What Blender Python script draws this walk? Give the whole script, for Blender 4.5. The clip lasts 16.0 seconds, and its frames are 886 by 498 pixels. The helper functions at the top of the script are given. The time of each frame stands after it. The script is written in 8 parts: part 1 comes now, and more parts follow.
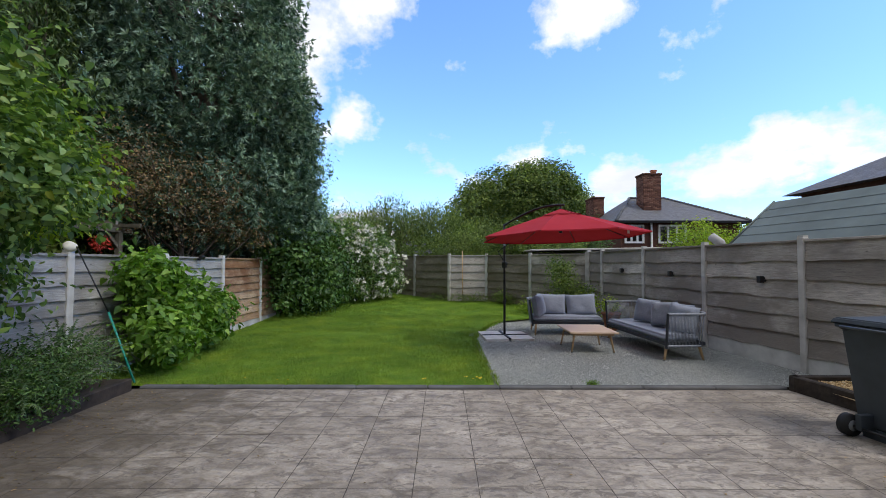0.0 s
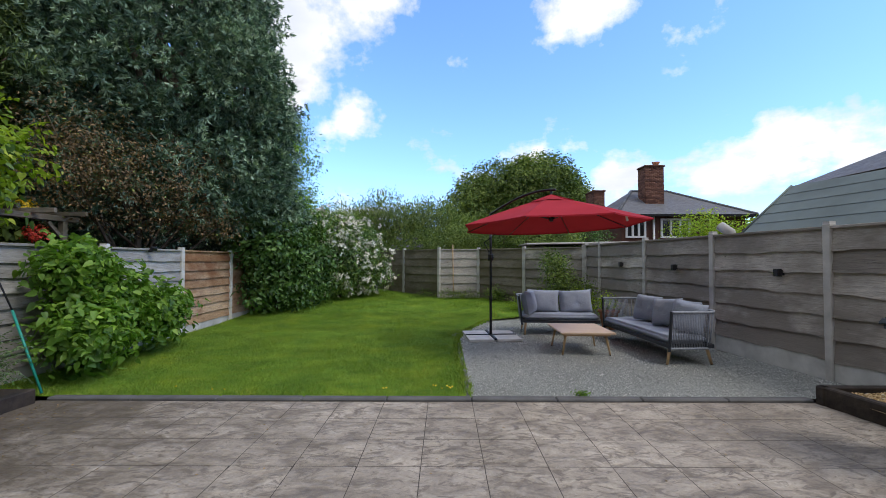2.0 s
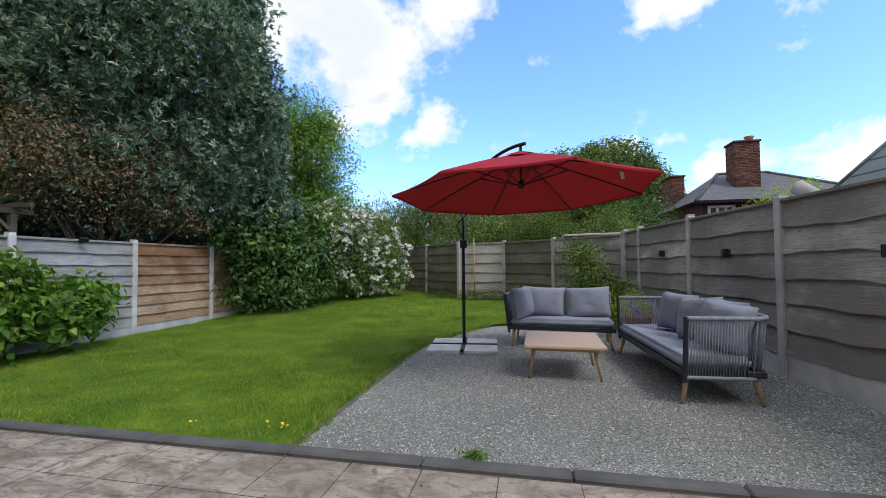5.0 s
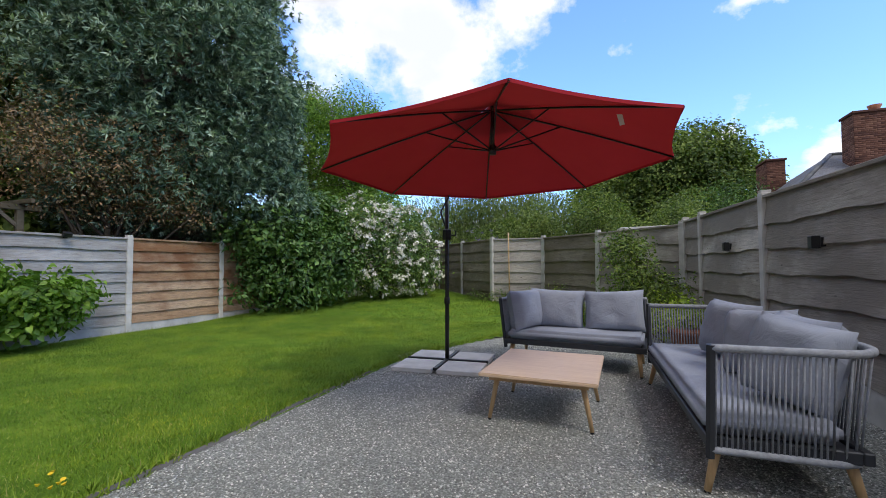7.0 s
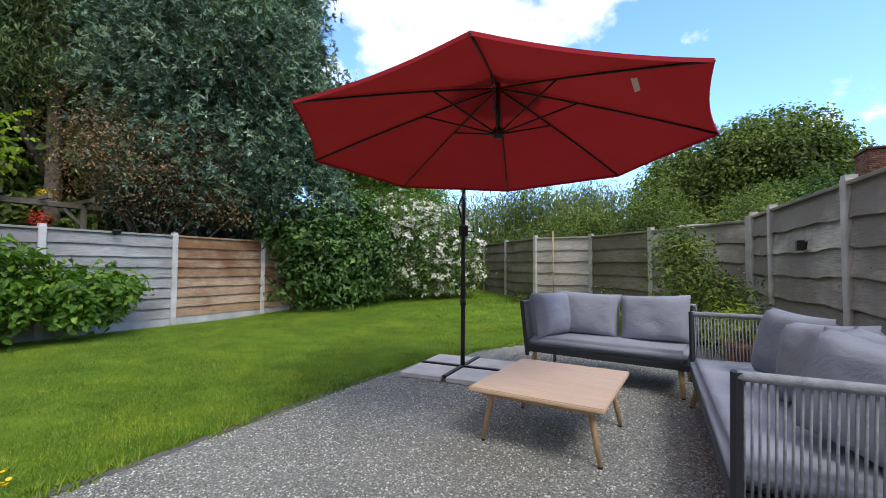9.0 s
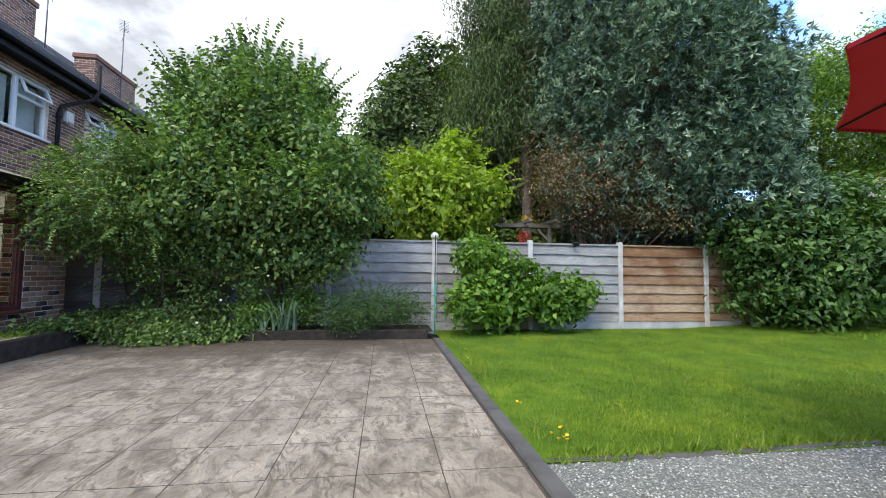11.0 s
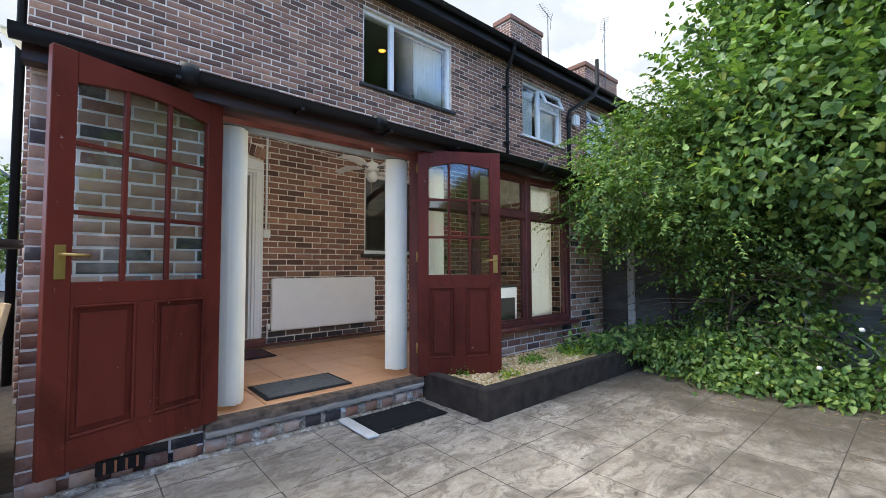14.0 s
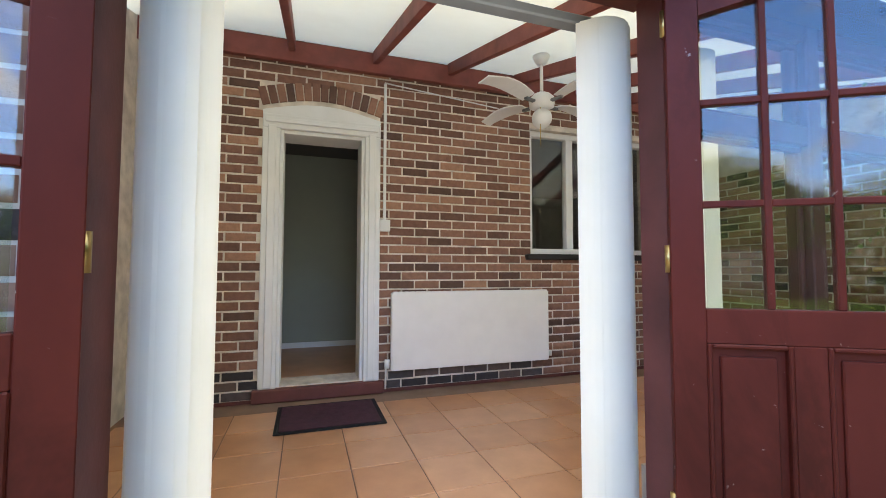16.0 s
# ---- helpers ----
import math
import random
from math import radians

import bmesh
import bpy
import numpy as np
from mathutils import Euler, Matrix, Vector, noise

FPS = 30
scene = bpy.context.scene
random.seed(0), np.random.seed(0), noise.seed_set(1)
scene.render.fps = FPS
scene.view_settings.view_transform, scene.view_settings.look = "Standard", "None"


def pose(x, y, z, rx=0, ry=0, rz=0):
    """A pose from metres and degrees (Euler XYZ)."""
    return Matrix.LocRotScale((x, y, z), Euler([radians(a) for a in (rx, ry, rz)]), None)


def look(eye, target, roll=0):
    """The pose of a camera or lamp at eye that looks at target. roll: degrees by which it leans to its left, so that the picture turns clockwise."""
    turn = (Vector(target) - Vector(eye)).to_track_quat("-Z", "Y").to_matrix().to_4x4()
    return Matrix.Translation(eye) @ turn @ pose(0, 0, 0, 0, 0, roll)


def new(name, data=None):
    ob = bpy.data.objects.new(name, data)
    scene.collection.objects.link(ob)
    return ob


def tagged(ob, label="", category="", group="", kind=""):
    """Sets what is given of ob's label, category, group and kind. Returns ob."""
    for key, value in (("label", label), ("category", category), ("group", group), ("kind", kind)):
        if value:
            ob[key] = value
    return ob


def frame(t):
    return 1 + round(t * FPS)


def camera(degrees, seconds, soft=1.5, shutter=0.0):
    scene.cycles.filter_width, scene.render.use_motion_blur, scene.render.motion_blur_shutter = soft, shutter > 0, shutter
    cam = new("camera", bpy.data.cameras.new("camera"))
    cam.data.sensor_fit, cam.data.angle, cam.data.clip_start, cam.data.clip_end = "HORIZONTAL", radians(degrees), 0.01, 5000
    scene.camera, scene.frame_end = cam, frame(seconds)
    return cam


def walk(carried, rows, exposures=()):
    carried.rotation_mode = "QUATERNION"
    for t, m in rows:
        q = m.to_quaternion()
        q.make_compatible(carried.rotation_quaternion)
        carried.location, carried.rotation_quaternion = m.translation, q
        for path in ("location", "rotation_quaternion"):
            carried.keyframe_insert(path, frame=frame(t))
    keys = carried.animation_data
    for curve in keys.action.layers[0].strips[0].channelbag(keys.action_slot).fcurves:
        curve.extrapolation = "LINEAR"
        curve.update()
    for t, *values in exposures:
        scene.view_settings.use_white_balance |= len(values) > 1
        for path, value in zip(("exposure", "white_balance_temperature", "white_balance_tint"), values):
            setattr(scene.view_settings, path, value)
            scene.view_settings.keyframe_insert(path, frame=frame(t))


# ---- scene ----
cam = camera(93.2, 16.0, 0.9)
PATH = [
    (0, (0.168, 0.219, 1.585), (0.169, 2.218, 1.655), 0.1),
    (0.5, (0.23, 0.496, 1.585), (0.234, 2.495, 1.652), 0.1),
    (1, (0.251, 0.712, 1.575), (0.257, 2.711, 1.631), 0.2),
    (1.5, (0.361, 0.887, 1.539), (0.365, 2.886, 1.595), 0.2),
    (2, (0.6, 1.061, 1.503), (0.592, 3.06, 1.558), 0.1),
    (2.5, (0.885, 1.287, 1.462), (0.869, 3.286, 1.519), -0.1),
    (3, (1.196, 1.532, 1.427), (1.173, 3.531, 1.48), -0.3),
    (3.5, (1.544, 1.86, 1.373), (1.408, 3.854, 1.436), -0.1),
    (3.7, (1.678, 1.974, 1.356), (1.498, 3.965, 1.43), -0.2),
    (5.8, (2.902, 3.714, 1.219), (2.377, 5.643, 1.288), -0.3),
    (6, (2.991, 3.865, 1.215), (2.431, 5.783, 1.285), -0.3),
    (6.5, (3.176, 4.253, 1.198), (2.508, 6.137, 1.273), -0.3),
    (7, (3.359, 4.579, 1.186), (2.621, 6.436, 1.265), -0.2),
    (7.5, (3.523, 4.847, 1.193), (2.712, 6.674, 1.274), -0.2),
    (8, (3.651, 5.073, 1.203), (2.788, 6.875, 1.285), -0.1),
    (8.2, (3.693, 5.148, 1.214), (2.815, 6.944, 1.296), -0.1),
    (10.3, (3.519, 4.973, 1.074), (1.866, 6.094, 1.187), 1.2),
    (10.5, (3.496, 4.911, 1.084), (1.706, 5.796, 1.194), 0.9),
    (11, (3.249, 4.761, 1.083), (1.272, 5.038, 1.199), 0.7),
    (11.5, (2.848, 4.545, 1.043), (0.867, 4.306, 1.171), 0.7),
    (12, (2.59, 4.247, 1.099), (0.716, 3.556, 1.204), 0.6),
    (12.5, (2.258, 3.913, 1.11), (0.569, 2.846, 1.212), 0.5),
    (13, (1.94, 3.522, 1.147), (0.398, 2.253, 1.239), 0.3),
    (13.5, (1.589, 3.138, 1.163), (0.211, 1.691, 1.249), 0.0),
    (14, (1.251, 2.661, 1.152), (-0.06, 1.154, 1.242), -0.2),
    (14.5, (0.931, 2.244, 1.187), (-0.378, 0.734, 1.269), 0.0),
    (15, (0.627, 1.766, 1.198), (-0.648, 0.228, 1.278), 0.1),
    (15.5, (0.365, 1.291, 1.222), (-0.692, -0.405, 1.298), 0.1),
    (16, (0.13, 0.793, 1.215), (-0.494, -1.104, 1.311), 0.1),
]
walk(cam, [(t, look(eye, target, roll)) for t, eye, target, roll in PATH], [(0, 0.52, 6450, 11), (3.7, 0.56, 6450, 11), (5.8, 0.62, 6450, 12), (8.2, 0.79, 6600, 13), (10.3, 1.14, 6550, 10), (12.5, 1.34, 6500, 8), (14, 1.60, 6550, 6), (15, 1.88, 6600, 6), (16, 2.26, 6750, 6)])

# ---- world, sun ----
world = bpy.data.worlds.new("sky")
scene.world = world
world.use_nodes = True
wn, wl = world.node_tree.nodes, world.node_tree.links
wn.clear()


sky = wn.new("ShaderNodeTexSky")
sky.sky_type, sky.sun_disc = "NISHITA", False
sky.sun_elevation, sky.sun_rotation = radians(52), radians(122)
sky.air_density, sky.dust_density, sky.ozone_density = 1.3, 0.4, 2.0
geo = wn.new("ShaderNodeTexCoord")
sep = wn.new("ShaderNodeSeparateXYZ")
wl.new(geo.outputs["Generated"], sep.inputs[0])
den = wn.new("ShaderNodeMath"); den.operation = "ADD"; den.inputs[1].default_value = 0.28
wl.new(sep.outputs["Z"], den.inputs[0])
dmax = wn.new("ShaderNodeMath"); dmax.operation = "MAXIMUM"; dmax.inputs[1].default_value = 0.12
wl.new(den.outputs[0], dmax.inputs[0])
comb = wn.new("ShaderNodeCombineXYZ")
for axis in ("X", "Y"):
    d = wn.new("ShaderNodeMath"); d.operation = "DIVIDE"
    wl.new(sep.outputs[axis], d.inputs[0]); wl.new(dmax.outputs[0], d.inputs[1])
    wl.new(d.outputs[0], comb.inputs[axis])
cmap = wn.new("ShaderNodeMapping")
cmap.inputs["Location"].default_value = (3.7, 1.2, 0.0)
wl.new(comb.outputs[0], cmap.inputs[0])
cn = wn.new("ShaderNodeTexNoise")
cn.inputs["Scale"].default_value, cn.inputs["Detail"].default_value, cn.inputs["Roughness"].default_value = 1.45, 9, 0.55
wl.new(cmap.outputs[0], cn.inputs["Vector"])
# the cloud thickens towards the house, and thins over the garden's far end
toward = wn.new("ShaderNodeVectorMath"); toward.operation = "DOT_PRODUCT"
toward.inputs[1].default_value = (-0.42, -0.80, 0.0)
wl.new(geo.outputs["Generated"], toward.inputs[0])
cover = wn.new("ShaderNodeMath"); cover.operation = "MULTIPLY_ADD"
cover.inputs[1].default_value, cover.inputs[2].default_value = 0.14, 0.035
wl.new(toward.outputs["Value"], cover.inputs[0])
amount = wn.new("ShaderNodeMath"); amount.operation = "ADD"
wl.new(cn.outputs["Fac"], amount.inputs[0]); wl.new(cover.outputs[0], amount.inputs[1])
# separate cumulus heaps over the garden, and a low bank to the right of it
heap = None
wob = wn.new("ShaderNodeTexNoise")
wob.inputs["Scale"].default_value, wob.inputs["Detail"].default_value, wob.inputs["Roughness"].default_value = 7.5, 9, 0.62
wl.new(geo.outputs["Generated"], wob.inputs["Vector"])
# the last three are unseen clouds overhead, added to whiten and lift the light
for way, size in (((-0.153, 0.851, 0.502), 0.17), ((0.018, 0.89, 0.455), 0.10), ((-0.38, 0.79, 0.48), 0.22), ((0.254, 0.833, 0.496), 0.12), ((-0.185, 0.926, 0.333), 0.065),
                  ((-0.22, 0.965, 0.145), 0.09), ((0.213, 0.952, 0.20), 0.06), ((0.384, 0.90, 0.19), 0.095), ((0.52, 0.826, 0.185), 0.115), ((0.624, 0.752, 0.19), 0.13), ((0.70, 0.68, 0.185), 0.13),
                  ((0.30, 0.94, 0.12), 0.10), ((0.46, 0.87, 0.10), 0.13), ((0.62, 0.76, 0.09), 0.135), ((0.74, 0.65, 0.10), 0.145), ((0.54, 0.79, 0.29), 0.035), ((0.685, 0.68, 0.268), 0.04), ((0.85, 0.4, 0.35), 0.2), ((0.0, 0.15, 0.99), 0.62), ((-0.65, -0.1, 0.75), 0.5), ((0.65, -0.1, 0.75), 0.5)):
    dist = wn.new("ShaderNodeVectorMath"); dist.operation = "DISTANCE"
    dist.inputs[1].default_value = way
    wl.new(geo.outputs["Generated"], dist.inputs[0])
    near = wn.new("ShaderNodeMapRange")
    near.inputs["From Min"].default_value, near.inputs["From Max"].default_value = size * 1.1, size * 0.35
    near.inputs["To Min"].default_value, near.inputs["To Max"].default_value = 0.0, 0.13
    wl.new(dist.outputs["Value"], near.inputs["Value"])
    if heap is None:
        heap = near.outputs[0]
    else:
        most = wn.new("ShaderNodeMath"); most.operation = "MAXIMUM"
        wl.new(heap, most.inputs[0]); wl.new(near.outputs[0], most.inputs[1])
        heap = most.outputs[0]
ragged = wn.new("ShaderNodeMath"); ragged.operation = "MULTIPLY_ADD"; ragged.inputs[1].default_value, ragged.inputs[2].default_value = 0.46, -0.235
wl.new(wob.outputs["Fac"], ragged.inputs[0])
heaped = wn.new("ShaderNodeMath"); heaped.operation = "ADD"
wl.new(heap, heaped.inputs[0]); wl.new(ragged.outputs[0], heaped.inputs[1])
full = wn.new("ShaderNodeMath"); full.operation = "ADD"
wl.new(heaped.outputs[0], full.inputs[0]); wl.new(amount.outputs[0], full.inputs[1])
ramp = wn.new("ShaderNodeValToRGB")
ramp.color_ramp.elements[0].position, ramp.color_ramp.elements[1].position = 0.465, 0.565
wl.new(full.outputs[0], ramp.inputs[0])
cn2 = wn.new("ShaderNodeTexNoise")
cn2.inputs["Scale"].default_value, cn2.inputs["Detail"].default_value = 2.3, 6
wl.new(cmap.outputs[0], cn2.inputs["Vector"])
shade = wn.new("ShaderNodeValToRGB")
shade.color_ramp.elements[0].position, shade.color_ramp.elements[0].color = 0.38, (3.9, 4.15, 4.6, 1)
shade.color_ramp.elements[1].position, shade.color_ramp.elements[1].color = 0.62, (5.3, 5.35, 5.45, 1)
wl.new(cn2.outputs["Fac"], shade.inputs[0])
thick = wn.new("ShaderNodeValToRGB")
thick.color_ramp.elements[0].position, thick.color_ramp.elements[0].color = 0.54, (1, 1, 1, 1)
thick.color_ramp.elements[1].position, thick.color_ramp.elements[1].color = 0.67, (0.42, 0.43, 0.455, 1)
wl.new(amount.outputs[0], thick.inputs[0])
grey = wn.new("ShaderNodeMixRGB"); grey.blend_type = "MULTIPLY"; grey.inputs[0].default_value = 1
wl.new(shade.outputs[0], grey.inputs[1]); wl.new(thick.outputs[0], grey.inputs[2])
boost = wn.new("ShaderNodeMixRGB"); boost.blend_type = "MULTIPLY"; boost.inputs[0].default_value = 1
boost.inputs[2].default_value = (0.80, 1.06, 1.60, 1)
wl.new(sky.outputs[0], boost.inputs[1])
cmix = wn.new("ShaderNodeMixRGB")
wl.new(ramp.outputs[0], cmix.inputs[0]); wl.new(boost.outputs[0], cmix.inputs[1]); wl.new(grey.outputs[0], cmix.inputs[2])
bg = wn.new("ShaderNodeBackground"); bg.inputs[1].default_value = 0.15
wl.new(cmix.outputs[0], bg.inputs[0])
wout = wn.new("ShaderNodeOutputWorld")
wl.new(bg.outputs[0], wout.inputs[0])

sun = new("sun", bpy.data.lights.new("sun", "SUN"))
sun.data.energy, sun.data.angle, sun.data.color = 1.0, radians(20), (1.0, 0.95, 0.87)
sun.matrix_world = look((0, 0, 30), (-math.sin(radians(122)) * 20, -math.cos(radians(122)) * 20, 30 - 25.6), 0)

# area lamps added in the porch openings to brighten its inside beyond the sky's light
for nm, x, y, z, w, h, power in (("door_fill", -0.21, -0.30, 1.20, 1.05, 1.9, 2.2), ("window_fill", -2.28, -0.44, 1.34, 2.2, 1.5, 2.6)):
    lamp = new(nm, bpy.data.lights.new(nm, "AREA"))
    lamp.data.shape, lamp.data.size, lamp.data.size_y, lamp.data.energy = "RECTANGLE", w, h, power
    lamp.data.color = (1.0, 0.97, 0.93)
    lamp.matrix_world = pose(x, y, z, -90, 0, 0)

# ---- materials ----


class Mat:
    """A small builder of node materials with world-space textures."""

    def __init__(self, name, rough=0.7, metal=0.0, spec=0.5):
        self.m = bpy.data.materials.new(name)
        self.m.use_nodes = True
        self.n, self.l = self.m.node_tree.nodes, self.m.node_tree.links
        self.b = self.n["Principled BSDF"]
        self.out = self.n["Material Output"]
        self.b.inputs["Roughness"].default_value = rough
        self.b.inputs["Metallic"].default_value = metal
        self.b.inputs["Specular IOR Level"].default_value = spec
        self.pos = None

    def coords(self, scale=(1, 1, 1), local=False):
        if local:
            g = self.n.new("ShaderNodeTexCoord").outputs["Object"]
        else:
            g = self.n.new("ShaderNodeNewGeometry").outputs["Position"]
        mp = self.n.new("ShaderNodeMapping")
        mp.inputs["Scale"].default_value = scale
        self.l.new(g, mp.inputs[0])
        return mp.outputs[0]

    def noise(self, scale, detail=4, rough=0.55, stretch=(1, 1, 1), distort=0.0, local=False):
        t = self.n.new("ShaderNodeTexNoise")
        t.inputs["Scale"].default_value, t.inputs["Detail"].default_value = scale, detail
        t.inputs["Roughness"].default_value, t.inputs["Distortion"].default_value = rough, distort
        self.l.new(self.coords(stretch, local), t.inputs["Vector"])
        return t.outputs["Fac"]

    def voronoi(self, scale, feature="F1", stretch=(1, 1, 1)):
        t = self.n.new("ShaderNodeTexVoronoi")
        t.feature = feature
        t.inputs["Scale"].default_value = scale
        self.l.new(self.coords(stretch), t.inputs["Vector"])
        return t

    def ramp(self, fac, *stops):
        r = self.n.new("ShaderNodeValToRGB")
        e = r.color_ramp.elements
        while len(e) < len(stops):
            e.new(0.5)
        for el, (p, c) in zip(e, stops):
            el.position = p
            el.color = (*c, 1) if len(c) == 3 else c
        self.l.new(fac, r.inputs[0])
        return r.outputs[0]

    def mix(self, fac, a, b, mode="MIX"):
        m = self.n.new("ShaderNodeMixRGB")
        m.blend_type = mode
        for sock, v in zip(m.inputs, (fac, a, b)):
            if isinstance(v, (int, float)):
                sock.default_value = v
            elif isinstance(v, tuple):
                sock.default_value = (*v, 1)
            else:
                self.l.new(v, sock)
        return m.outputs[0]

    def object_random(self):
        return self.n.new("ShaderNodeObjectInfo").outputs["Random"]

    def island_random(self):
        return self.n.new("ShaderNodeNewGeometry").outputs["Random Per Island"]

    def color(self, c):
        if isinstance(c, tuple):
            self.b.inputs["Base Color"].default_value = (*c, 1)
        else:
            self.l.new(c, self.b.inputs["Base Color"])
        return self

    def bump(self, fac, strength=0.3, dist=0.01):
        bp = self.n.new("ShaderNodeBump")
        bp.inputs["Strength"].default_value, bp.inputs["Distance"].default_value = strength, dist
        self.l.new(fac, bp.inputs["Height"])
        self.l.new(bp.outputs[0], self.b.inputs["Normal"])
        return self

    def roughness(self, fac, lo, hi):
        self.l.new(self.ramp(fac, (0.3, (lo,) * 3), (0.7, (hi,) * 3)), self.b.inputs["Roughness"])
        return self


def plain(name, c, rough=0.6, metal=0.0, vary=0.12, scale=6, bump=0.1, bscale=60, spec=0.5):
    a = Mat(name, rough, metal, spec)
    lo, hi = tuple(v * (1 - vary) for v in c), tuple(min(1, v * (1 + vary)) for v in c)
    a.color(a.ramp(a.noise(scale), (0.3, lo), (0.7, hi)))
    if bump:
        a.bump(a.noise(bscale, 3), bump, 0.004)
    return a.m


def leaf_mat(name, dark, mid, light, rough=0.5, clump=1.2, trans=0.35, odd=None):
    a = Mat(name, rough, 0, 0.35)
    r = a.island_random()
    c = a.ramp(r, (0.0, dark), (0.55, mid), (0.97, light), *(((0.985, odd),) if odd else ()))
    big = a.ramp(a.noise(clump, 3), (0.3, (0.62, 0.66, 0.62)), (0.7, (1.2, 1.15, 1.05)))
    c = a.mix(1.0, c, big, "MULTIPLY")
    c = a.mix(1.0, c, a.ramp(a.noise(clump * 4.5, 3), (0.3, (0.68, 0.72, 0.70)), (0.7, (1.28, 1.22, 1.12))), "MULTIPLY")
    a.color(c)
    tr = a.n.new("ShaderNodeBsdfTranslucent")
    a.l.new(a.mix(1.0, c, (1.3, 1.5, 0.6), "MULTIPLY"), tr.inputs[0])
    mx = a.n.new("ShaderNodeMixShader")
    mx.inputs[0].default_value = trans
    a.l.new(a.b.outputs[0], mx.inputs[1]); a.l.new(tr.outputs[0], mx.inputs[2])
    a.l.new(mx.outputs[0], a.out.inputs[0])
    return a.m


def brick_mat(name, island, tones, pale=0.0):
    a = Mat(name, 0.85, 0, 0.25)
    r = a.island_random() if island else a.object_random()
    c = a.ramp(r, *tones)
    c = a.mix(0.35, c, a.ramp(a.noise(24, 5), (0.3, (0.35, 0.33, 0.32)), (0.7, (1.1, 1.05, 1.0))), "MULTIPLY")
    if pale:
        c = a.mix(a.ramp(a.noise(5, 6, 0.7), (0.5, (0, 0, 0)), (0.72, (pale,) * 3)), c, (0.55, 0.48, 0.42))
    a.color(c)
    a.bump(a.noise(70, 5), 0.45, 0.006)
    return a.m


BRICK_TONES = ((0.0, (0.125, 0.076, 0.062)), (0.25, (0.215, 0.115, 0.086)), (0.5, (0.285, 0.152, 0.110)), (0.85, (0.355, 0.190, 0.135)), (1.0, (0.47, 0.265, 0.175)))
PALE_TONES = ((0.0, (0.050, 0.044, 0.046)), (0.16, (0.085, 0.068, 0.064)), (0.22, (0.23, 0.11, 0.075)), (0.5, (0.35, 0.19, 0.13)), (0.8, (0.43, 0.26, 0.185)), (1.0, (0.52, 0.37, 0.28)))
M = {}
M["brick_one"] = brick_mat("brick_one", False, BRICK_TONES)
M["brick"] = brick_mat("brick", True, BRICK_TONES)
M["brick_pale"] = brick_mat("brick_pale", True, PALE_TONES, 0.35)
M["brick_low"] = brick_mat("brick_low", True, PALE_TONES, 0.8)
M["brick_far"] = brick_mat("brick_far", True, ((0.0, (0.09, 0.045, 0.035)), (0.5, (0.19, 0.09, 0.065)), (1.0, (0.28, 0.15, 0.105))))
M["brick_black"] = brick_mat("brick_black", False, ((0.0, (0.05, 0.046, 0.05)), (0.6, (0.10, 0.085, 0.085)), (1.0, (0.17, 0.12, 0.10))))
M["mortar"] = plain("mortar", (0.68, 0.605, 0.515), 0.95, vary=0.25, scale=9, bump=0.4, bscale=120)
M["mortar_pale"] = plain("mortar_pale", (0.70, 0.65, 0.57), 0.95, vary=0.2, scale=9, bump=0.4, bscale=120)

a = Mat("paving", 0.72, 0, 0.35)
veins = a.noise(2.7, 6, 0.58, (1.0, 1.9, 1), 1.0)
steps = a.ramp(veins, (0.28, (0, 0, 0)), (0.36, (0.20,) * 3), (0.43, (0.28,) * 3), (0.49, (0.48,) * 3), (0.55, (0.57,) * 3), (0.61, (0.78,) * 3), (0.74, (1, 1, 1)))
c = a.ramp(steps, (0.0, (0.12, 0.102, 0.084)), (0.27, (0.33, 0.288, 0.240)), (0.5, (0.44, 0.39, 0.33)), (1.0, (0.60, 0.54, 0.465)))
c = a.mix(0.8, c, a.ramp(a.noise(34, 5, 0.65), (0.3, (0.72, 0.70, 0.68)), (0.7, (1.16, 1.15, 1.13))), "MULTIPLY")
c = a.mix(0.75, c, a.ramp(a.noise(0.7, 5, 0.62), (0.34, (0.52, 0.49, 0.45)), (0.62, (1.12, 1.1, 1.08))), "MULTIPLY")
c = a.mix(a.ramp(a.noise(5.5, 7, 0.7, (1, 1.8, 1), 1.5), (0.50, (0, 0, 0)), (0.60, (0.75,) * 3)), c, (0.135, 0.112, 0.090))
c = a.mix(a.ramp(a.object_random(), (0, (0.0,) * 3), (1, (0.30,) * 3)), c, (0.30, 0.258, 0.215))
# soil by the planted bed and its foliage's shade, both painted into the slabs
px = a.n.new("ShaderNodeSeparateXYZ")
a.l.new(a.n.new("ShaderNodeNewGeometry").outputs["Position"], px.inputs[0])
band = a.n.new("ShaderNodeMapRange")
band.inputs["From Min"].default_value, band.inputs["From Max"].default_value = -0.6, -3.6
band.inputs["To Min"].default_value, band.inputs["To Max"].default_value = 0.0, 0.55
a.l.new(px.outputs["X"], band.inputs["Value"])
soil_and_shade = a.n.new("ShaderNodeMath"); soil_and_shade.operation = "MULTIPLY_ADD"; soil_and_shade.inputs[1].default_value = 1.0
a.l.new(a.noise(1.6, 6, 0.7), soil_and_shade.inputs[0]); a.l.new(band.outputs[0], soil_and_shade.inputs[2])
c = a.mix(a.ramp(soil_and_shade.outputs[0], (0.62, (0, 0, 0)), (0.95, (0.85,) * 3)), c, (0.105, 0.083, 0.060))
a.color(c)
a.bump(a.mix(0.22, steps, a.noise(11, 8, 0.65, (1.0, 2.0, 1), 0.8)), 0.7, 0.04)
a.roughness(veins, 0.6, 0.85)
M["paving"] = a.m
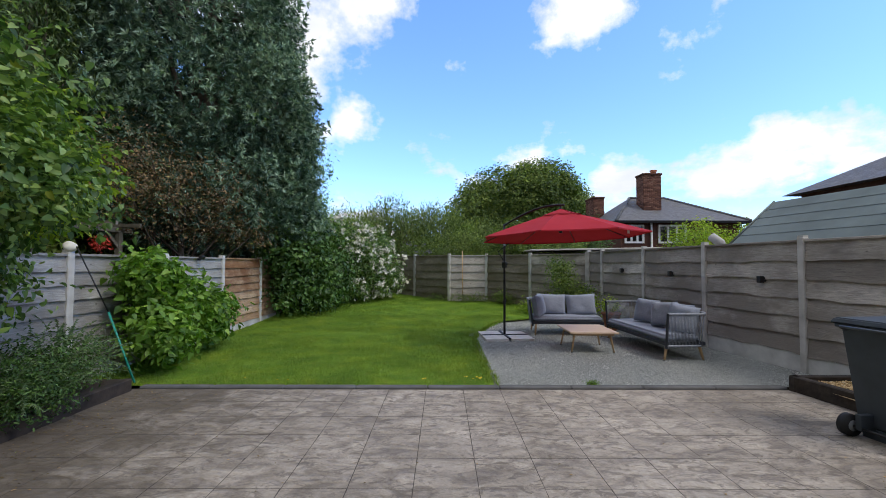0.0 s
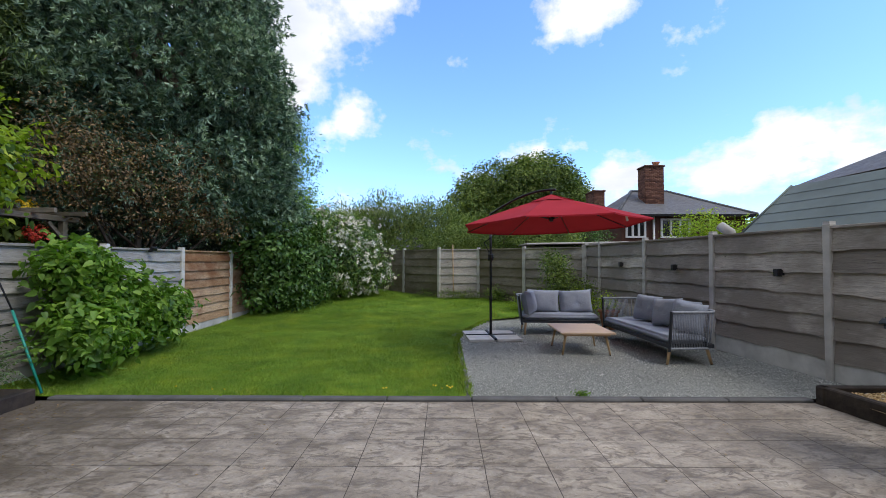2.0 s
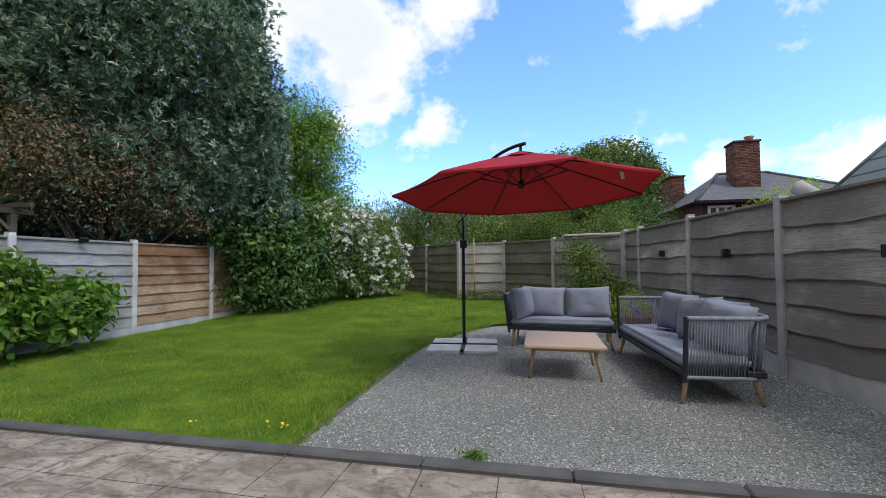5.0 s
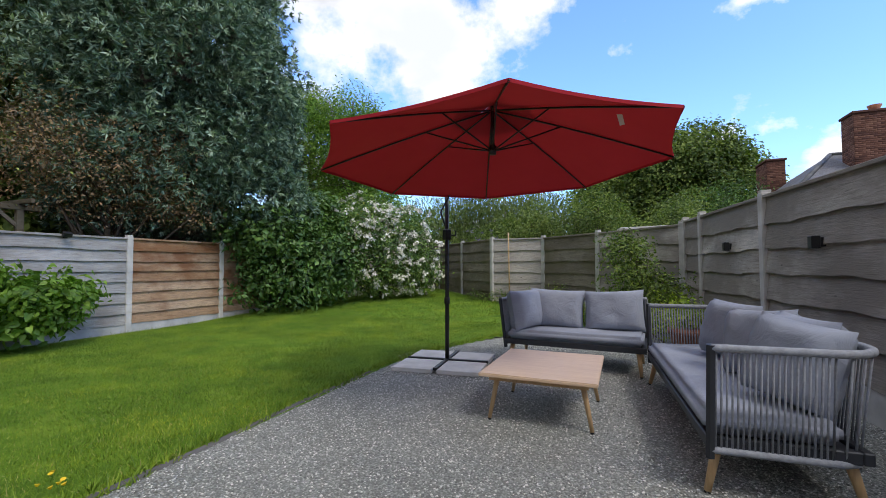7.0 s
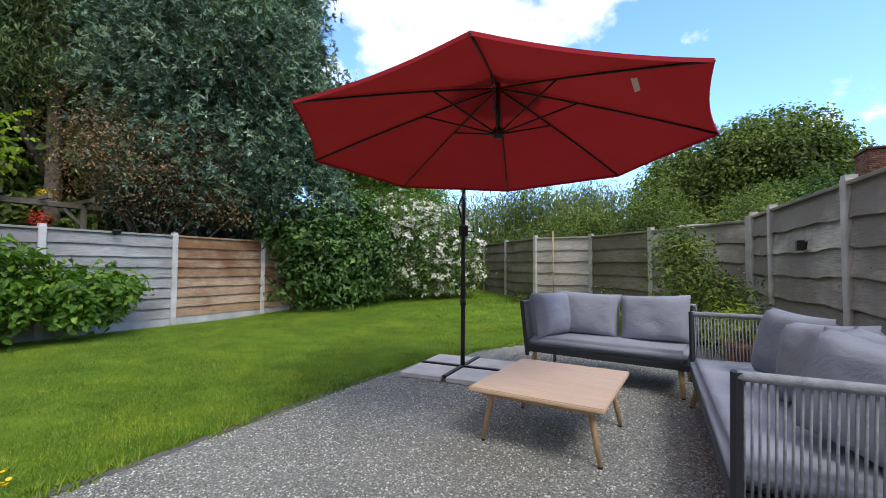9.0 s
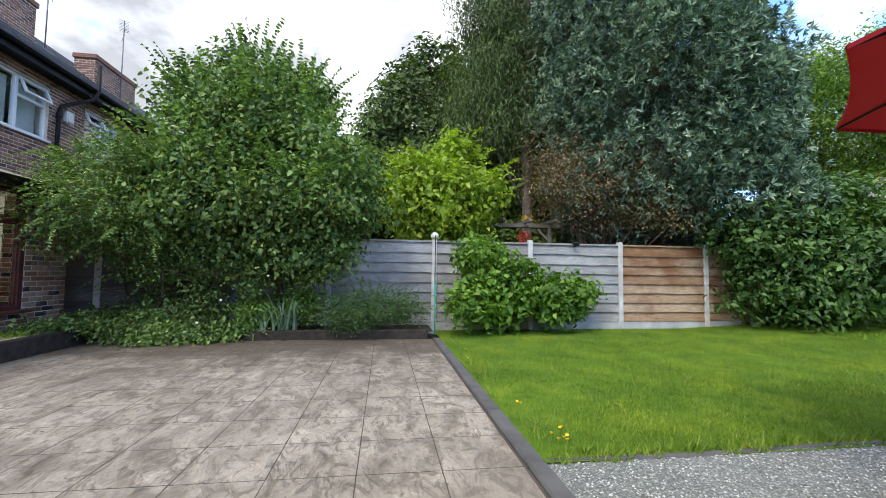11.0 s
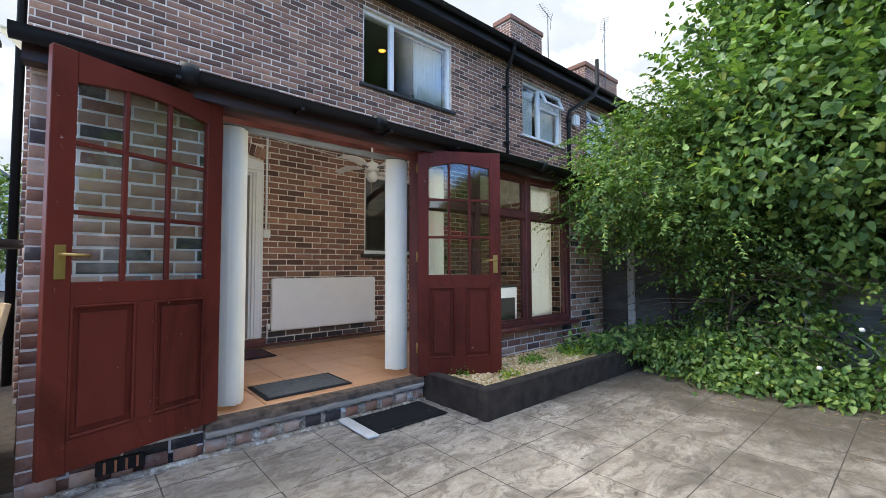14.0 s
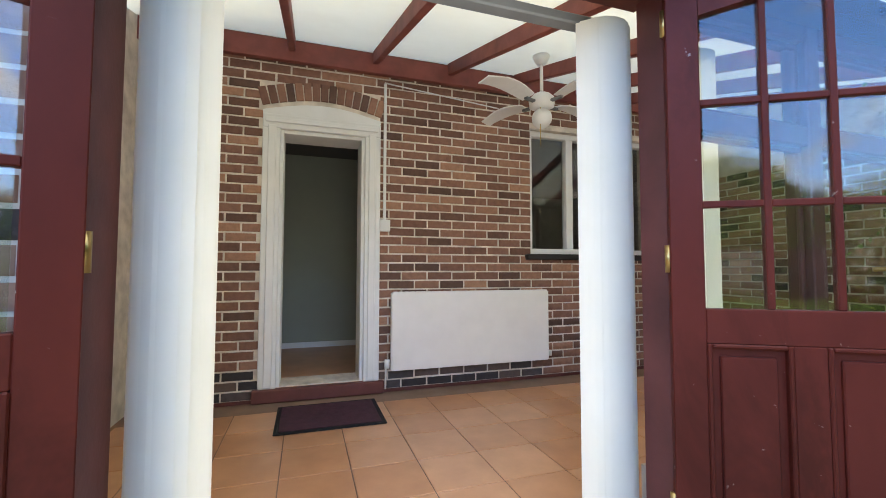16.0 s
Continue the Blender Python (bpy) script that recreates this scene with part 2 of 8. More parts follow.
M["joint"] = plain("joint", (0.085, 0.070, 0.057), 0.95, vary=0.3, scale=4)
M["kerb"] = plain("kerb", (0.115, 0.112, 0.11), 0.85, vary=0.3, scale=3, bump=0.35)

a = Mat("lawn", 0.9, 0, 0.2)
c = a.ramp(a.noise(2.1, 6, 0.65), (0.3, (0.080, 0.175, 0.014)), (0.5, (0.155, 0.290, 0.022)), (0.7, (0.26, 0.40, 0.040)))
c = a.mix(0.7, c, a.ramp(a.noise(90, 4, 0.7), (0.3, (0.45, 0.5, 0.4)), (0.7, (1.25, 1.2, 1.2))), "MULTIPLY")
a.color(c)
a.bump(a.noise(110, 4), 0.9, 0.03)
M["lawn"] = a.m
a = Mat("grass_blade", 0.55, 0, 0.3)
c = a.ramp(a.island_random(), (0, (0.105, 0.195, 0.016)), (0.5, (0.185, 0.300, 0.021)), (0.9, (0.275, 0.390, 0.038)), (1, (0.40, 0.39, 0.13)))
c = a.mix(0.85, c, a.ramp(a.noise(1.15, 6, 0.68), (0.30, (0.42, 0.55, 0.5)), (0.5, (0.92, 0.95, 0.95)), (0.70, (1.75, 1.38, 1.15))), "MULTIPLY")
a.color(c)
M["grass"] = a.m
a = Mat("gravel_bed", 0.9, 0, 0.3)
v = a.voronoi(75)
c = a.ramp(v.outputs["Distance"], (0.0, (0.68, 0.70, 0.66)), (0.6, (0.30, 0.312, 0.29)))
c = a.mix(0.75, c, a.ramp(a.noise(60, 5), (0.3, (0.45,) * 3), (0.7, (1.3, 1.3, 1.3))), "MULTIPLY")
c = a.mix(0.6, c, a.ramp(a.noise(1.3, 5), (0.3, (0.62, 0.63, 0.6)), (0.7, (1.12, 1.12, 1.12))), "MULTIPLY")
a.color(c)
a.bump(v.outputs["Distance"], 0.9, 0.02)
M["gravel_bed"] = a.m
a = Mat("gravel_stone", 0.75, 0, 0.4)
a.color(a.ramp(a.island_random(), (0, (0.16, 0.165, 0.155)), (0.5, (0.40, 0.41, 0.385)), (0.8, (0.66, 0.67, 0.63)), (1, (0.90, 0.89, 0.85))))
M["gravel_stone"] = a.m
a = Mat("gold_stone", 0.7, 0, 0.4)
a.color(a.ramp(a.island_random(), (0, (0.42, 0.26, 0.11)), (0.4, (0.70, 0.48, 0.22)), (0.85, (0.86, 0.66, 0.36)), (1, (0.9, 0.80, 0.60))))
M["gold_stone"] = a.m
M["gold_bed"] = plain("gold_bed", (0.50, 0.36, 0.20), 0.95, vary=0.4, scale=50, bump=0.8)
M["soil"] = plain("soil", (0.055, 0.040, 0.028), 0.95, vary=0.4, scale=14, bump=0.9, bscale=40)
M["sleeper"] = plain("sleeper", (0.040, 0.030, 0.023), 0.85, vary=0.5, scale=9, bump=0.9, bscale=38)


def board_mat(name, tones, stain=None):
    a = Mat(name, 0.85, 0, 0.25)
    c = a.ramp(a.object_random(), (0, tones[0]), (1, tones[1]))
    grain = a.noise(3.0, 8, 0.7, (1.6, 1.6, 26), 0.8)
    c = a.mix(1.0, c, a.ramp(grain, (0.28, (0.38, 0.36, 0.34)), (0.46, (0.88,) * 3), (0.56, (1.02,) * 3), (0.72, (1.38, 1.36, 1.33))), "MULTIPLY")
    c = a.mix(0.6, c, a.ramp(a.noise(1.7, 5, 0.6, (1, 1, 2)), (0.3, (0.6, 0.58, 0.56)), (0.7, (1.2, 1.2, 1.2))), "MULTIPLY")
    knots = a.voronoi(3.4, "F1", (1, 1, 2.2)).outputs["Distance"]
    c = a.mix(a.ramp(knots, (0.04, (0.8,) * 3), (0.085, (0, 0, 0))), c, (0.03, 0.022, 0.018))
    if stain:
        c = a.mix(a.ramp(a.noise(1.0, 4, 0.6, (1, 1, 1.5)), (0.40, (0, 0, 0)), (0.60, (0.85,) * 3)), c, stain)
    a.color(c)
    a.bump(grain, 0.6, 0.012)
    return a.m


M["board_grey"] = board_mat("board_grey", ((0.28, 0.25, 0.22), (0.62, 0.57, 0.51)), (0.22, 0.193, 0.168))
M["board_silver"] = board_mat("board_silver", ((0.36, 0.355, 0.34), (0.54, 0.53, 0.51)), (0.27, 0.25, 0.225))
M["board_warm"] = board_mat("board_warm", ((0.42, 0.25, 0.13), (0.60, 0.45, 0.31)), (0.19, 0.075, 0.030))
M["board_old"] = board_mat("board_old", ((0.21, 0.18, 0.14), (0.32, 0.28, 0.23)), (0.15, 0.13, 0.085))
M["board_pale"] = board_mat("board_pale", ((0.40, 0.37, 0.33), (0.50, 0.46, 0.42)))
M["board_dark"] = board_mat("board_dark", ((0.12, 0.11, 0.10), (0.19, 0.178, 0.165)))
M["post"] = plain("post", (0.50, 0.48, 0.45), 0.9, vary=0.2, scale=3.5, bump=0.4)
M["post_white"] = plain("post_white", (0.62, 0.60, 0.56), 0.85, vary=0.16, scale=3.5, bump=0.3)
M["gravelboard"] = plain("gravelboard", (0.52, 0.515, 0.49), 0.9, vary=0.28, scale=2.5, bump=0.35)

a = Mat("canopy", 0.85, 0, 0.2)
c = a.ramp(a.noise(2.0, 3), (0.3, (0.40, 0.021, 0.032)), (0.7, (0.47, 0.028, 0.040)))
a.color(c)
tr = a.n.new("ShaderNodeBsdfTranslucent")
tr.inputs[0].default_value = (0.40, 0.02, 0.018, 1)
mx = a.n.new("ShaderNodeMixShader"); mx.inputs[0].default_value = 0.13
a.l.new(a.b.outputs[0], mx.inputs[1]); a.l.new(tr.outputs[0], mx.inputs[2]); a.l.new(mx.outputs[0], a.out.inputs[0])
M["canopy"] = a.m
M["black_metal"] = plain("black_metal", (0.018, 0.018, 0.020), 0.4, 0.2, bump=0)
M["frame_grey"] = plain("frame_grey", (0.035, 0.039, 0.048), 0.5, 0.2, bump=0)
a = Mat("rope", 0.85, 0, 0.2)
a.color(a.ramp(a.noise(40, 3), (0.3, (0.24, 0.255, 0.285)), (0.7, (0.35, 0.37, 0.41))))
a.bump(a.noise(160, 2, 0.5, (1, 1, 2)), 0.6, 0.004)
M["rope"] = a.m
a = Mat("cushion", 0.95, 0, 0.15)
c = a.ramp(a.noise(3, 5), (0.3, (0.265, 0.292, 0.355)), (0.7, (0.35, 0.380, 0.450)))
c = a.mix(0.5, c, a.ramp(a.noise(420, 2), (0.35, (0.7,) * 3), (0.65, (1.25,) * 3)), "MULTIPLY")
a.color(c)
a.bump(a.noise(7, 5, 0.6, (1, 1, 1), 1.2), 0.35, 0.03)
M["cushion"] = a.m


def timber(name, lo, hi, rough=0.5, along=(1, 14, 14)):
    a = Mat(name, rough, 0, 0.4)
    g = a.noise(4, 6, 0.6, along, 0.6, True)
    a.color(a.ramp(g, (0.3, lo), (0.7, hi)))
    a.bump(g, 0.15, 0.004)
    return a.m


M["tabletop"] = timber("tabletop", (0.64, 0.45, 0.29), (0.76, 0.57, 0.385), 0.5)
M["leg_wood"] = timber("leg_wood", (0.46, 0.29, 0.14), (0.60, 0.41, 0.22), 0.5, (14, 14, 1))
M["slab"] = plain("slab", (0.64, 0.62, 0.585), 0.9, vary=0.14, scale=5, bump=0.3)

a = Mat("door_paint", 0.42, 0, 0.16)
c = a.ramp(a.noise(3.2, 5, 0.6, (1, 1, 0.5)), (0.3, (0.100, 0.0185, 0.0120)), (0.7, (0.150, 0.0280, 0.0180)))
c = a.mix(a.ramp(a.noise(19, 6, 0.7), (0.675, (0, 0, 0)), (0.695, (0.85,) * 3)), c, (0.46, 0.36, 0.31))
c = a.mix(a.ramp(a.noise(2.2, 6, 0.7, (1, 1, 0.35), 0.8), (0.52, (0, 0, 0)), (0.66, (0.6,) * 3)), c, (0.042, 0.009, 0.005))
a.color(c)
a.bump(a.noise(30, 4), 0.12, 0.004)
M["door_paint"] = a.m
M["red_frame"] = plain("red_frame", (0.12, 0.034, 0.028), 0.5, vary=0.3, scale=5, bump=0.2)
M["rafter"] = plain("rafter", (0.24, 0.065, 0.05), 0.6, vary=0.25, scale=5, bump=0.2)
M["fascia"] = plain("fascia", (0.035, 0.015, 0.014), 0.5, vary=0.3, bump=0.2)
M["gutter"] = plain("gutter", (0.010, 0.010, 0.011), 0.5, bump=0, spec=0.25)
M["old_sill"] = plain("old_sill", (0.11, 0.078, 0.056), 0.9, vary=0.6, scale=14, bump=0.9, bscale=50)
M["brass"] = plain("brass", (0.55, 0.38, 0.14), 0.3, 0.9, bump=0)
M["white"] = plain("white", (0.78, 0.78, 0.76), 0.45, vary=0.04, bump=0.05)
M["upvc"] = plain("upvc", (0.86, 0.86, 0.85), 0.3, vary=0.03, bump=0)
M["radiator"] = plain("radiator", (0.84, 0.82, 0.78), 0.4, vary=0.03, bump=0)
a = Mat("blind", 0.75, 0, 0.3)
c = a.ramp(a.noise(6), (0.3, (0.83, 0.81, 0.71)), (0.7, (0.89, 0.87, 0.78)))
a.color(c); a.bump(a.noise(300, 3), 0.1, 0.004)
tr = a.n.new("ShaderNodeBsdfTranslucent"); tr.inputs[0].default_value = (0.90, 0.87, 0.76, 1)
mx = a.n.new("ShaderNodeMixShader"); mx.inputs[0].default_value = 0.42
a.l.new(a.b.outputs[0], mx.inputs[1]); a.l.new(tr.outputs[0], mx.inputs[2]); a.l.new(mx.outputs[0], a.out.inputs[0])
M["blind"] = a.m
a = Mat("old_render", 0.95, 0, 0.2)
c = a.ramp(a.noise(16, 8, 0.75, (1, 1, 1.4), 0.8), (0.36, (0.09, 0.07, 0.055)), (0.46, (0.30, 0.25, 0.20)), (0.54, (0.42, 0.36, 0.29)), (0.60, (0.66, 0.63, 0.57)))
a.color(c); a.bump(a.noise(30, 6, 0.7), 0.9, 0.02)
M["old_render"] = a.m
M["curtain"] = plain("curtain", (0.62, 0.66, 0.66), 0.85, vary=0.08, bump=0.1)
M["sill_black"] = plain("sill_black", (0.02, 0.02, 0.022), 0.4, bump=0.1)
M["slate"] = plain("slate", (0.105, 0.108, 0.115), 0.75, vary=0.4, scale=2.2, bump=0.5, bscale=30)
M["felt"] = plain("felt", (0.17, 0.205, 0.20), 0.95, vary=0.16, scale=1.5, bump=0.4, bscale=90)
M["bark"] = plain("bark", (0.17, 0.135, 0.105), 0.95, vary=0.5, scale=9, bump=0.9, bscale=22)
M["twig"] = plain("twig", (0.10, 0.075, 0.05), 0.9, vary=0.3, bump=0.5)
M["plaster"] = plain("plaster", (0.34, 0.36, 0.31), 0.9, vary=0.05, scale=2, bump=0.05)
M["room_dark"] = plain("room_dark", (0.16, 0.15, 0.14), 0.95, vary=0.1, scale=1)
M["bin_grey"] = plain("bin_grey", (0.045, 0.055, 0.065), 0.5, vary=0.15, bump=0.15)
M["rubber"] = plain("rubber", (0.012, 0.012, 0.012), 0.7, bump=0.1)
M["plastic_grey"] = plain("plastic_grey", (0.17, 0.18, 0.19), 0.55, vary=0.15, bump=0.1)
a = Mat("doormat_stuff", 0.95, 0, 0.1)
c = a.ramp(a.noise(220, 3), (0.35, (0.012, 0.012, 0.013)), (0.7, (0.04, 0.04, 0.042)))
c = a.mix(a.ramp(a.noise(34, 3, 0.5), (0.70, (0, 0, 0)), (0.73, (0.7,) * 3)), c, (0.35, 0.3, 0.22))
a.color(c); a.bump(a.noise(260, 2), 0.8, 0.006)
M["mat_black"] = a.m
M["mat_grey"] = plain("mat_grey", (0.075, 0.08, 0.085), 0.95, vary=0.25, scale=30, bump=0.6, bscale=300)
M["mat_purple"] = plain("mat_purple", (0.055, 0.016, 0.028), 0.95, vary=0.25, scale=20, bump=0.6, bscale=300)
a = Mat("terracotta", 0.32, 0, 0.5)
c = a.mix(a.object_random(), (0.52, 0.255, 0.125), (0.62, 0.335, 0.18))
c = a.mix(0.5, c, a.ramp(a.noise(4.5, 5), (0.3, (0.75, 0.72, 0.7)), (0.7, (1.18, 1.18, 1.18))), "MULTIPLY")
a.color(c); a.bump(a.noise(14, 4), 0.1, 0.01)
M["terracotta"] = a.m
M["grout"] = plain("grout", (0.25, 0.16, 0.11), 0.95)
a = Mat("polycarb", 0.4, 0, 0.4)
a.color(a.ramp(a.noise(3, 5), (0.3, (0.66, 0.63, 0.50)), (0.7, (0.80, 0.77, 0.64))))
tr = a.n.new("ShaderNodeBsdfTranslucent"); tr.inputs[0].default_value = (0.88, 0.84, 0.72, 1)
mx = a.n.new("ShaderNodeMixShader"); mx.inputs[0].default_value = 0.64
a.l.new(a.b.outputs[0], mx.inputs[1]); a.l.new(tr.outputs[0], mx.inputs[2]); a.l.new(mx.outputs[0], a.out.inputs[0])
M["polycarb"] = a.m
a = Mat("glass", 0.05)
tp = a.n.new("ShaderNodeBsdfTransparent"); tp.inputs[0].default_value = (0.93, 0.95, 0.94, 1)
gl = a.n.new("ShaderNodeBsdfGlossy"); gl.inputs["Roughness"].default_value = 0.015
lw = a.n.new("ShaderNodeLayerWeight"); lw.inputs[0].default_value = 0.5
pw4 = a.n.new("ShaderNodeMath"); pw4.operation = "POWER"; pw4.inputs[1].default_value = 4.0
a.l.new(lw.outputs["Facing"], pw4.inputs[0])
fr = a.n.new("ShaderNodeMath"); fr.operation = "MULTIPLY_ADD"; fr.inputs[1].default_value, fr.inputs[2].default_value = 0.60, 0.068
a.l.new(pw4.outputs[0], fr.inputs[0])
mx = a.n.new("ShaderNodeMixShader")
a.l.new(fr.outputs[0], mx.inputs[0]); a.l.new(tp.outputs[0], mx.inputs[1]); a.l.new(gl.outputs[0], mx.inputs[2])
a.l.new(mx.outputs[0], a.out.inputs[0])
M["glass"] = a.m
a = Mat("lampshade", 0.8)
a.color((0.55, 0.16, 0.03))
a.b.inputs["Emission Color"].default_value = (1.0, 0.32, 0.05, 1); a.b.inputs["Emission Strength"].default_value = 1.2
M["lampshade"] = a.m
a = Mat("insulation", 0.7, 0, 0.3)
c = a.ramp(a.noise(4.5, 6, 0.65), (0.42, (0.46, 0.66, 0.60)), (0.55, (0.74, 0.80, 0.76)))
a.color(c)
M["insulation"] = a.m
M["foam_edge"] = plain("foam_edge", (0.42, 0.36, 0.18), 0.9)
M["gable_white"] = plain("gable_white", (0.72, 0.74, 0.76), 0.8, vary=0.05)
M["pot"] = plain("pot", (0.38, 0.15, 0.08), 0.85, vary=0.2, bump=0.3)
M["petal_white"] = plain("petal_white", (0.80, 0.76, 0.66), 0.7, vary=0.08, bump=0)
M["petal_yellow"] = plain("petal_yellow", (0.85, 0.58, 0.02), 0.6, bump=0)
M["petal_red"] = plain("petal_red", (0.62, 0.06, 0.03), 0.6, bump=0)
M["petal_lilac"] = plain("petal_lilac", (0.28, 0.22, 0.42), 0.7, bump=0)
M["hose_green"] = plain("hose_green", (0.02, 0.30, 0.22), 0.4, bump=0)
M["blue_plastic"] = plain("blue_plastic", (0.03, 0.08, 0.22), 0.4, bump=0)
L = {
    "blue": leaf_mat("leaf_blue", (0.050, 0.102, 0.078), (0.165, 0.272, 0.215), (0.46, 0.60, 0.50), 0.55, 0.8, 0.15),
    "brown": leaf_mat("leaf_brown", (0.12, 0.085, 0.055), (0.27, 0.195, 0.122), (0.47, 0.30, 0.18), 0.7, 1.0, 0.2, (0.403, 0.465, 0.139)),
    "deep": leaf_mat("leaf_deep", (0.040, 0.092, 0.028), (0.092, 0.190, 0.052), (0.175, 0.31, 0.088), 0.42, 1.0, 0.2),
    "lilac": leaf_mat("leaf_lilac", (0.052, 0.110, 0.038), (0.165, 0.282, 0.086), (0.36, 0.49, 0.165), 0.45, 0.9, 0.3, (0.30, 0.33, 0.07)),
    "fresh": leaf_mat("leaf_fresh", (0.093, 0.194, 0.031), (0.178, 0.333, 0.056), (0.310, 0.480, 0.093), 0.45, 1.2, 0.35),
    "lime": leaf_mat("leaf_lime", (0.186, 0.295, 0.034), (0.357, 0.496, 0.062), (0.52, 0.60, 0.09), 0.5, 1.2, 0.4),
    "rose": leaf_mat("leaf_rose", (0.055, 0.110, 0.030), (0.145, 0.250, 0.070), (0.295, 0.420, 0.132), 0.5, 1.2, 0.3, (0.775, 0.682, 0.155)),
    "pine": leaf_mat("leaf_pine", (0.040, 0.078, 0.028), (0.096, 0.160, 0.054), (0.19, 0.265, 0.080), 0.6, 0.7, 0.15),
    "wood": leaf_mat("leaf_wood", (0.060, 0.105, 0.030), (0.150, 0.235, 0.058), (0.29, 0.37, 0.095), 0.6, 0.35, 0.25),
    "willow": leaf_mat("leaf_willow", (0.093, 0.147, 0.043), (0.171, 0.248, 0.070), (0.279, 0.357, 0.109), 0.55, 0.7, 0.3),
    "iris": leaf_mat("leaf_iris", (0.155, 0.248, 0.194), (0.264, 0.380, 0.310), (0.403, 0.512, 0.388), 0.5, 2.0, 0.25),
    "herb": leaf_mat("leaf_herb", (0.078, 0.132, 0.070), (0.147, 0.232, 0.124), (0.248, 0.333, 0.186), 0.6, 1.5, 0.25),
}

# ---- builders ----
rng = np.random.default_rng(7)


def mesh_of(name, verts, faces, mat, smooth=False):
    me = bpy.data.meshes.new(name)
    me.from_pydata(verts, [], faces)
    me.materials.append(mat)
    if smooth:
        me.polygons.foreach_set("use_smooth", [True] * len(me.polygons))
    me.update()
    return me


def bulk(name, verts, tris, mat):
    """A mesh from arrays: verts (n, 3) and triangles or quads (m, k)."""
    me = bpy.data.meshes.new(name)
    verts, tris = np.asarray(verts, np.float32), np.asarray(tris, np.int32)
    m, k = tris.shape
    me.vertices.add(len(verts)); me.vertices.foreach_set("co", verts.ravel())
    me.loops.add(m * k); me.loops.foreach_set("vertex_index", tris.ravel())
    me.polygons.add(m); me.polygons.foreach_set("loop_start", np.arange(0, m * k, k, dtype=np.int32))
    me.update(calc_edges=True)
    me.materials.append(mat)
    return me


def hold(name, m=None, **tags):
    ob = new(name)
    if m is not None:
        ob.matrix_basis = m
    return tagged(ob, **tags)


def part(name, me, parent=None, label="", m=None):
    ob = new(name, me)
    if parent is not None:
        ob.parent = parent
    if m is not None:
        ob.matrix_basis = m
    if label:
        ob["label"] = label
    return ob


def finish(bm, name, mat, smooth=False, bevel=0.0, seg=1):
    if bevel:
        bmesh.ops.bevel(bm, geom=bm.edges[:], offset=bevel, segments=seg, affect="EDGES", clamp_overlap=True)
    bmesh.ops.recalc_face_normals(bm, faces=bm.faces[:])
    me = bpy.data.meshes.new(name)
    bm.to_mesh(me)
    bm.free()
    me.materials.append(mat)
    if smooth:
        me.polygons.foreach_set("use_smooth", [True] * len(me.polygons))
    return me


def add_box(bm, lo, hi, m=None):
    mat = Matrix.LocRotScale([(a + b) / 2 for a, b in zip(lo, hi)], None, [abs(b - a) for a, b in zip(lo, hi)])
    bmesh.ops.create_cube(bm, size=1, matrix=(m @ mat) if m is not None else mat)


def box(name, lo, hi, mat, parent=None, bevel=0.004, label="", m=None, seg=1):
    bm = bmesh.new()
    add_box(bm, lo, hi)
    return part(name, finish(bm, name, mat, bevel=bevel, seg=seg), parent, label, m)


def boxes(name, rows, mat, parent=None, bevel=0.0, label=""):
    bm = bmesh.new()
    for lo, hi in rows:
        add_box(bm, lo, hi)
    return part(name, finish(bm, name, mat, bevel=bevel), parent, label)


def tube_data(points, radii, sides=8):
    pts = [Vector(p) for p in points]
    verts, faces = [], []
    prev = None
    for i, p in enumerate(pts):
        d = (pts[min(i + 1, len(pts) - 1)] - pts[max(i - 1, 0)]).normalized()
        u = d.orthogonal().normalized() if prev is None else (prev - d * prev.dot(d)).normalized()
        prev = u
        v = d.cross(u)
        r = radii[i] if hasattr(radii, "__len__") else radii
        for k in range(sides):
            a = 2 * math.pi * k / sides
            verts.append(p + (u * math.cos(a) + v * math.sin(a)) * r)
    for i in range(len(pts) - 1):
        for k in range(sides):
            a, b = i * sides + k, i * sides + (k + 1) % sides
            faces.append((a, b, b + sides, a + sides))
    faces.append(tuple(range(sides))[::-1])
    faces.append(tuple(range(len(verts) - sides, len(verts))))
    return verts, faces


def tube(name, points, radii, mat, parent=None, sides=8, label="", m=None):
    v, f = tube_data(points, radii, sides)
    return part(name, mesh_of(name, v, f, mat, True), parent, label, m)


def tubes(name, paths, mat, parent=None, sides=6):
    V, F = [], []
    for pts, r in paths:
        v, f = tube_data(pts, r, sides)
        o = len(V)
        V += v
        F += [tuple(i + o for i in q) for q in f]
    return part(name, mesh_of(name, V, F, mat, True), parent)


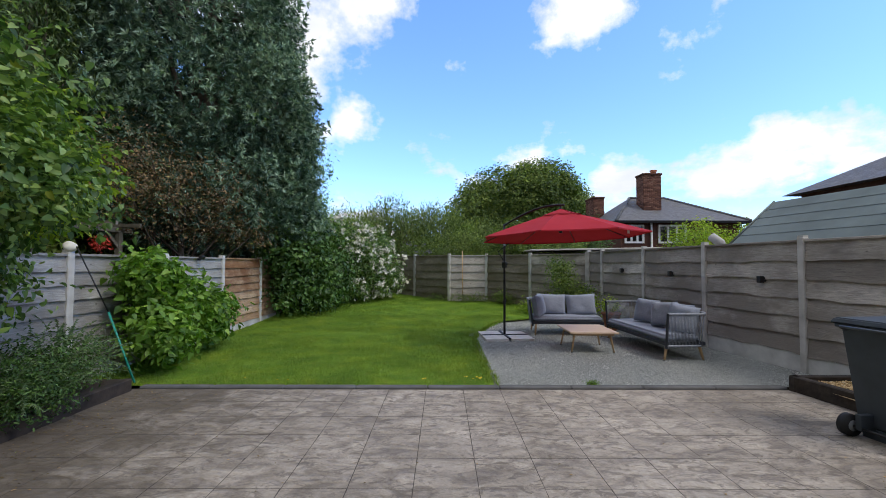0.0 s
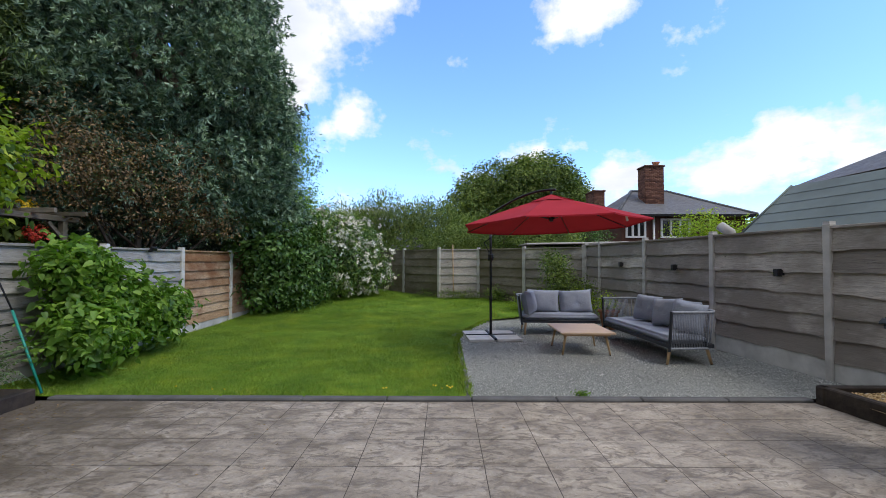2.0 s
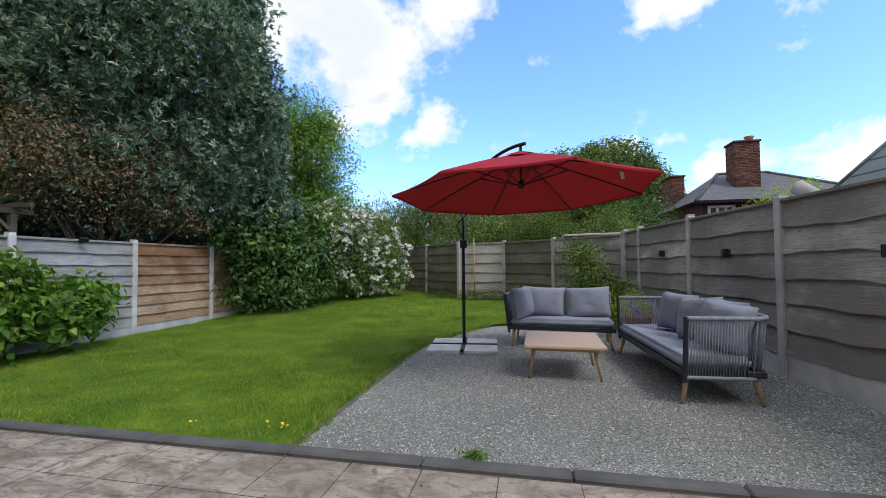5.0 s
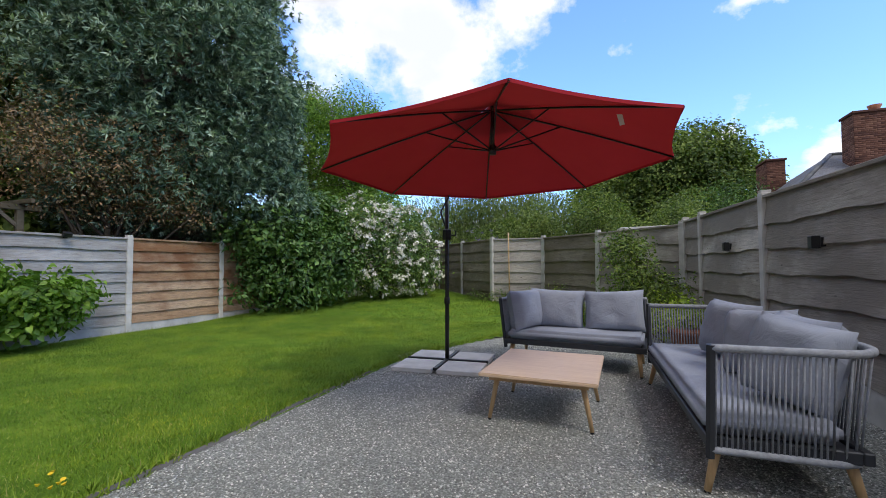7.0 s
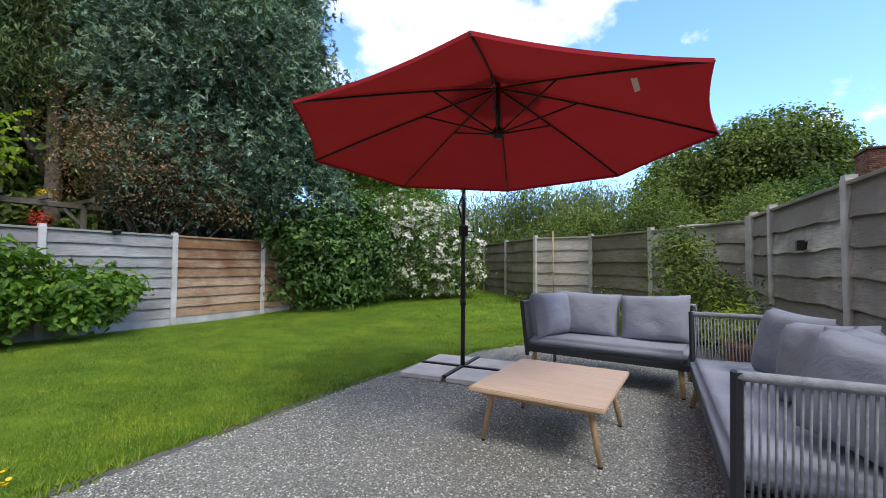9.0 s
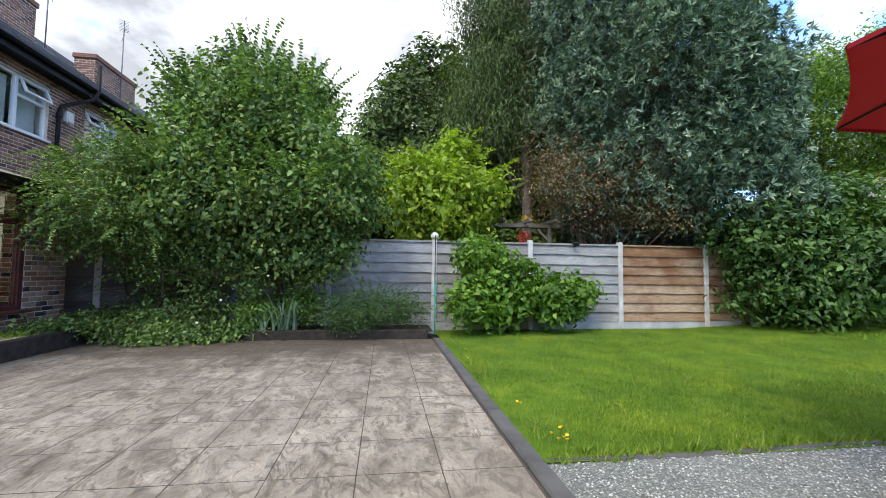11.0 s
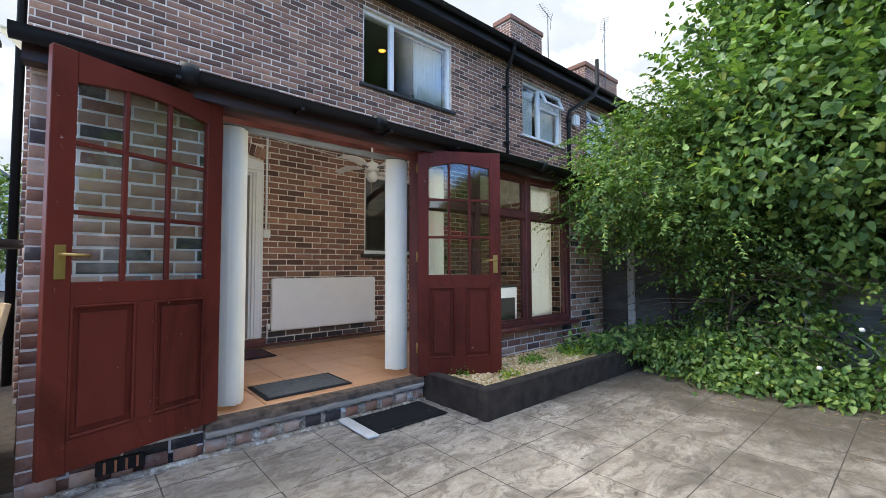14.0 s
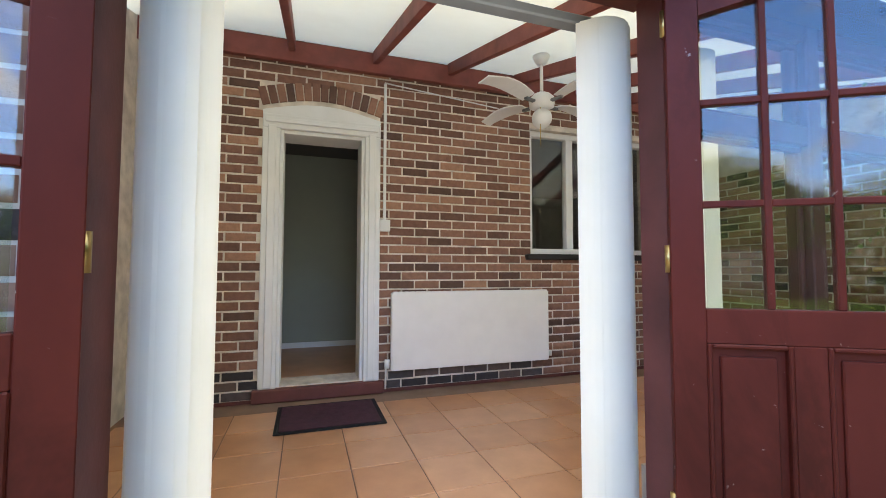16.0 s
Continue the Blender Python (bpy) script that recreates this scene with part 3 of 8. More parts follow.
def wall(name, axis, at, thick, u0, u1, z0, z1, holes, mat, label, category="wall"):
    """A wall whose outer face lies at y (or x) = at and whose body goes back by thick: one closed shell with holes through it."""
    us = sorted({v for v in [u0, u1] + [v for h in holes for v in h[:2]] if u0 <= v <= u1})
    zs = sorted({v for v in [z0, z1] + [v for h in holes for v in h[2:]] if z0 <= v <= z1})
    solid = set()
    for i in range(len(us) - 1):
        for k in range(len(zs) - 1):
            cu, cz = (us[i] + us[i + 1]) / 2, (zs[k] + zs[k + 1]) / 2
            if not any(a < cu < b and c < cz < d for a, b, c, d in holes):
                solid.add((i, k))
    V, F, seen = [], [], {}

    def vert(i, k, deep):
        if (i, k, deep) not in seen:
            seen[(i, k, deep)] = len(V)
            across = at - thick if deep else at
            V.append((us[i], across, zs[k]) if axis == "y" else (across, us[i], zs[k]))
        return seen[(i, k, deep)]
    for i, k in solid:
        ring = ((i, k), (i + 1, k), (i + 1, k + 1), (i, k + 1))
        F.append(tuple(vert(a, b, 0) for a, b in ring))
        F.append(tuple(vert(a, b, 1) for a, b in ring[::-1]))
        for (da, db), (p, q) in (((0, -1), (0, 1)), ((1, 0), (1, 2)), ((0, 1), (2, 3)), ((-1, 0), (3, 0))):
            if (i + da, k + db) not in solid:
                (pa, pb), (qa, qb) = ring[p], ring[q]
                F.append((vert(pa, pb, 1), vert(qa, qb, 1), vert(qa, qb, 0), vert(pa, pb, 0)))
    bm = bmesh.new()
    vs = [bm.verts.new(v) for v in V]
    for f in F:
        bm.faces.new([vs[t] for t in f])
    return tagged(part(name, finish(bm, name, mat)), label, category, kind="structure")


def brick_rows(u0, u1, z0, z1, holes, length=0.215, course=0.075, joint=0.0125):
    out = []
    k = 0
    z = z0
    while z + 0.03 < z1:
        top = min(z + course - joint, z1)
        u = u0 - (length + joint) / 2 * (k % 2)
        while u < u1:
            spans = [(max(u, u0), min(u + length, u1))]
            for a, b, c, d in holes:
                if c < top - 0.012 and d > z + 0.012:
                    nxt = []
                    for s, e in spans:
                        if b <= s or a >= e:
                            nxt.append((s, e))
                        else:
                            if s < a:
                                nxt.append((s, a))
                            if e > b:
                                nxt.append((b, e))
                    spans = nxt
            out += [(s, e, z, top) for s, e in spans if e - s > 0.03]
            u += length + joint
        z += course
        k += 1
    return out


def brick_mesh(name, rows, axis, at, out, mat, seed=1, proud=0.006, flip=False):
    """Joined bricks, each with its own edges, proud of a mortar face. out: +1 or -1 along the axis."""
    r = np.random.default_rng(seed)
    rows = np.array(rows)
    n = len(rows)
    j = r.uniform(-0.0025, 0.0025, (n, 4))
    s, e, z0, z1 = (rows + j).T
    p = proud + r.uniform(-0.003, 0.003, n)
    ch = 0.005
    V = np.zeros((n, 8, 3), np.float32)
    ua, ia = (0, 1) if axis == "y" else (1, 0)
    for k, (du, dz) in enumerate(((0, 0), (1, 0), (1, 1), (0, 1))):
        V[:, k, ua] = e if du else s
        V[:, k, 2] = z1 if dz else z0
        V[:, k, ia] = at + out * 0.001
        V[:, k + 4, ua] = np.where(du, e - ch, s + ch)
        V[:, k + 4, 2] = np.where(dz, z1 - ch, z0 + ch)
        V[:, k + 4, ia] = at + out * p
    q = np.array(((4, 5, 6, 7), (0, 1, 5, 4), (1, 2, 6, 5), (2, 3, 7, 6), (3, 0, 4, 7)))
    if (axis == "y") == (out > 0):
        q = q[:, ::-1]
    F = (q[None] + (np.arange(n) * 8)[:, None, None]).reshape(-1, 4)
    return bulk(name, V.reshape(-1, 3), F, mat)


def rot_frames(r, n, up):
    """n random leaf frames leaning so that their normals lie round up (n, 3)."""
    nrm = up + r.normal(0, 0.55, (n, 3))
    nrm /= np.linalg.norm(nrm, axis=1)[:, None] + 1e-6
    t = r.normal(0, 1, (n, 3))
    t[:, 2] -= 0.35
    t -= nrm * (t * nrm).sum(1)[:, None]
    t /= np.linalg.norm(t, axis=1)[:, None] + 1e-6
    return nrm, t, np.cross(nrm, t)


def leaf_cloud(name, lobes, count, size, mat, seed, aspect=0.55, cluster=7, spread=0.12, shell=0.45, droop=0.0, rough=0.28, floor_z=0.0, flat=0.35, heart=False):
    """Many small folded leaves in clusters round uneven lobes. lobes: (x, y, z, rx, ry, rz, weight)."""
    r = np.random.default_rng(seed)
    lb = np.array(lobes, float)
    w = lb[:, 6] / lb[:, 6].sum()
    nc = max(1, count // cluster)
    pick = r.choice(len(lb), nc, p=w)
    d = r.normal(0, 1, (nc, 3))
    d /= np.linalg.norm(d, axis=1)[:, None]
    wob = np.zeros(nc)
    for f, amp in ((2.1, 0.5), (4.3, 0.35), (8.7, 0.3)):
        ph = r.uniform(0, 6.28, (len(lb), 3))
        wob += amp * (np.sin(d[:, 0] * f * 1.7 + ph[pick, 0]) * np.sin(d[:, 1] * f * 1.5 + ph[pick, 1]) + 0.6 * np.sin(d[:, 2] * f * 1.9 + ph[pick, 2]))
    rad = (1 - shell * r.random(nc) ** 1.5) * (1 + rough * wob)
    c = lb[pick, :3] + d * lb[pick, 3:6] * rad[:, None]
    up = d * 0.75
    up[:, 2] += 0.55
    n = nc * cluster
    P = np.repeat(c, cluster, 0) + r.normal(0, 1, (n, 3)) * spread * np.array((1, 1, 0.7))
    if droop:
        P[:, 2] -= r.random(n) ** 2 * droop
    keep = P[:, 2] > floor_z
    P = P[keep]
    n = len(P)
    nrm, t, s = rot_frames(r, n, np.repeat(up, cluster, 0)[keep])
    if heart:
        t[:, 2] -= 0.55
        t -= nrm * (t * nrm).sum(1)[:, None] * 0.6
        t /= np.linalg.norm(t, axis=1)[:, None]
        s = np.cross(nrm, t); s /= np.linalg.norm(s, axis=1)[:, None] + 1e-6
    if droop:
        t[:, 2] -= 0.9
        t /= np.linalg.norm(t, axis=1)[:, None]
        s = np.cross(nrm, t); s /= np.linalg.norm(s, axis=1)[:, None] + 1e-6
    L0 = size * r.uniform(0.6, 1.3, n)[:, None]
    W0 = L0 * aspect
    if heart:
        outline = ((0, 0, 0), (-0.07, 0.27, 0.10), (0.17, 0.50, 0.16), (0.55, 0.38, 0.09), (1.0, 0.0, -0.12), (0.55, -0.38, 0.09), (0.17, -0.50, 0.16), (-0.07, -0.27, 0.10))
        V = np.stack([P + t * L0 * a + s * W0 * b + nrm * W0 * c for a, b, c in outline], 1)
        fan = np.array(((0, 1, 2), (0, 2, 3), (0, 3, 4), (0, 4, 5), (0, 5, 6), (0, 6, 7)))
        return bulk(name, V.reshape(-1, 3), (fan[None] + (np.arange(n) * 8)[:, None, None]).reshape(-1, 3), mat)
    V = np.zeros((n, 4, 3), np.float32)
    V[:, 0] = P
    V[:, 1] = P + t * L0 * 0.45 + s * W0 * 0.5 + nrm * W0 * flat * 0.5
    V[:, 2] = P + t * L0 - nrm * L0 * 0.12
    V[:, 3] = P + t * L0 * 0.45 - s * W0 * 0.5 + nrm * W0 * flat * 0.5
    base = (np.arange(n) * 4)[:, None]
    F = np.concatenate((base + np.array((0, 1, 2)), base + np.array((0, 2, 3))), 0)
    return bulk(name, V.reshape(-1, 3), F, mat)


def tuft_cloud(name, lobes, boughs, tufts, per, length, mat, seed, spread=0.17, floor_z=0.0, rough=0.22):
    """Rosettes of narrow leaves on short boughs, as on a dense evergreen. The leaves of one rosette hang together."""
    r = np.random.default_rng(seed)
    lb = np.array(lobes, float)
    area = lb[:, 3] * lb[:, 5]
    pick = r.choice(len(lb), boughs, p=area / area.sum())
    d = r.normal(0, 1, (boughs, 3))
    d /= np.linalg.norm(d, axis=1)[:, None]
    rad = (1 - 0.22 * r.random(boughs) ** 1.5) * (1 + rough * r.normal(0, 0.35, boughs))
    c = lb[pick, :3] + d * lb[pick, 3:6] * rad[:, None]
    deep = np.min([(((c - l[:3]) / l[3:6]) ** 2).sum(1) for l in lb], 0)
    ok = deep > 0.45
    c, d = c[ok], d[ok]
    n = len(c) * tufts
    ax = np.repeat(d, tufts, 0) + r.normal(0, 0.45, (n, 3)) + np.array((0, 0, 0.12))
    ax /= np.linalg.norm(ax, axis=1)[:, None]
    P = np.repeat(c, tufts, 0) + r.normal(0, spread, (n, 3)) + ax * 0.05
    keep = P[:, 2] > floor_z
    P, ax = P[keep], ax[keep]
    n = len(P)
    size = length * r.uniform(0.65, 1.25, (n, 1, 1))
    D = r.normal(0, 1, (n, per, 3))
    D -= ax[:, None] * (D * ax[:, None]).sum(2)[:, :, None]
    D /= np.linalg.norm(D, axis=2)[:, :, None]
    ang = r.uniform(0.15, 1.45, (n, per, 1))
    D = ax[:, None] * np.cos(ang) + D * np.sin(ang)
    D[:, :, 2] -= 0.10
    side = np.cross(D, r.normal(0, 1, (n, per, 3)))
    side /= np.linalg.norm(side, axis=2)[:, :, None] + 1e-6
    ln = size * r.uniform(0.6, 1.15, (n, per, 1))
    V = np.zeros((n, 1 + 3 * per, 3), np.float32)
    V[:, 0] = P
    V[:, 1::3] = P[:, None] + D * ln * 0.5 + side * ln * 0.12
    V[:, 2::3] = P[:, None] + D * ln
    V[:, 3::3] = P[:, None] + D * ln * 0.5 - side * ln * 0.12
    f = np.array([t for k in range(per) for t in ((0, 1 + 3 * k, 2 + 3 * k), (0, 2 + 3 * k, 3 + 3 * k))])
    F = (f[None] + (np.arange(n) * (1 + 3 * per))[:, None, None]).reshape(-1, 3)
    return bulk(name, V.reshape(-1, 3), F, mat)


def branches(lobes, base, r0, seed, per=3, top=None):
    """Paths of a tapered trunk and limbs that reach into the lobes."""
    r = np.random.default_rng(seed)
    bx, by, bz = base
    paths = []
    ctr = np.average(np.array(lobes)[:, :3], 0, np.array(lobes)[:, 6])
    if top is None:
        top = (ctr[0], ctr[1], max(l[2] + 0.5 * l[5] for l in lobes))
    trunk = []
    for k in range(7):
        f = k / 6
        trunk.append((bx + (top[0] - bx) * f + r.normal(0, 0.03) * (k > 0), by + (top[1] - by) * f + r.normal(0, 0.03) * (k > 0), bz + (top[2] - bz) * f))
    paths.append((trunk, [r0 * (1 - 0.85 * k / 6) for k in range(7)]))
    for l in lobes:
        for _ in range(per):
            f = r.uniform(0.15, 0.75)
            s = np.array(trunk[0]) * (1 - f) + np.array(trunk[-1]) * f
            d = r.normal(0, 1, 3); d /= np.linalg.norm(d)
            e = np.array(l[:3]) + d * np.array(l[3:6]) * 0.75
            e[2] = max(e[2], s[2] - 0.2)
            m = (s + e) / 2 + r.normal(0, 0.08, 3) + np.array((0, 0, 0.1))
            rr = r0 * (1 - 0.8 * f) * 0.5
            paths.append(([tuple(s), tuple(m), tuple(e)], [rr, rr * 0.6, rr * 0.15]))
    return paths


def plant(name, lobes, count, size, leaf, seed, label, category, base, r0=0.05, per=3, bark="twig", crown="leaves", stem="branchwork", group="", kind="", top=None, sides=6, **kw):
    th = hold(name, label=label, category=category, group=group, kind=kind)
    tubes(stem, branches(lobes, base, r0, seed, per, top), M[bark], th, sides)
    part(crown, leaf_cloud(crown, lobes, count, size, L[leaf], seed, **kw), th)
    return th


def sprays(name, lobes, n, length, size, mat, seed, droop=0.4, lift=0.3, aspect=0.6, step=0.6, floor_z=0.2):
    """Arching shoots that leave the crown's surface, each with leaves in pairs and a thin stem."""
    r = np.random.default_rng(seed)
    V, F = [], []
    w = np.array([l[6] for l in lobes], float)
    for k in r.choice(len(lobes), n, p=w / w.sum()):
        l = lobes[k]
        d = r.normal(0, 1, 3); d[2] = abs(d[2]) * 0.8 - 0.25; d /= np.linalg.norm(d)
        p = np.array(l[:3]) + d * np.array(l[3:6]) * r.uniform(0.72, 0.98)
        way = d * 0.9 + np.array((0, 0, lift)) + r.normal(0, 0.25, 3)
        way /= np.linalg.norm(way)
        ln = length * r.uniform(0.5, 1.25)
        m = max(4, int(ln / (size * step)))
        prev = p
        for i in range(m):
            f = (i + 1) / m
            q = p + way * ln * f + np.array((0, 0, -droop * ln * f * f))
            if q[2] < floor_z:
                break
            ax = q - prev; ax /= np.linalg.norm(ax) + 1e-6
            sd = np.cross(ax, (0, 0, 1.0)); sd /= np.linalg.norm(sd) + 1e-6
            o = len(V)
            V += [prev - sd * 0.0025, prev + sd * 0.0025, q + sd * 0.002, q - sd * 0.002]
            F.append((o, o + 1, o + 2, o + 3))
            for s in (1, -1):
                lf = size * r.uniform(0.65, 1.25) * (1.0 - 0.35 * f)
                t = sd * s * 0.8 + ax * 0.5 + r.normal(0, 0.28, 3) - np.array((0, 0, 0.25)); t /= np.linalg.norm(t)
                nn = np.cross(t, ax); nn /= np.linalg.norm(nn) + 1e-6
                b = np.cross(t, nn)
                o = len(V)
                tip = q + t * lf - np.array((0, 0, lf * 0.15))
                V += [q]
                for u, w in ((-0.05, 0.26), (0.2, 0.5), (0.58, 0.36)):
                    V.append(q + t * lf * u + b * lf * aspect * w + nn * lf * 0.06)
                V.append(tip)
                for u, w in ((0.58, 0.36), (0.2, 0.5), (-0.05, 0.26)):
                    V.append(q + t * lf * u - b * lf * aspect * w + nn * lf * 0.06)
                F += [(o, o + k, o + k + 1) for k in range(1, 7)]
            prev = q
    return mesh_of(name, [tuple(v) for v in V], F, mat)


def lerp2(a, b, f):
    return (a[0] + (b[0] - a[0]) * f, a[1] + (b[1] - a[1]) * f)


# ---- ground ----
LAWN_RISE = lambda y: 0.0 if y < 10.8 else 0.045 * (y - 10.8)


def sheet(name, poly, mat, z=0.0, rise=False, cells=0):
    bm = bmesh.new()
    vs = [bm.verts.new((x, y, z + (LAWN_RISE(y) if rise else 0))) for x, y in poly]
    f = bm.faces.new(vs)
    if f.normal.z < 0:
        f.normal_flip()
    bmesh.ops.recalc_face_normals(bm, faces=bm.faces[:])
    me = bpy.data.meshes.new(name)
    bm.to_mesh(me); bm.free()
    me.materials.append(mat)
    return part(name, me)


tagged(sheet("ground", [(-600, -600), (600, -600), (600, 600), (-600, 600)], M["soil"], -0.06), "dark earth under and around the gardens", "ground", kind="structure")

# lawn: a gently rising grid clipped to the garden's outline
GRAVEL_EDGE = [(0.86, 5.7), (0.88, 6.6), (0.84, 7.6), (0.85, 8.7), (0.95, 9.5), (1.25, 10.6), (1.7, 11.5), (2.6, 12.0), (3.6, 12.4), (4.6, 12.6)]


def gravel_left(y):
    pts = GRAVEL_EDGE
    if y <= pts[0][1]:
        return pts[0][0]
    for (xa, ya), (xb, yb) in zip(pts, pts[1:]):
        if y <= yb:
            return xa + (xb - xa) * (y - ya) / (yb - ya)
    return 99.0


def fence_right_x(y):
    return 5.49 - 0.1365 * (y - 6.4)


def back_y(x):
    if x > 3.13:
        return 14.39 - (x - 3.13) * 1.007
    if x > 1.775:
        return 15.61 - (x - 1.775) * 0.9
    if x > 0.407:
        return 15.61
    return 15.61 - (x - 0.407) * 1.08


def on_lawn(x, y):
    return -4.68 < x and y > 5.72 and y < back_y(x) - 0.05 and x < fence_right_x(y) - 0.05 and (x < gravel_left(y) - 0.02)


xs, ys = np.arange(-4.7, 4.9, 0.1), np.arange(5.7, 21.5, 0.1)
V, F, ids = [], [], {}


def lawn_vert(i, j):
    if (i, j) not in ids:
        x, y = -4.7 + i * 0.1, 5.7 + j * 0.1
        ids[(i, j)] = len(V)
        V.append((x, y, 0.004 + LAWN_RISE(y) + 0.012 * noise.noise((x * 1.3, y * 1.3, 0))))
    return ids[(i, j)]


for i in range(96):
    for j in range(158):
        x, y = -4.65 + i * 0.1, 5.75 + j * 0.1
        if y < back_y(x) + 0.1 and x < fence_right_x(y) + 0.1 and x < gravel_left(y) + 0.03:
            F.append((lawn_vert(i, j), lawn_vert(i + 1, j), lawn_vert(i + 1, j + 1), lawn_vert(i, j + 1)))
lawn = tagged(part("lawn", mesh_of("lawn", V, F, M["lawn"], True)), "short mown green lawn with paler patches", "lawn", kind="structure")


def blades(name, n, where, box_xy, mat, hgt, wid, seed):
    r = np.random.default_rng(seed)
    x = r.uniform(box_xy[0], box_xy[1], n); y = r.uniform(box_xy[2], box_xy[3], n)
    ok = np.array([where(a, b) for a, b in zip(x, y)])
    x, y = x[ok], y[ok]
    z = np.where(y < 10.8, 0, 0.045 * (y - 10.8))
    m = len(x)
    h = hgt * r.uniform(0.5, 1.35, m); a = r.uniform(0, 6.28, m)
    lean = r.normal(0, 0.55, (m, 2)) * h[:, None]
    V = np.zeros((m, 3, 3), np.float32)
    V[:, 0] = np.stack((x - np.cos(a) * wid, y - np.sin(a) * wid, z), 1)
    V[:, 1] = np.stack((x + np.cos(a) * wid, y + np.sin(a) * wid, z), 1)
    V[:, 2] = np.stack((x + lean[:, 0], y + lean[:, 1], z + h), 1)
    return bulk(name, V.reshape(-1, 3), np.arange(m * 3).reshape(-1, 3), mat)


tagged(part("grass", blades("grass", 290000, on_lawn, (-4.7, 2.0, 5.7, 12.5), M["grass"], 0.023, 0.0030, 3)), "short green grass blades on the lawn", "grass", kind="stuff")
tagged(part("far_grass", blades("far_grass", 60000, on_lawn, (-4.7, 4.5, 12.4, 20), M["grass"], 0.035, 0.006, 4)), "green grass blades at the far end of the lawn", "grass", kind="stuff")


def edge_zone(x, y):
    d = abs(x - gravel_left(y)) if y < 12 else 9
    return on_lawn(x, y) and (x < -4.52 or d < 0.08 or y > back_y(x) - 0.35 or y < 5.82)


tagged(part("long_grass", blades("long_grass", 40000, edge_zone, (-4.7, 2.6, 5.7, 17.5), M["grass"], 0.062, 0.004, 5)), "longer unmown grass along fence and edging", "grass", kind="stuff")

# gravel
poly = [(x - 0.2, y + (0.15 if y > 9 else 0)) for x, y in GRAVEL_EDGE] + [(fence_right_x(12.6) + 0.1, 12.6), (fence_right_x(5.7) + 0.05, 5.7)]
tagged(sheet("gravel_area", poly, M["gravel_bed"], 0.0), "compacted grey stone chippings seating area", "gravel", kind="structure")


def stones(name, n, where, box_xy, z, size, mat, seed):
    r = np.random.default_rng(seed)
    x = r.uniform(box_xy[0], box_xy[1], n); y = r.uniform(box_xy[2], box_xy[3], n)
    ok = np.array([where(a, b) for a, b in zip(x, y)])
    x, y = x[ok], y[ok]
    m = len(x)
    o = np.array(((1, 0, 0), (0, 1, 0), (-1, 0, 0), (0, -1, 0), (0, 0, 1), (0, 0, -1)), float)
    s = size * r.uniform(0.45, 1.25, (m, 1, 1)) * r.uniform(0.6, 1.2, (m, 6, 1)) * np.array((1, 1, 0.6))
    a = r.uniform(0, 6.28, m)
    c, sn = np.cos(a), np.sin(a)
    O = np.broadcast_to(o, (m, 6, 3)) * s
    X = O[:, :, 0] * c[:, None] - O[:, :, 1] * sn[:, None]
    Y = O[:, :, 0] * sn[:, None] + O[:, :, 1] * c[:, None]
    V = np.stack((X + x[:, None], Y + y[:, None], O[:, :, 2] + z + r.uniform(-0.3, 0.5, m)[:, None] * size), 2)
    f = np.array(((0, 1, 4), (1, 2, 4), (2, 3, 4), (3, 0, 4), (1, 0, 5), (2, 1, 5), (3, 2, 5), (0, 3, 5)))
    F = (f[None] + (np.arange(m) * 6)[:, None, None]).reshape(-1, 3)
    return bulk(name, V.reshape(-1, 3), F, mat)


tagged(part("chippings", stones("chippings", 85000, lambda x, y: x > gravel_left(y) + 0.02 and x < fence_right_x(y) - 0.05, (0.85, 5.6, 5.72, 11.5), 0.001, 0.0085, M["gravel_stone"], 8)), "loose grey stone chippings", "gravel", kind="stuff")



def ragged_edge(x, y):
    over = x - gravel_left(y) - 0.055 * noise.noise((x * 6.0, y * 6.0, 4.0)) - 0.035 * noise.noise((x * 1.4, y * 1.4, 9.0))
    return -0.10 < over < 0.03 and 5.74 < y < 12


tagged(part("edge_grass", blades("edge_grass", 90000, ragged_edge, (-0.5, 4.6, 5.7, 12), M["grass"], 0.06, 0.005, 15)), "ragged grass growing over the gravel's edging", "grass", kind="stuff")
# kerb along the patio and round the gravel
kerb = hold("kerb", label="dark grey concrete edging strip between patio, lawn and gravel", category="kerb", kind="structure")
x = -3.68
while x < 4.5:
    e = min(x + 0.915, 4.56)
    box("edging", (x, 5.585, -0.05), (e - 0.006, 5.70, 0.022), M["kerb"], kerb, 0.012)
    x = e
for (xa, ya), (xb, yb) in zip(GRAVEL_EDGE[:3], GRAVEL_EDGE[1:4]):
    d = math.hypot(xb - xa, yb - ya)
    box("edging", (-0.028, 0.0, -0.05), (0.028, d - 0.006, 0.012), M["kerb"], kerb, 0.01, m=pose(xa, ya + (0.02 if ya < 5.8 else 0), 0, 0, 0, math.degrees(math.atan2(-(xb - xa), yb - ya))))

# ---- fences ----


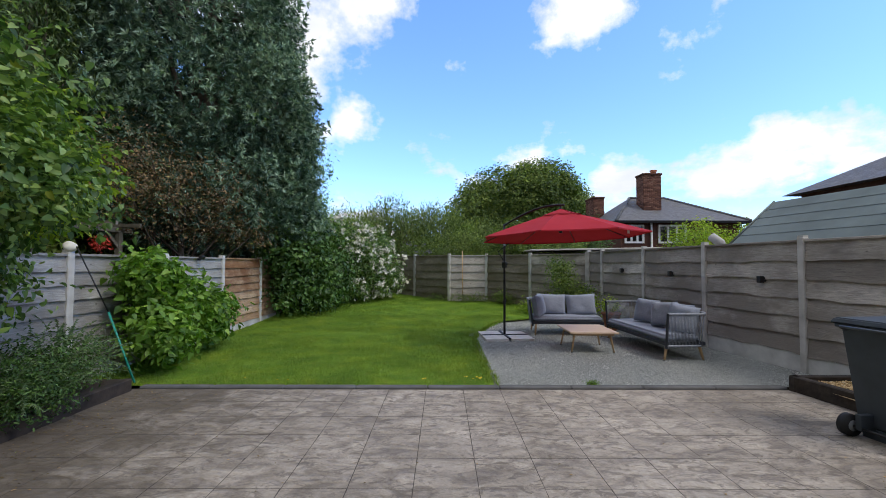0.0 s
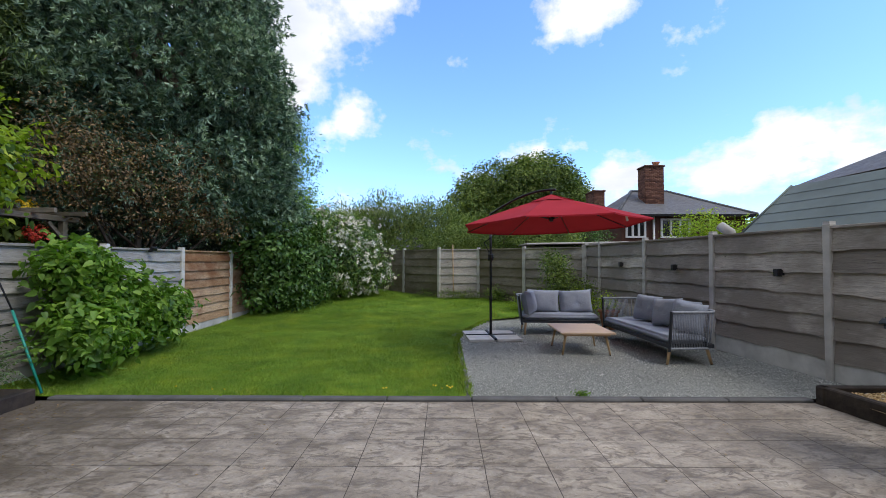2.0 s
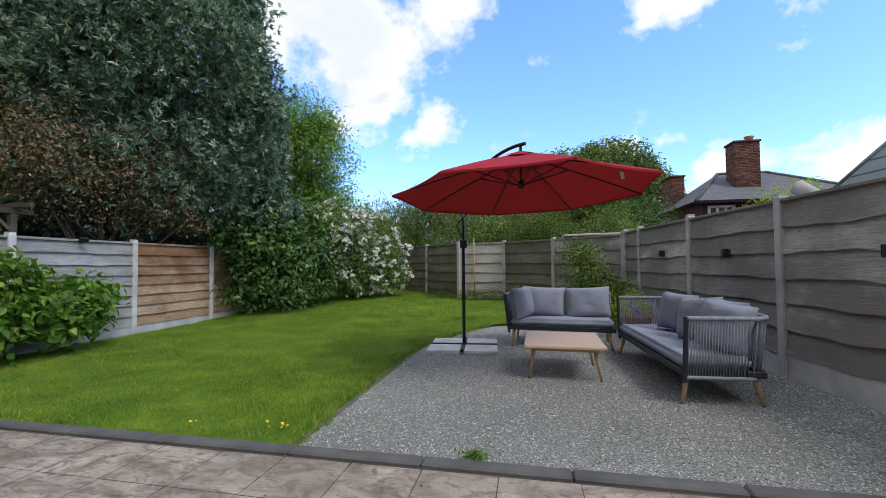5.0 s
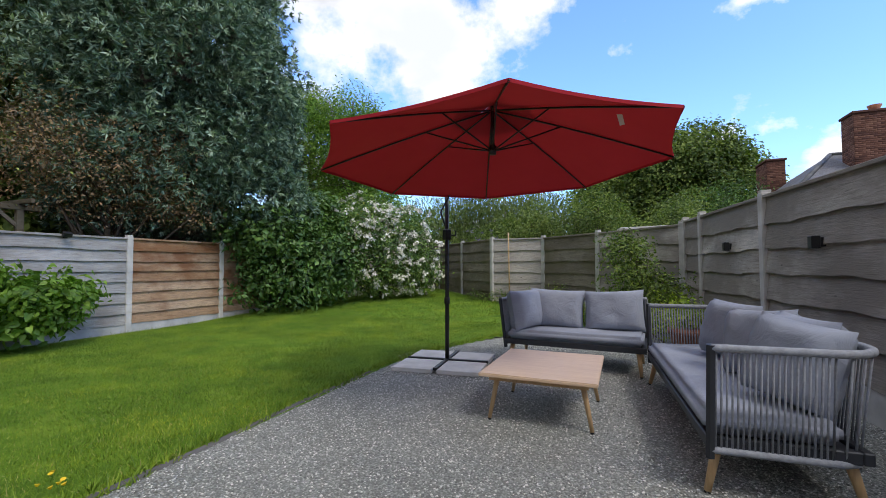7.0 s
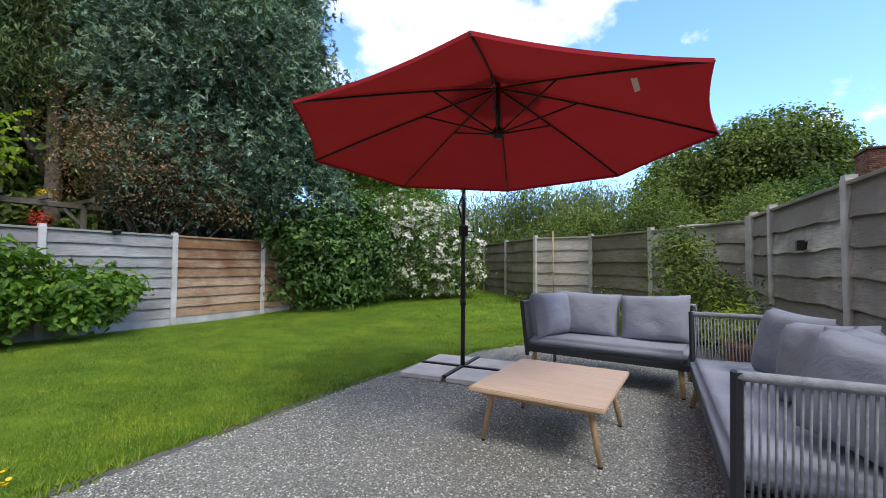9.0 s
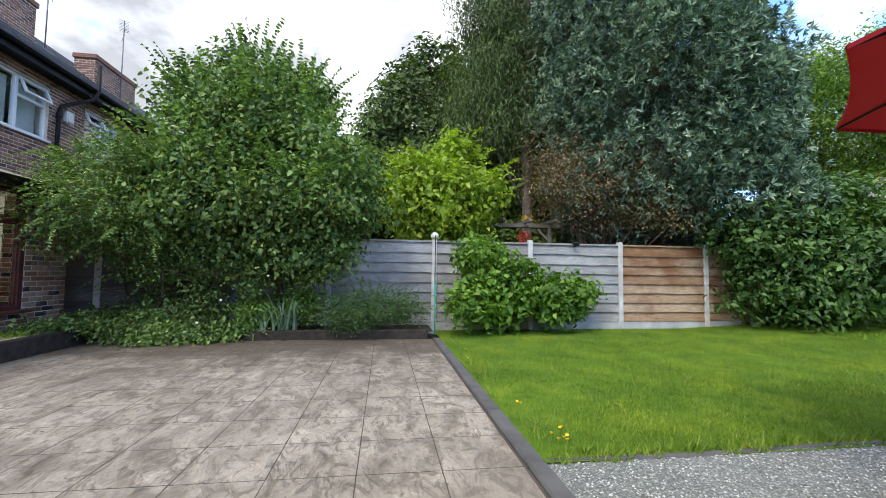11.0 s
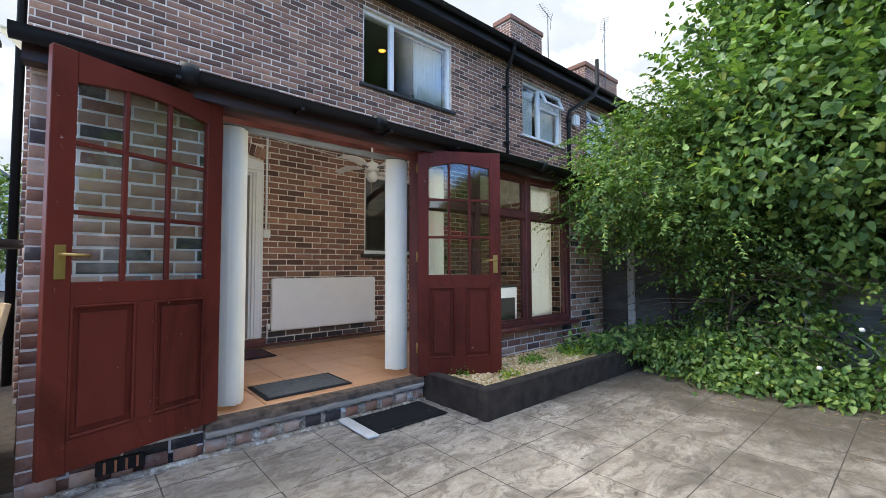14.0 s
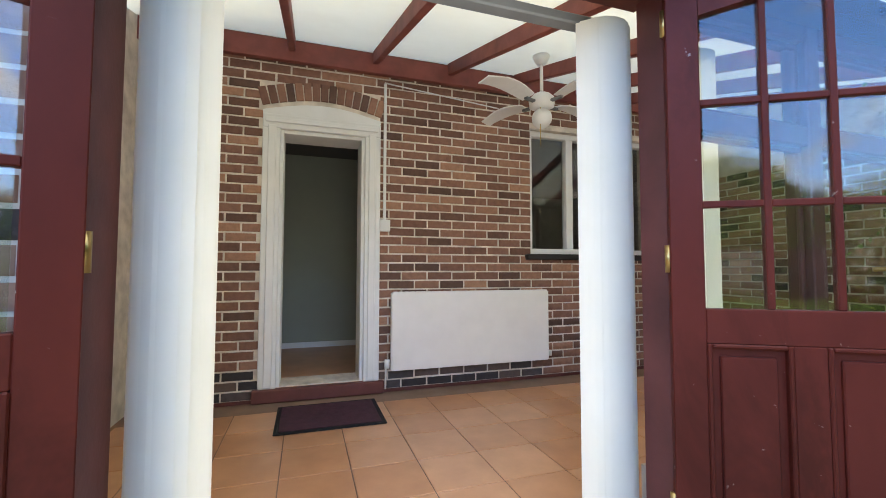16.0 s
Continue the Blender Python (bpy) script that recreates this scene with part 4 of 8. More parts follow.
def wavy_board(length, height, seed, thick=0.016, wave=1.0):
    """A waney board: its lower edge wanders."""
    r = np.random.default_rng(seed)
    n = 14
    V, F = [], []
    ph = r.uniform(0, 6.28, 3)
    for i in range(n + 1):
        u = length * i / n
        w = wave * (0.010 * math.sin(u * 4.5 + ph[0]) + 0.008 * math.sin(u * 11 + ph[1])) + r.normal(0, 0.0025)
        V += [(u, 0.004, height), (u, 0.0, height), (u, 0.022 + thick, w), (u, 0.022, w)]
    for i in range(n):
        a, b = i * 4, i * 4 + 4
        F += [(a, b, b + 1, a + 1)[::-1], (a + 1, b + 1, b + 2, a + 2), (a + 2, b + 2, b + 3, a + 3), (a + 3, b + 3, b, a)]
    F += [(0, 1, 2, 3), (n * 4 + 3, n * 4 + 2, n * 4 + 1, n * 4)]
    return V, F


BOARDS = {}


def board_mesh(length, height, k, mat, wave=1.0):
    key = (round(length, 2), round(height, 3), k % 5, mat, wave)
    if key not in BOARDS:
        v, f = wavy_board(length, height, 100 + (k % 5) * 7 + int(length * 10), wave=wave)
        me = mesh_of("board", v, f, M[mat])
        BOARDS[key] = me
    return BOARDS[key]


POSTS = {}


def fence(name, pts, top, label, mats, face, gb=0.0, ground=lambda x, y: 0.0, post="post", post_top=0.05, rows=7, wave=1.0):
    """Concrete posts with waney panels slotted between. face: +1 when the boards show on the walk's left-hand normal."""
    th = hold(name, label=label, category="fence")
    for i, (px, py) in enumerate(pts):
        g = ground(px, py)
        bm = bmesh.new()
        h = top + post_top - g
        add_box(bm, (-0.05, -0.055, -0.1), (0.05, 0.055, h - 0.03))
        bmesh.ops.bevel(bm, geom=[e for e in bm.edges], offset=0.01, segments=1, affect="EDGES")
        add_box(bm, (-0.042, -0.047, h - 0.031), (0.042, 0.047, h))
        a = pts[min(i + 1, len(pts) - 1)]; b = pts[max(i - 1, 0)]
        ang = math.degrees(math.atan2(a[1] - b[1], a[0] - b[0]))
        part("post", finish(bm, "post", M[post]), th, m=pose(px, py, g, 0, 0, ang))
    for i, (p, q) in enumerate(zip(pts, pts[1:])):
        d = math.hypot(q[0] - p[0], q[1] - p[1])
        ang = math.degrees(math.atan2(q[1] - p[1], q[0] - p[0]))
        g = (ground(*p) + ground(*q)) / 2
        mat = mats[i % len(mats)]
        L0 = d - 0.09
        base = pose(p[0], p[1], 0, 0, 0, ang) @ Matrix.Translation((0.045, 0, 0))
        if face < 0:
            base = pose(q[0], q[1], 0, 0, 0, ang + 180) @ Matrix.Translation((0.045, 0, 0))
        z0 = g - 0.05
        if gb:
            box("gravel_board", (0, -0.022, g - 0.1), (L0, 0.026, g + gb), M["gravelboard"], th, 0.006, m=base)
            z0 = g + gb
        H = (top - 0.03 - z0) / rows
        jit = np.random.default_rng(int(abs(p[0] * 31 + p[1] * 77)))
        for k in range(rows):
            me = board_mesh(L0, H + 0.035, k + i * 3 + int(jit.integers(0, 4)), mat, wave)
            part("board", me, th, m=base @ Matrix.Translation((0, 0.0, z0 + k * H - 0.015)) @ pose(0, 0, 0, 0, jit.normal(0, 0.25), 0))
        box("backing", (0, -0.03, z0), (L0, -0.006, top - 0.04), M["board_dark"], th, 0, m=base)
        box("capping", (0, -0.03, top - 0.035), (L0, 0.045, top), M[mat], th, 0.004, m=base)
    return th


right_pts = [(fence_right_x(y), y) for y in (12.91, 12.12, 10.2, 8.3, 6.4, 4.5, 2.6, 0.7, -1.2, -3.1)]
fence("fence", right_pts, 1.95, "weathered grey waney-board fence between concrete posts", ["board_grey"], -1, 0.27, rows=6, post_top=0.06)
back_pts = [(-2.3, 18.53), (-0.94, 17.07), (0.407, 15.61), (1.775, 15.61), (3.13, 14.39), (4.56, 12.95)]
fence("fence", back_pts, 1.90, "old greenish-brown board fence at the garden's end, one panel paler", ["board_old", "board_old", "board_pale", "board_old", "board_grey"], -1, 0.0, ground=lambda x, y: LAWN_RISE(y), rows=6, post_top=0.06)
left_pts = [(-4.74, y) for y in (-2.0, -0.1, 1.82, 3.75, 5.71, 7.62, 9.53, 11.46, 13.4, 15.3, 17.2, 19.1)]
fence("fence", left_pts, 1.71, "bleached silver and warm brown board fence between pale posts", ["board_dark", "board_dark", "board_silver", "board_silver", "board_silver", "board_silver", "board_warm", "board_warm", "board_old", "board_old", "board_old"], -1, 0.17, ground=lambda x, y: 0.0, rows=8, post="post_white", post_top=0.05, wave=0.35)
fence("fence", [(-2.3, 18.6), (-4.7, 19.2)], 1.9, "old brown board fence closing the far corner", ["board_old"], 1, 0, rows=6)

# lamps on the fences
for x, y, z, yaw in ((5.385, 7.03, 1.34, 98), (5.09, 9.19, 1.38, 98), (4.84, 11.04, 1.42, 98)):
    th = hold("fence_light", pose(x - 0.02, y, z, 0, 0, 0), label="small black cube wall light on the fence", category="light", group="lights on the fence")
    box("housing", (-0.075, -0.045, -0.055), (-0.01, 0.045, 0.055), M["black_metal"], th, 0.006)
    box("back_plate", (-0.012, -0.035, -0.04), (0.03, 0.035, 0.04), M["black_metal"], th, 0.003)
th = hold("security_light", pose(-4.66, 8.53, 1.69), label="small black floodlight on the silver fence", category="light")
box("lamp_head", (0, -0.06, -0.035), (0.07, 0.06, 0.045), M["black_metal"], th, 0.01, m=pose(0.02, 0, 0.02, 0, 25, 0))
box("bracket", (-0.03, -0.02, -0.05), (0.025, 0.02, 0.0), M["black_metal"], th, 0.003)
bm = bmesh.new()
bmesh.ops.create_icosphere(bm, subdivisions=3, radius=0.075)
for v in bm.verts:
    v.co *= 1 + 0.22 * noise.noise(v.co * 14)
    v.co.z *= 0.95
tagged(part("post_cap", finish(bm, "post_cap", plain("cap_foam", (0.72, 0.69, 0.58), 0.9), True), None, "", pose(-4.72, 5.71, 1.80)), "lumpy cream cap on the fence post", "cap")
th = hold("garden_cane", label="dark cane with a green end leaning on the post", category="cane")
tube("pole", [(-4.64, 5.72, 1.80), (-4.15, 5.66, 0.95)], 0.009, M["black_metal"], th)
tube("sleeve", [(-4.15, 5.66, 0.95), (-3.76, 5.62, 0.06)], 0.013, M["hose_green"], th)
tagged(tube("stake", [(0.90, 15.50, 0.2), (0.88, 15.50, 2.05)], 0.018, M["leg_wood"]), "slim brown wooden stake before the pale panel", "stake")

# ---- umbrella ----
HUB = Vector((2.41, 8.17, 0))
POLE = Vector((1.51, 9.36, 0))
umb = hold("cantilever_umbrella", pose(0, 0, 0), label="red cantilever parasol, open, black pole on four concrete slabs", category="parasol")
CTIP, CTOP, CR = 2.10, 2.60, 1.56
tips = []
for k in range(8):
    a = radians(18 + 45 * k)
    tips.append(Vector((HUB.x + CR * math.cos(a), HUB.y + CR * math.sin(a), CTIP + 0.045 * math.cos(a) - 0.045 * math.sin(a))))
V, F = [], []
N = 8
for k in range(8):
    a, b = tips[k], tips[(k + 1) % 8]
    o = len(V)
    for i in range(N + 1):
        f = 0.07 + 0.93 * i / N
        for j in range(N + 1):
            g = j / N
            e = a.lerp(b, g)
            p = Vector((HUB.x, HUB.y, CTOP)).lerp(e, f)
            sag = 4 * g * (1 - g)
            p += (Vector((HUB.x, HUB.y, p.z)) - p) * (0.026 * sag * f * f)
            p.z -= 0.05 * sag * f * (1.15 - f) - 0.014 * math.sin(f * math.pi) * (1 - 0.3 * sag)
            V.append(p)
    for i in range(N):
        for j in range(N):
            q = o + i * (N + 1) + j
            F.append((q, q + N + 1, q + N + 2, q + 1))
    o2 = len(V)
    for j in range(N + 1):
        p = V[o + N * (N + 1) + j]
        V.append(p); V.append(p - Vector((0, 0, 0.022)))
    for j in range(N):
        q = o2 + j * 2
        F.append((q, q + 1, q + 3, q + 2))
canopy = part("canopy", mesh_of("canopy", V, F, M["canopy"], True), umb)
V, F = [], []
for k in range(8):
    a, b = tips[k], tips[(k + 1) % 8]
    c = Vector((HUB.x, HUB.y, CTOP + 0.035))
    o = len(V)
    V += [c, Vector((HUB.x, HUB.y, CTOP + 0.02)).lerp(a, 0.25) + Vector((0, 0, 0.008)), Vector((HUB.x, HUB.y, CTOP + 0.02)).lerp(b, 0.25) + Vector((0, 0, -0.004))]
    F.append((o, o + 1, o + 2))
part("vent", mesh_of("vent", V, F, M["canopy"]), canopy, "raised red vent cap")
runner = Vector((HUB.x, HUB.y, 2.20))
for k in range(8):
    pts = [Vector((HUB.x, HUB.y, CTOP - 0.02)).lerp(tips[k], f) + Vector((0, 0, 0.014 * math.sin(f * math.pi) - 0.014)) for f in np.linspace(0.02, 1.0, 8)]
    rib = tube("rib", pts, 0.008, M["black_metal"], umb, 6)
    tube("strut", [runner, pts[2].lerp(pts[3], 0.6)], 0.007, M["black_metal"], rib, 6)
part("hub", mesh_of("hub", *tube_data([(HUB.x, HUB.y, 2.17), (HUB.x, HUB.y, 2.24), (HUB.x, HUB.y, 2.26)], [0.032, 0.036, 0.02], 12), M["black_metal"], True), umb)
tube("spindle", [(HUB.x, HUB.y, 2.20), (HUB.x, HUB.y, CTOP + 0.10)], 0.018, M["black_metal"], umb)
arm = []
for f in np.linspace(0, 1, 10):
    p = POLE.lerp(HUB, f * 1.06)
    arm.append((p.x, p.y, 2.42 + 0.30 * math.sin(min(f, 1) * math.pi * 0.62)))
tube("arm", arm, 0.022, M["black_metal"], umb)
tube("pole", [(POLE.x, POLE.y, 0.03), (POLE.x, POLE.y, 1.0), (POLE.x, POLE.y, 2.45)], [0.026, 0.025, 0.024], M["black_metal"], umb, 12)
tube("brace", [(POLE.x, POLE.y, 1.62), (POLE.x - 0.12, POLE.y + 0.10, 1.86), (POLE.x + 0.08, POLE.y - 0.12, 2.02)], 0.011, M["black_metal"], umb)
crank = box("crank_box", (-0.04, -0.045, 0), (0.04, 0.045, 0.13), M["black_metal"], umb, 0.01, m=pose(POLE.x, POLE.y, 1.50, 0, 0, 53))
tube("crank_handle", [(0.03, 0, 0.06), (0.13, 0, 0.06), (0.13, 0, 0.12)], 0.008, M["black_metal"], crank)
tube("collar", [(POLE.x, POLE.y, 0.72), (POLE.x, POLE.y, 0.80)], 0.034, M["black_metal"], umb, 12)
for ang in (5, 95):
    c, s = math.cos(radians(ang)), math.sin(radians(ang))
    box("foot", (-0.5, -0.022, 0.03), (0.5, 0.022, 0.062), M["black_metal"], umb, 0.003, m=pose(POLE.x, POLE.y, 0.0 if ang == 5 else 0.003, 0, 0, ang))
part("tag", mesh_of("tag", [(3.42, 7.60, 2.20), (3.455, 7.58, 2.19), (3.47, 7.60, 2.125), (3.44, 7.62, 2.125)], [(0, 1, 2, 3)], M["white"]), umb, "white fabric care tag")
bm = bmesh.new()
add_box(bm, (-0.235, -0.235, 0.0), (0.235, 0.235, 0.05))
me_slab = finish(bm, "ballast_slab", M["slab"], bevel=0.006)
for dx, dy in ((-0.265, -0.265), (0.265, -0.265), (-0.265, 0.265), (0.265, 0.265)):
    v = Matrix.Rotation(radians(5), 3, "Z") @ Vector((dx, dy, 0))
    tagged(part("ballast_slab", me_slab, None, "", pose(POLE.x + v.x, POLE.y + v.y - 0.03, 0.003, 0, 0, 5)), "square pale concrete slab weighting the parasol foot", "slab", group="slabs on the parasol foot")

# ---- coffee table ----
tab = hold("coffee_table", pose(2.86, 8.13, 0, 0, 0, -1.5), label="low square light wooden coffee table with splayed legs", category="table")
box("tabletop", (-0.425, -0.50, 0.352), (0.425, 0.50, 0.380), M["tabletop"], tab, 0.006, seg=2)
boxes("apron", [((-0.36, -0.43, 0.315), (0.36, -0.405, 0.352)), ((-0.36, 0.405, 0.315), (0.36, 0.43, 0.352)), ((-0.36, -0.405, 0.315), (-0.335, 0.405, 0.352)), ((0.335, -0.405, 0.315), (0.36, 0.405, 0.352))], M["leg_wood"], tab)
for sx in (-1, 1):
    for sy in (-1, 1):
        leg = tube("leg", [(sx * 0.375, sy * 0.375, 0.012), (sx * 0.31, sy * 0.345, 0.352)], [0.014, 0.022], M["leg_wood"], tab, 10)
        tube("rubber_foot", [(sx * 0.376, sy * 0.376, 0.0), (sx * 0.375, sy * 0.375, 0.013)], 0.014, M["rubber"], leg, 10)

# ---- sofas ----


def pillow_mesh(w, h, d, seed):
    """A soft cushion in the x-z plane, plump in y, with pulled corners and creases."""
    r = np.random.default_rng(seed)
    n = 14
    V, F = [], []
    for side in (1, -1):
        for i in range(n + 1):
            for j in range(n + 1):
                u, v = -1 + 2 * i / n, -1 + 2 * j / n
                puff = max(0, (1 - u ** 4)) ** 0.45 * max(0, (1 - v ** 4)) ** 0.45
                pin = 1 - 0.06 * (1 - abs(u) ** 3) * abs(v) ** 8 - 0.0
                x = u * w / 2 * (1 - 0.05 * (1 - v * v) * abs(u) ** 6)
                z = v * h / 2 * (1 - 0.06 * (1 - u * u) * abs(v) ** 6)
                q = Vector((u * 2.2 + seed * 3.1, v * 2.2, side * 1.7))
                y = side * d / 2 * puff * (1 + 0.13 * noise.noise(q)) + 0.010 * noise.noise(q * 3.1) * puff
                V.append((x, y, z))
        o = len(V) - (n + 1) ** 2
        for i in range(n):
            for j in range(n):
                a = o + i * (n + 1) + j
                f = (a, a + n + 1, a + n + 2, a + 1)
                F.append(f if side < 0 else f[::-1])
    return mesh_of("back_cushion", V, F, M["cushion"], True)


PILLOWS = [pillow_mesh(0.68, 0.50, 0.27, k) for k in range(3)]
SMALL_PILLOWS = [pillow_mesh(0.49, 0.47, 0.25, 5 + k) for k in range(3)]


def seat_pad(w, d, h):
    bm = bmesh.new()
    add_box(bm, (0, 0, 0), (w, d, h))
    bmesh.ops.bevel(bm, geom=bm.edges[:], offset=0.035, segments=3, affect="EDGES")
    bmesh.ops.subdivide_edges(bm, edges=[e for e in bm.edges if e.calc_length() > 0.2], cuts=10, use_grid_fill=True)
    for v in bm.verts:
        v.co.z += 0.008 * noise.noise((v.co.x * 3, v.co.y * 3, 2)) * (1 if v.co.z > h / 2 else 0)
    return finish(bm, "seat_cushion", M["cushion"], True)


def sofa(m, w, d, arm_l, arm_r, label, cushions):
    """Local x along the seat, y from front (0) to back (d). Rope arms and back on a dark metal frame."""
    th = hold("garden_sofa", m, label=label, category="sofa", group="rope garden sofas")
    TOP, SEAT = 0.77, 0.25
    boxes("seat_frame", [((0, 0, SEAT), (w, 0.045, SEAT + 0.06)), ((0, d - 0.045, SEAT), (w, d, SEAT + 0.06)), ((0, 0.045, SEAT), (0.045, d - 0.045, SEAT + 0.06)), ((w - 0.045, 0.045, SEAT), (w, d - 0.045, SEAT + 0.06)), ((0.045, 0.045, SEAT + 0.02), (w - 0.045, d - 0.045, SEAT + 0.04))], M["frame_grey"], th, 0.006)
    flare, rc = 0.06, 0.16
    lo, hi = [], []

    def ring(x, y, fx, fy):
        lo.append(Vector((x, y, SEAT - 0.005))); hi.append(Vector((x + fx * flare, y + fy * flare, TOP)))
    if arm_l:
        for y in np.arange(0.02, d - rc, 0.024):
            ring(0, y, -1, 0)
    for k in range(6):
        a = radians(90 * k / 5)
        if arm_l:
            ring(rc - rc * math.cos(a), d - rc + rc * math.sin(a), -math.cos(a), math.sin(a))
    for x in np.arange(rc if arm_l else 0.02, w - (rc if arm_r else 0.0), 0.030):
        ring(x, d, 0, 1)
    if arm_r:
        for k in range(6):
            a = radians(90 * k / 5)
            ring(w - rc + rc * math.sin(a), d - rc + rc * math.cos(a), math.sin(a), math.cos(a))
        for y in np.arange(d - rc, 0.01, -0.024):
            ring(w, y, 1, 0)
    tube("top_rail", hi, 0.021, M["rope"], th, 8)
    tube("lower_rail", lo, 0.019, M["rope"], th, 8)
    for a, b in zip(lo, hi):
        tube("rope", [a, (a + b) / 2, b], 0.0056, M["rope"], th, 5)
    for on, i in ((arm_l, 0), (arm_r, -1)):
        if on:
            a, b = lo[i], hi[i]
            bm = bmesh.new()
            n = (b - a)
            for p, q in ((a, b),):
                v, f = tube_data([p - n * 0.08, q + n * 0.03], 0.022, 6)
                vs = [bm.verts.new(x) for x in v]
                for fa in f:
                    bm.faces.new([vs[t] for t in fa])
            part("arm_post", finish(bm, "arm_post", M["frame_grey"]), th)
    if not arm_r:
        tube("back_post", [(w - 0.02, d, SEAT), (w - 0.02, d + flare, TOP)], 0.02, M["frame_grey"], th, 8)
    for x, y, sx, sy in ((0.08, 0.07, -0.5, -1), (w - 0.08, 0.07, 0.5, -1), (0.08, d - 0.07, -0.5, 1), (w - 0.08, d - 0.07, 0.5, 1)):
        leg = tube("leg", [(x + sx * 0.05, y + sy * 0.06, 0.01), (x, y, SEAT + 0.01)], [0.017, 0.027], M["leg_wood"], th, 10)
        tube("rubber_foot", [(x + sx * 0.051, y + sy * 0.061, 0.0), (x + sx * 0.05, y + sy * 0.06, 0.012)], 0.016, M["rubber"], leg, 8)
    part("seat_cushion", seat_pad(w - 0.05, d - 0.09, 0.11), th, "", Matrix.Translation((0.025, 0.0, SEAT + 0.058)))
    for k, (cx, cy, yaw, lean) in enumerate(cushions):
        part("back_cushion", (SMALL_PILLOWS if w > 2 else PILLOWS)[k % 3], th, "plump grey fabric cushion", pose(cx, cy, SEAT + 0.168 + (0.235 if w > 2 else 0.215), lean, (3, -5, 2, 7)[k % 4] if w > 2 else (0, 2, -3)[k % 3], yaw))
    return th


# the longer one along the fence (its front faces the table), the shorter facing the house
sofa(pose(3.70, 9.30, 0, 0, 0, -87.3), 2.20, 0.68, True, True, "long grey rope-weave garden sofa with wooden legs and grey cushions", [(0.66, 0.54, 27, -14), (1.27, 0.54, 29, -15), (1.66, 0.62, 12, -10), (1.88, 0.50, 33, -14)])
sofa(pose(2.17, 9.58, 0, 0, 0, -5), 1.54, 0.74, True, False, "short grey rope-weave garden sofa with wooden legs and grey cushions", [(0.18, 0.34, 76, -10), (0.50, 0.58, 3, -13), (1.18, 0.58, -2, -14)])

# ---- wheelie bin ----
bn = hold("wheelie_bin", pose(4.30, 3.98, 0, 0, 0, 6), label="dark grey wheeled rubbish bin standing on the patio", category="bin")
bm = bmesh.new()
add_box(bm, (-0.27, -0.33, 0.09), (0.27, 0.33, 1.0))
for v in bm.verts:
    if v.co.z < 0.5:
        v.co.x *= 0.80; v.co.y *= 0.74
bodyb = part("body", finish(bm, "body", M["bin_grey"], bevel=0.02, seg=2), bn)
boxes("rim", [((-0.30, -0.36, 0.985), (0.30, 0.36, 1.02))], M["bin_grey"], bn, 0.008)
bm = bmesh.new()
add_box(bm, (-0.315, -0.38, 1.02), (0.315, 0.40, 1.075))
for v in bm.verts:
    if v.co.z > 1.05:
        v.co.x *= 0.92; v.co.y *= 0.92
part("lid", finish(bm, "lid", M["bin_grey"], bevel=0.012, seg=2), bn)
for s in (-1, 1):
    w = tube("wheel", [(-0.33, s * 0.22 - 0.035, 0.1), (-0.33, s * 0.22 + 0.035, 0.1)], 0.1, M["rubber"], bn, 20)
    tube("rim_disc", [(-0.33, s * 0.22 - 0.04, 0.1), (-0.33, s * 0.22 + 0.04, 0.1)], 0.05, M["plastic_grey"], w, 14)
tube("axle", [(-0.33, -0.2, 0.1), (-0.33, 0.2, 0.1)], 0.012, M["black_metal"], bn)
boxes("axle_bracket", [((-0.35, -0.15, 0.08), (-0.20, -0.10, 0.22)), ((-0.35, 0.10, 0.08), (-0.20, 0.15, 0.22)), ((-0.22, -0.2, 0.0), (0.15, 0.2, 0.092))], M["bin_grey"], bn)
tube("handle", [(-0.30, -0.25, 0.97), (-0.36, -0.25, 1.0), (-0.36, 0.25, 1.0), (-0.30, 0.25, 0.97)], 0.014, M["bin_grey"], bn)

# ---- raised beds ----


def bed(name, runs, top, label):
    th = hold(name, label=label, category="garden edging", kind="structure")
    for (ax, ay), (bx, by) in runs:
        d = math.hypot(bx - ax, by - ay)
        box("sleeper", (0, -0.1, -0.02), (d, 0.0, top), M["sleeper"], th, 0.012, m=pose(ax, ay, 0, 0, 0, math.degrees(math.atan2(by - ay, bx - ax))))
    return th


bed("bed_edge_porch", [((-3.68, 0.47), (-1.08, 0.47)), ((-1.082, 0.368), (-1.082, -0.30))], 0.235, "black-stained timber sleepers round the gravel bed")
tagged(sheet("porch_bed_soil", [(-4.68, -0.3), (-1.12, -0.3), (-1.12, 0.40), (-4.68, 0.40)], M["gold_bed"], 0.19), "bed of golden gravel below the porch window", "gravel", kind="structure")
tagged(part("gold_gravel", stones("gold_gravel", 9000, lambda x, y: True, (-3.9, -1.17, -0.31, 0.38), 0.20, 0.016, M["gold_stone"], 11)), "loose golden gravel in the bed", "gravel", kind="stuff")
bed("bed_edge_left", [((-3.70, 5.50), (-3.70, 2.6)), ((-3.70, 2.6), (-3.72, 0.47))], 0.15, "dark timber sleepers edging the planted bed")
tagged(sheet("left_bed_soil", [(-4.68, 0.41), (-3.80, 0.41), (-3.80, 5.6), (-4.68, 5.6)], M["soil"], 0.11), "dark soil of the planted bed by the fence", "soil", kind="structure")
bed("bed_edge_right", [((4.56, -1.0), (4.66, 4.62)), ((4.66, 4.62), (4.53, 5.56)), ((4.53, 5.56), (5.52, 5.56))], 0.19, "black-stained timber sleepers of the bed by the fence")
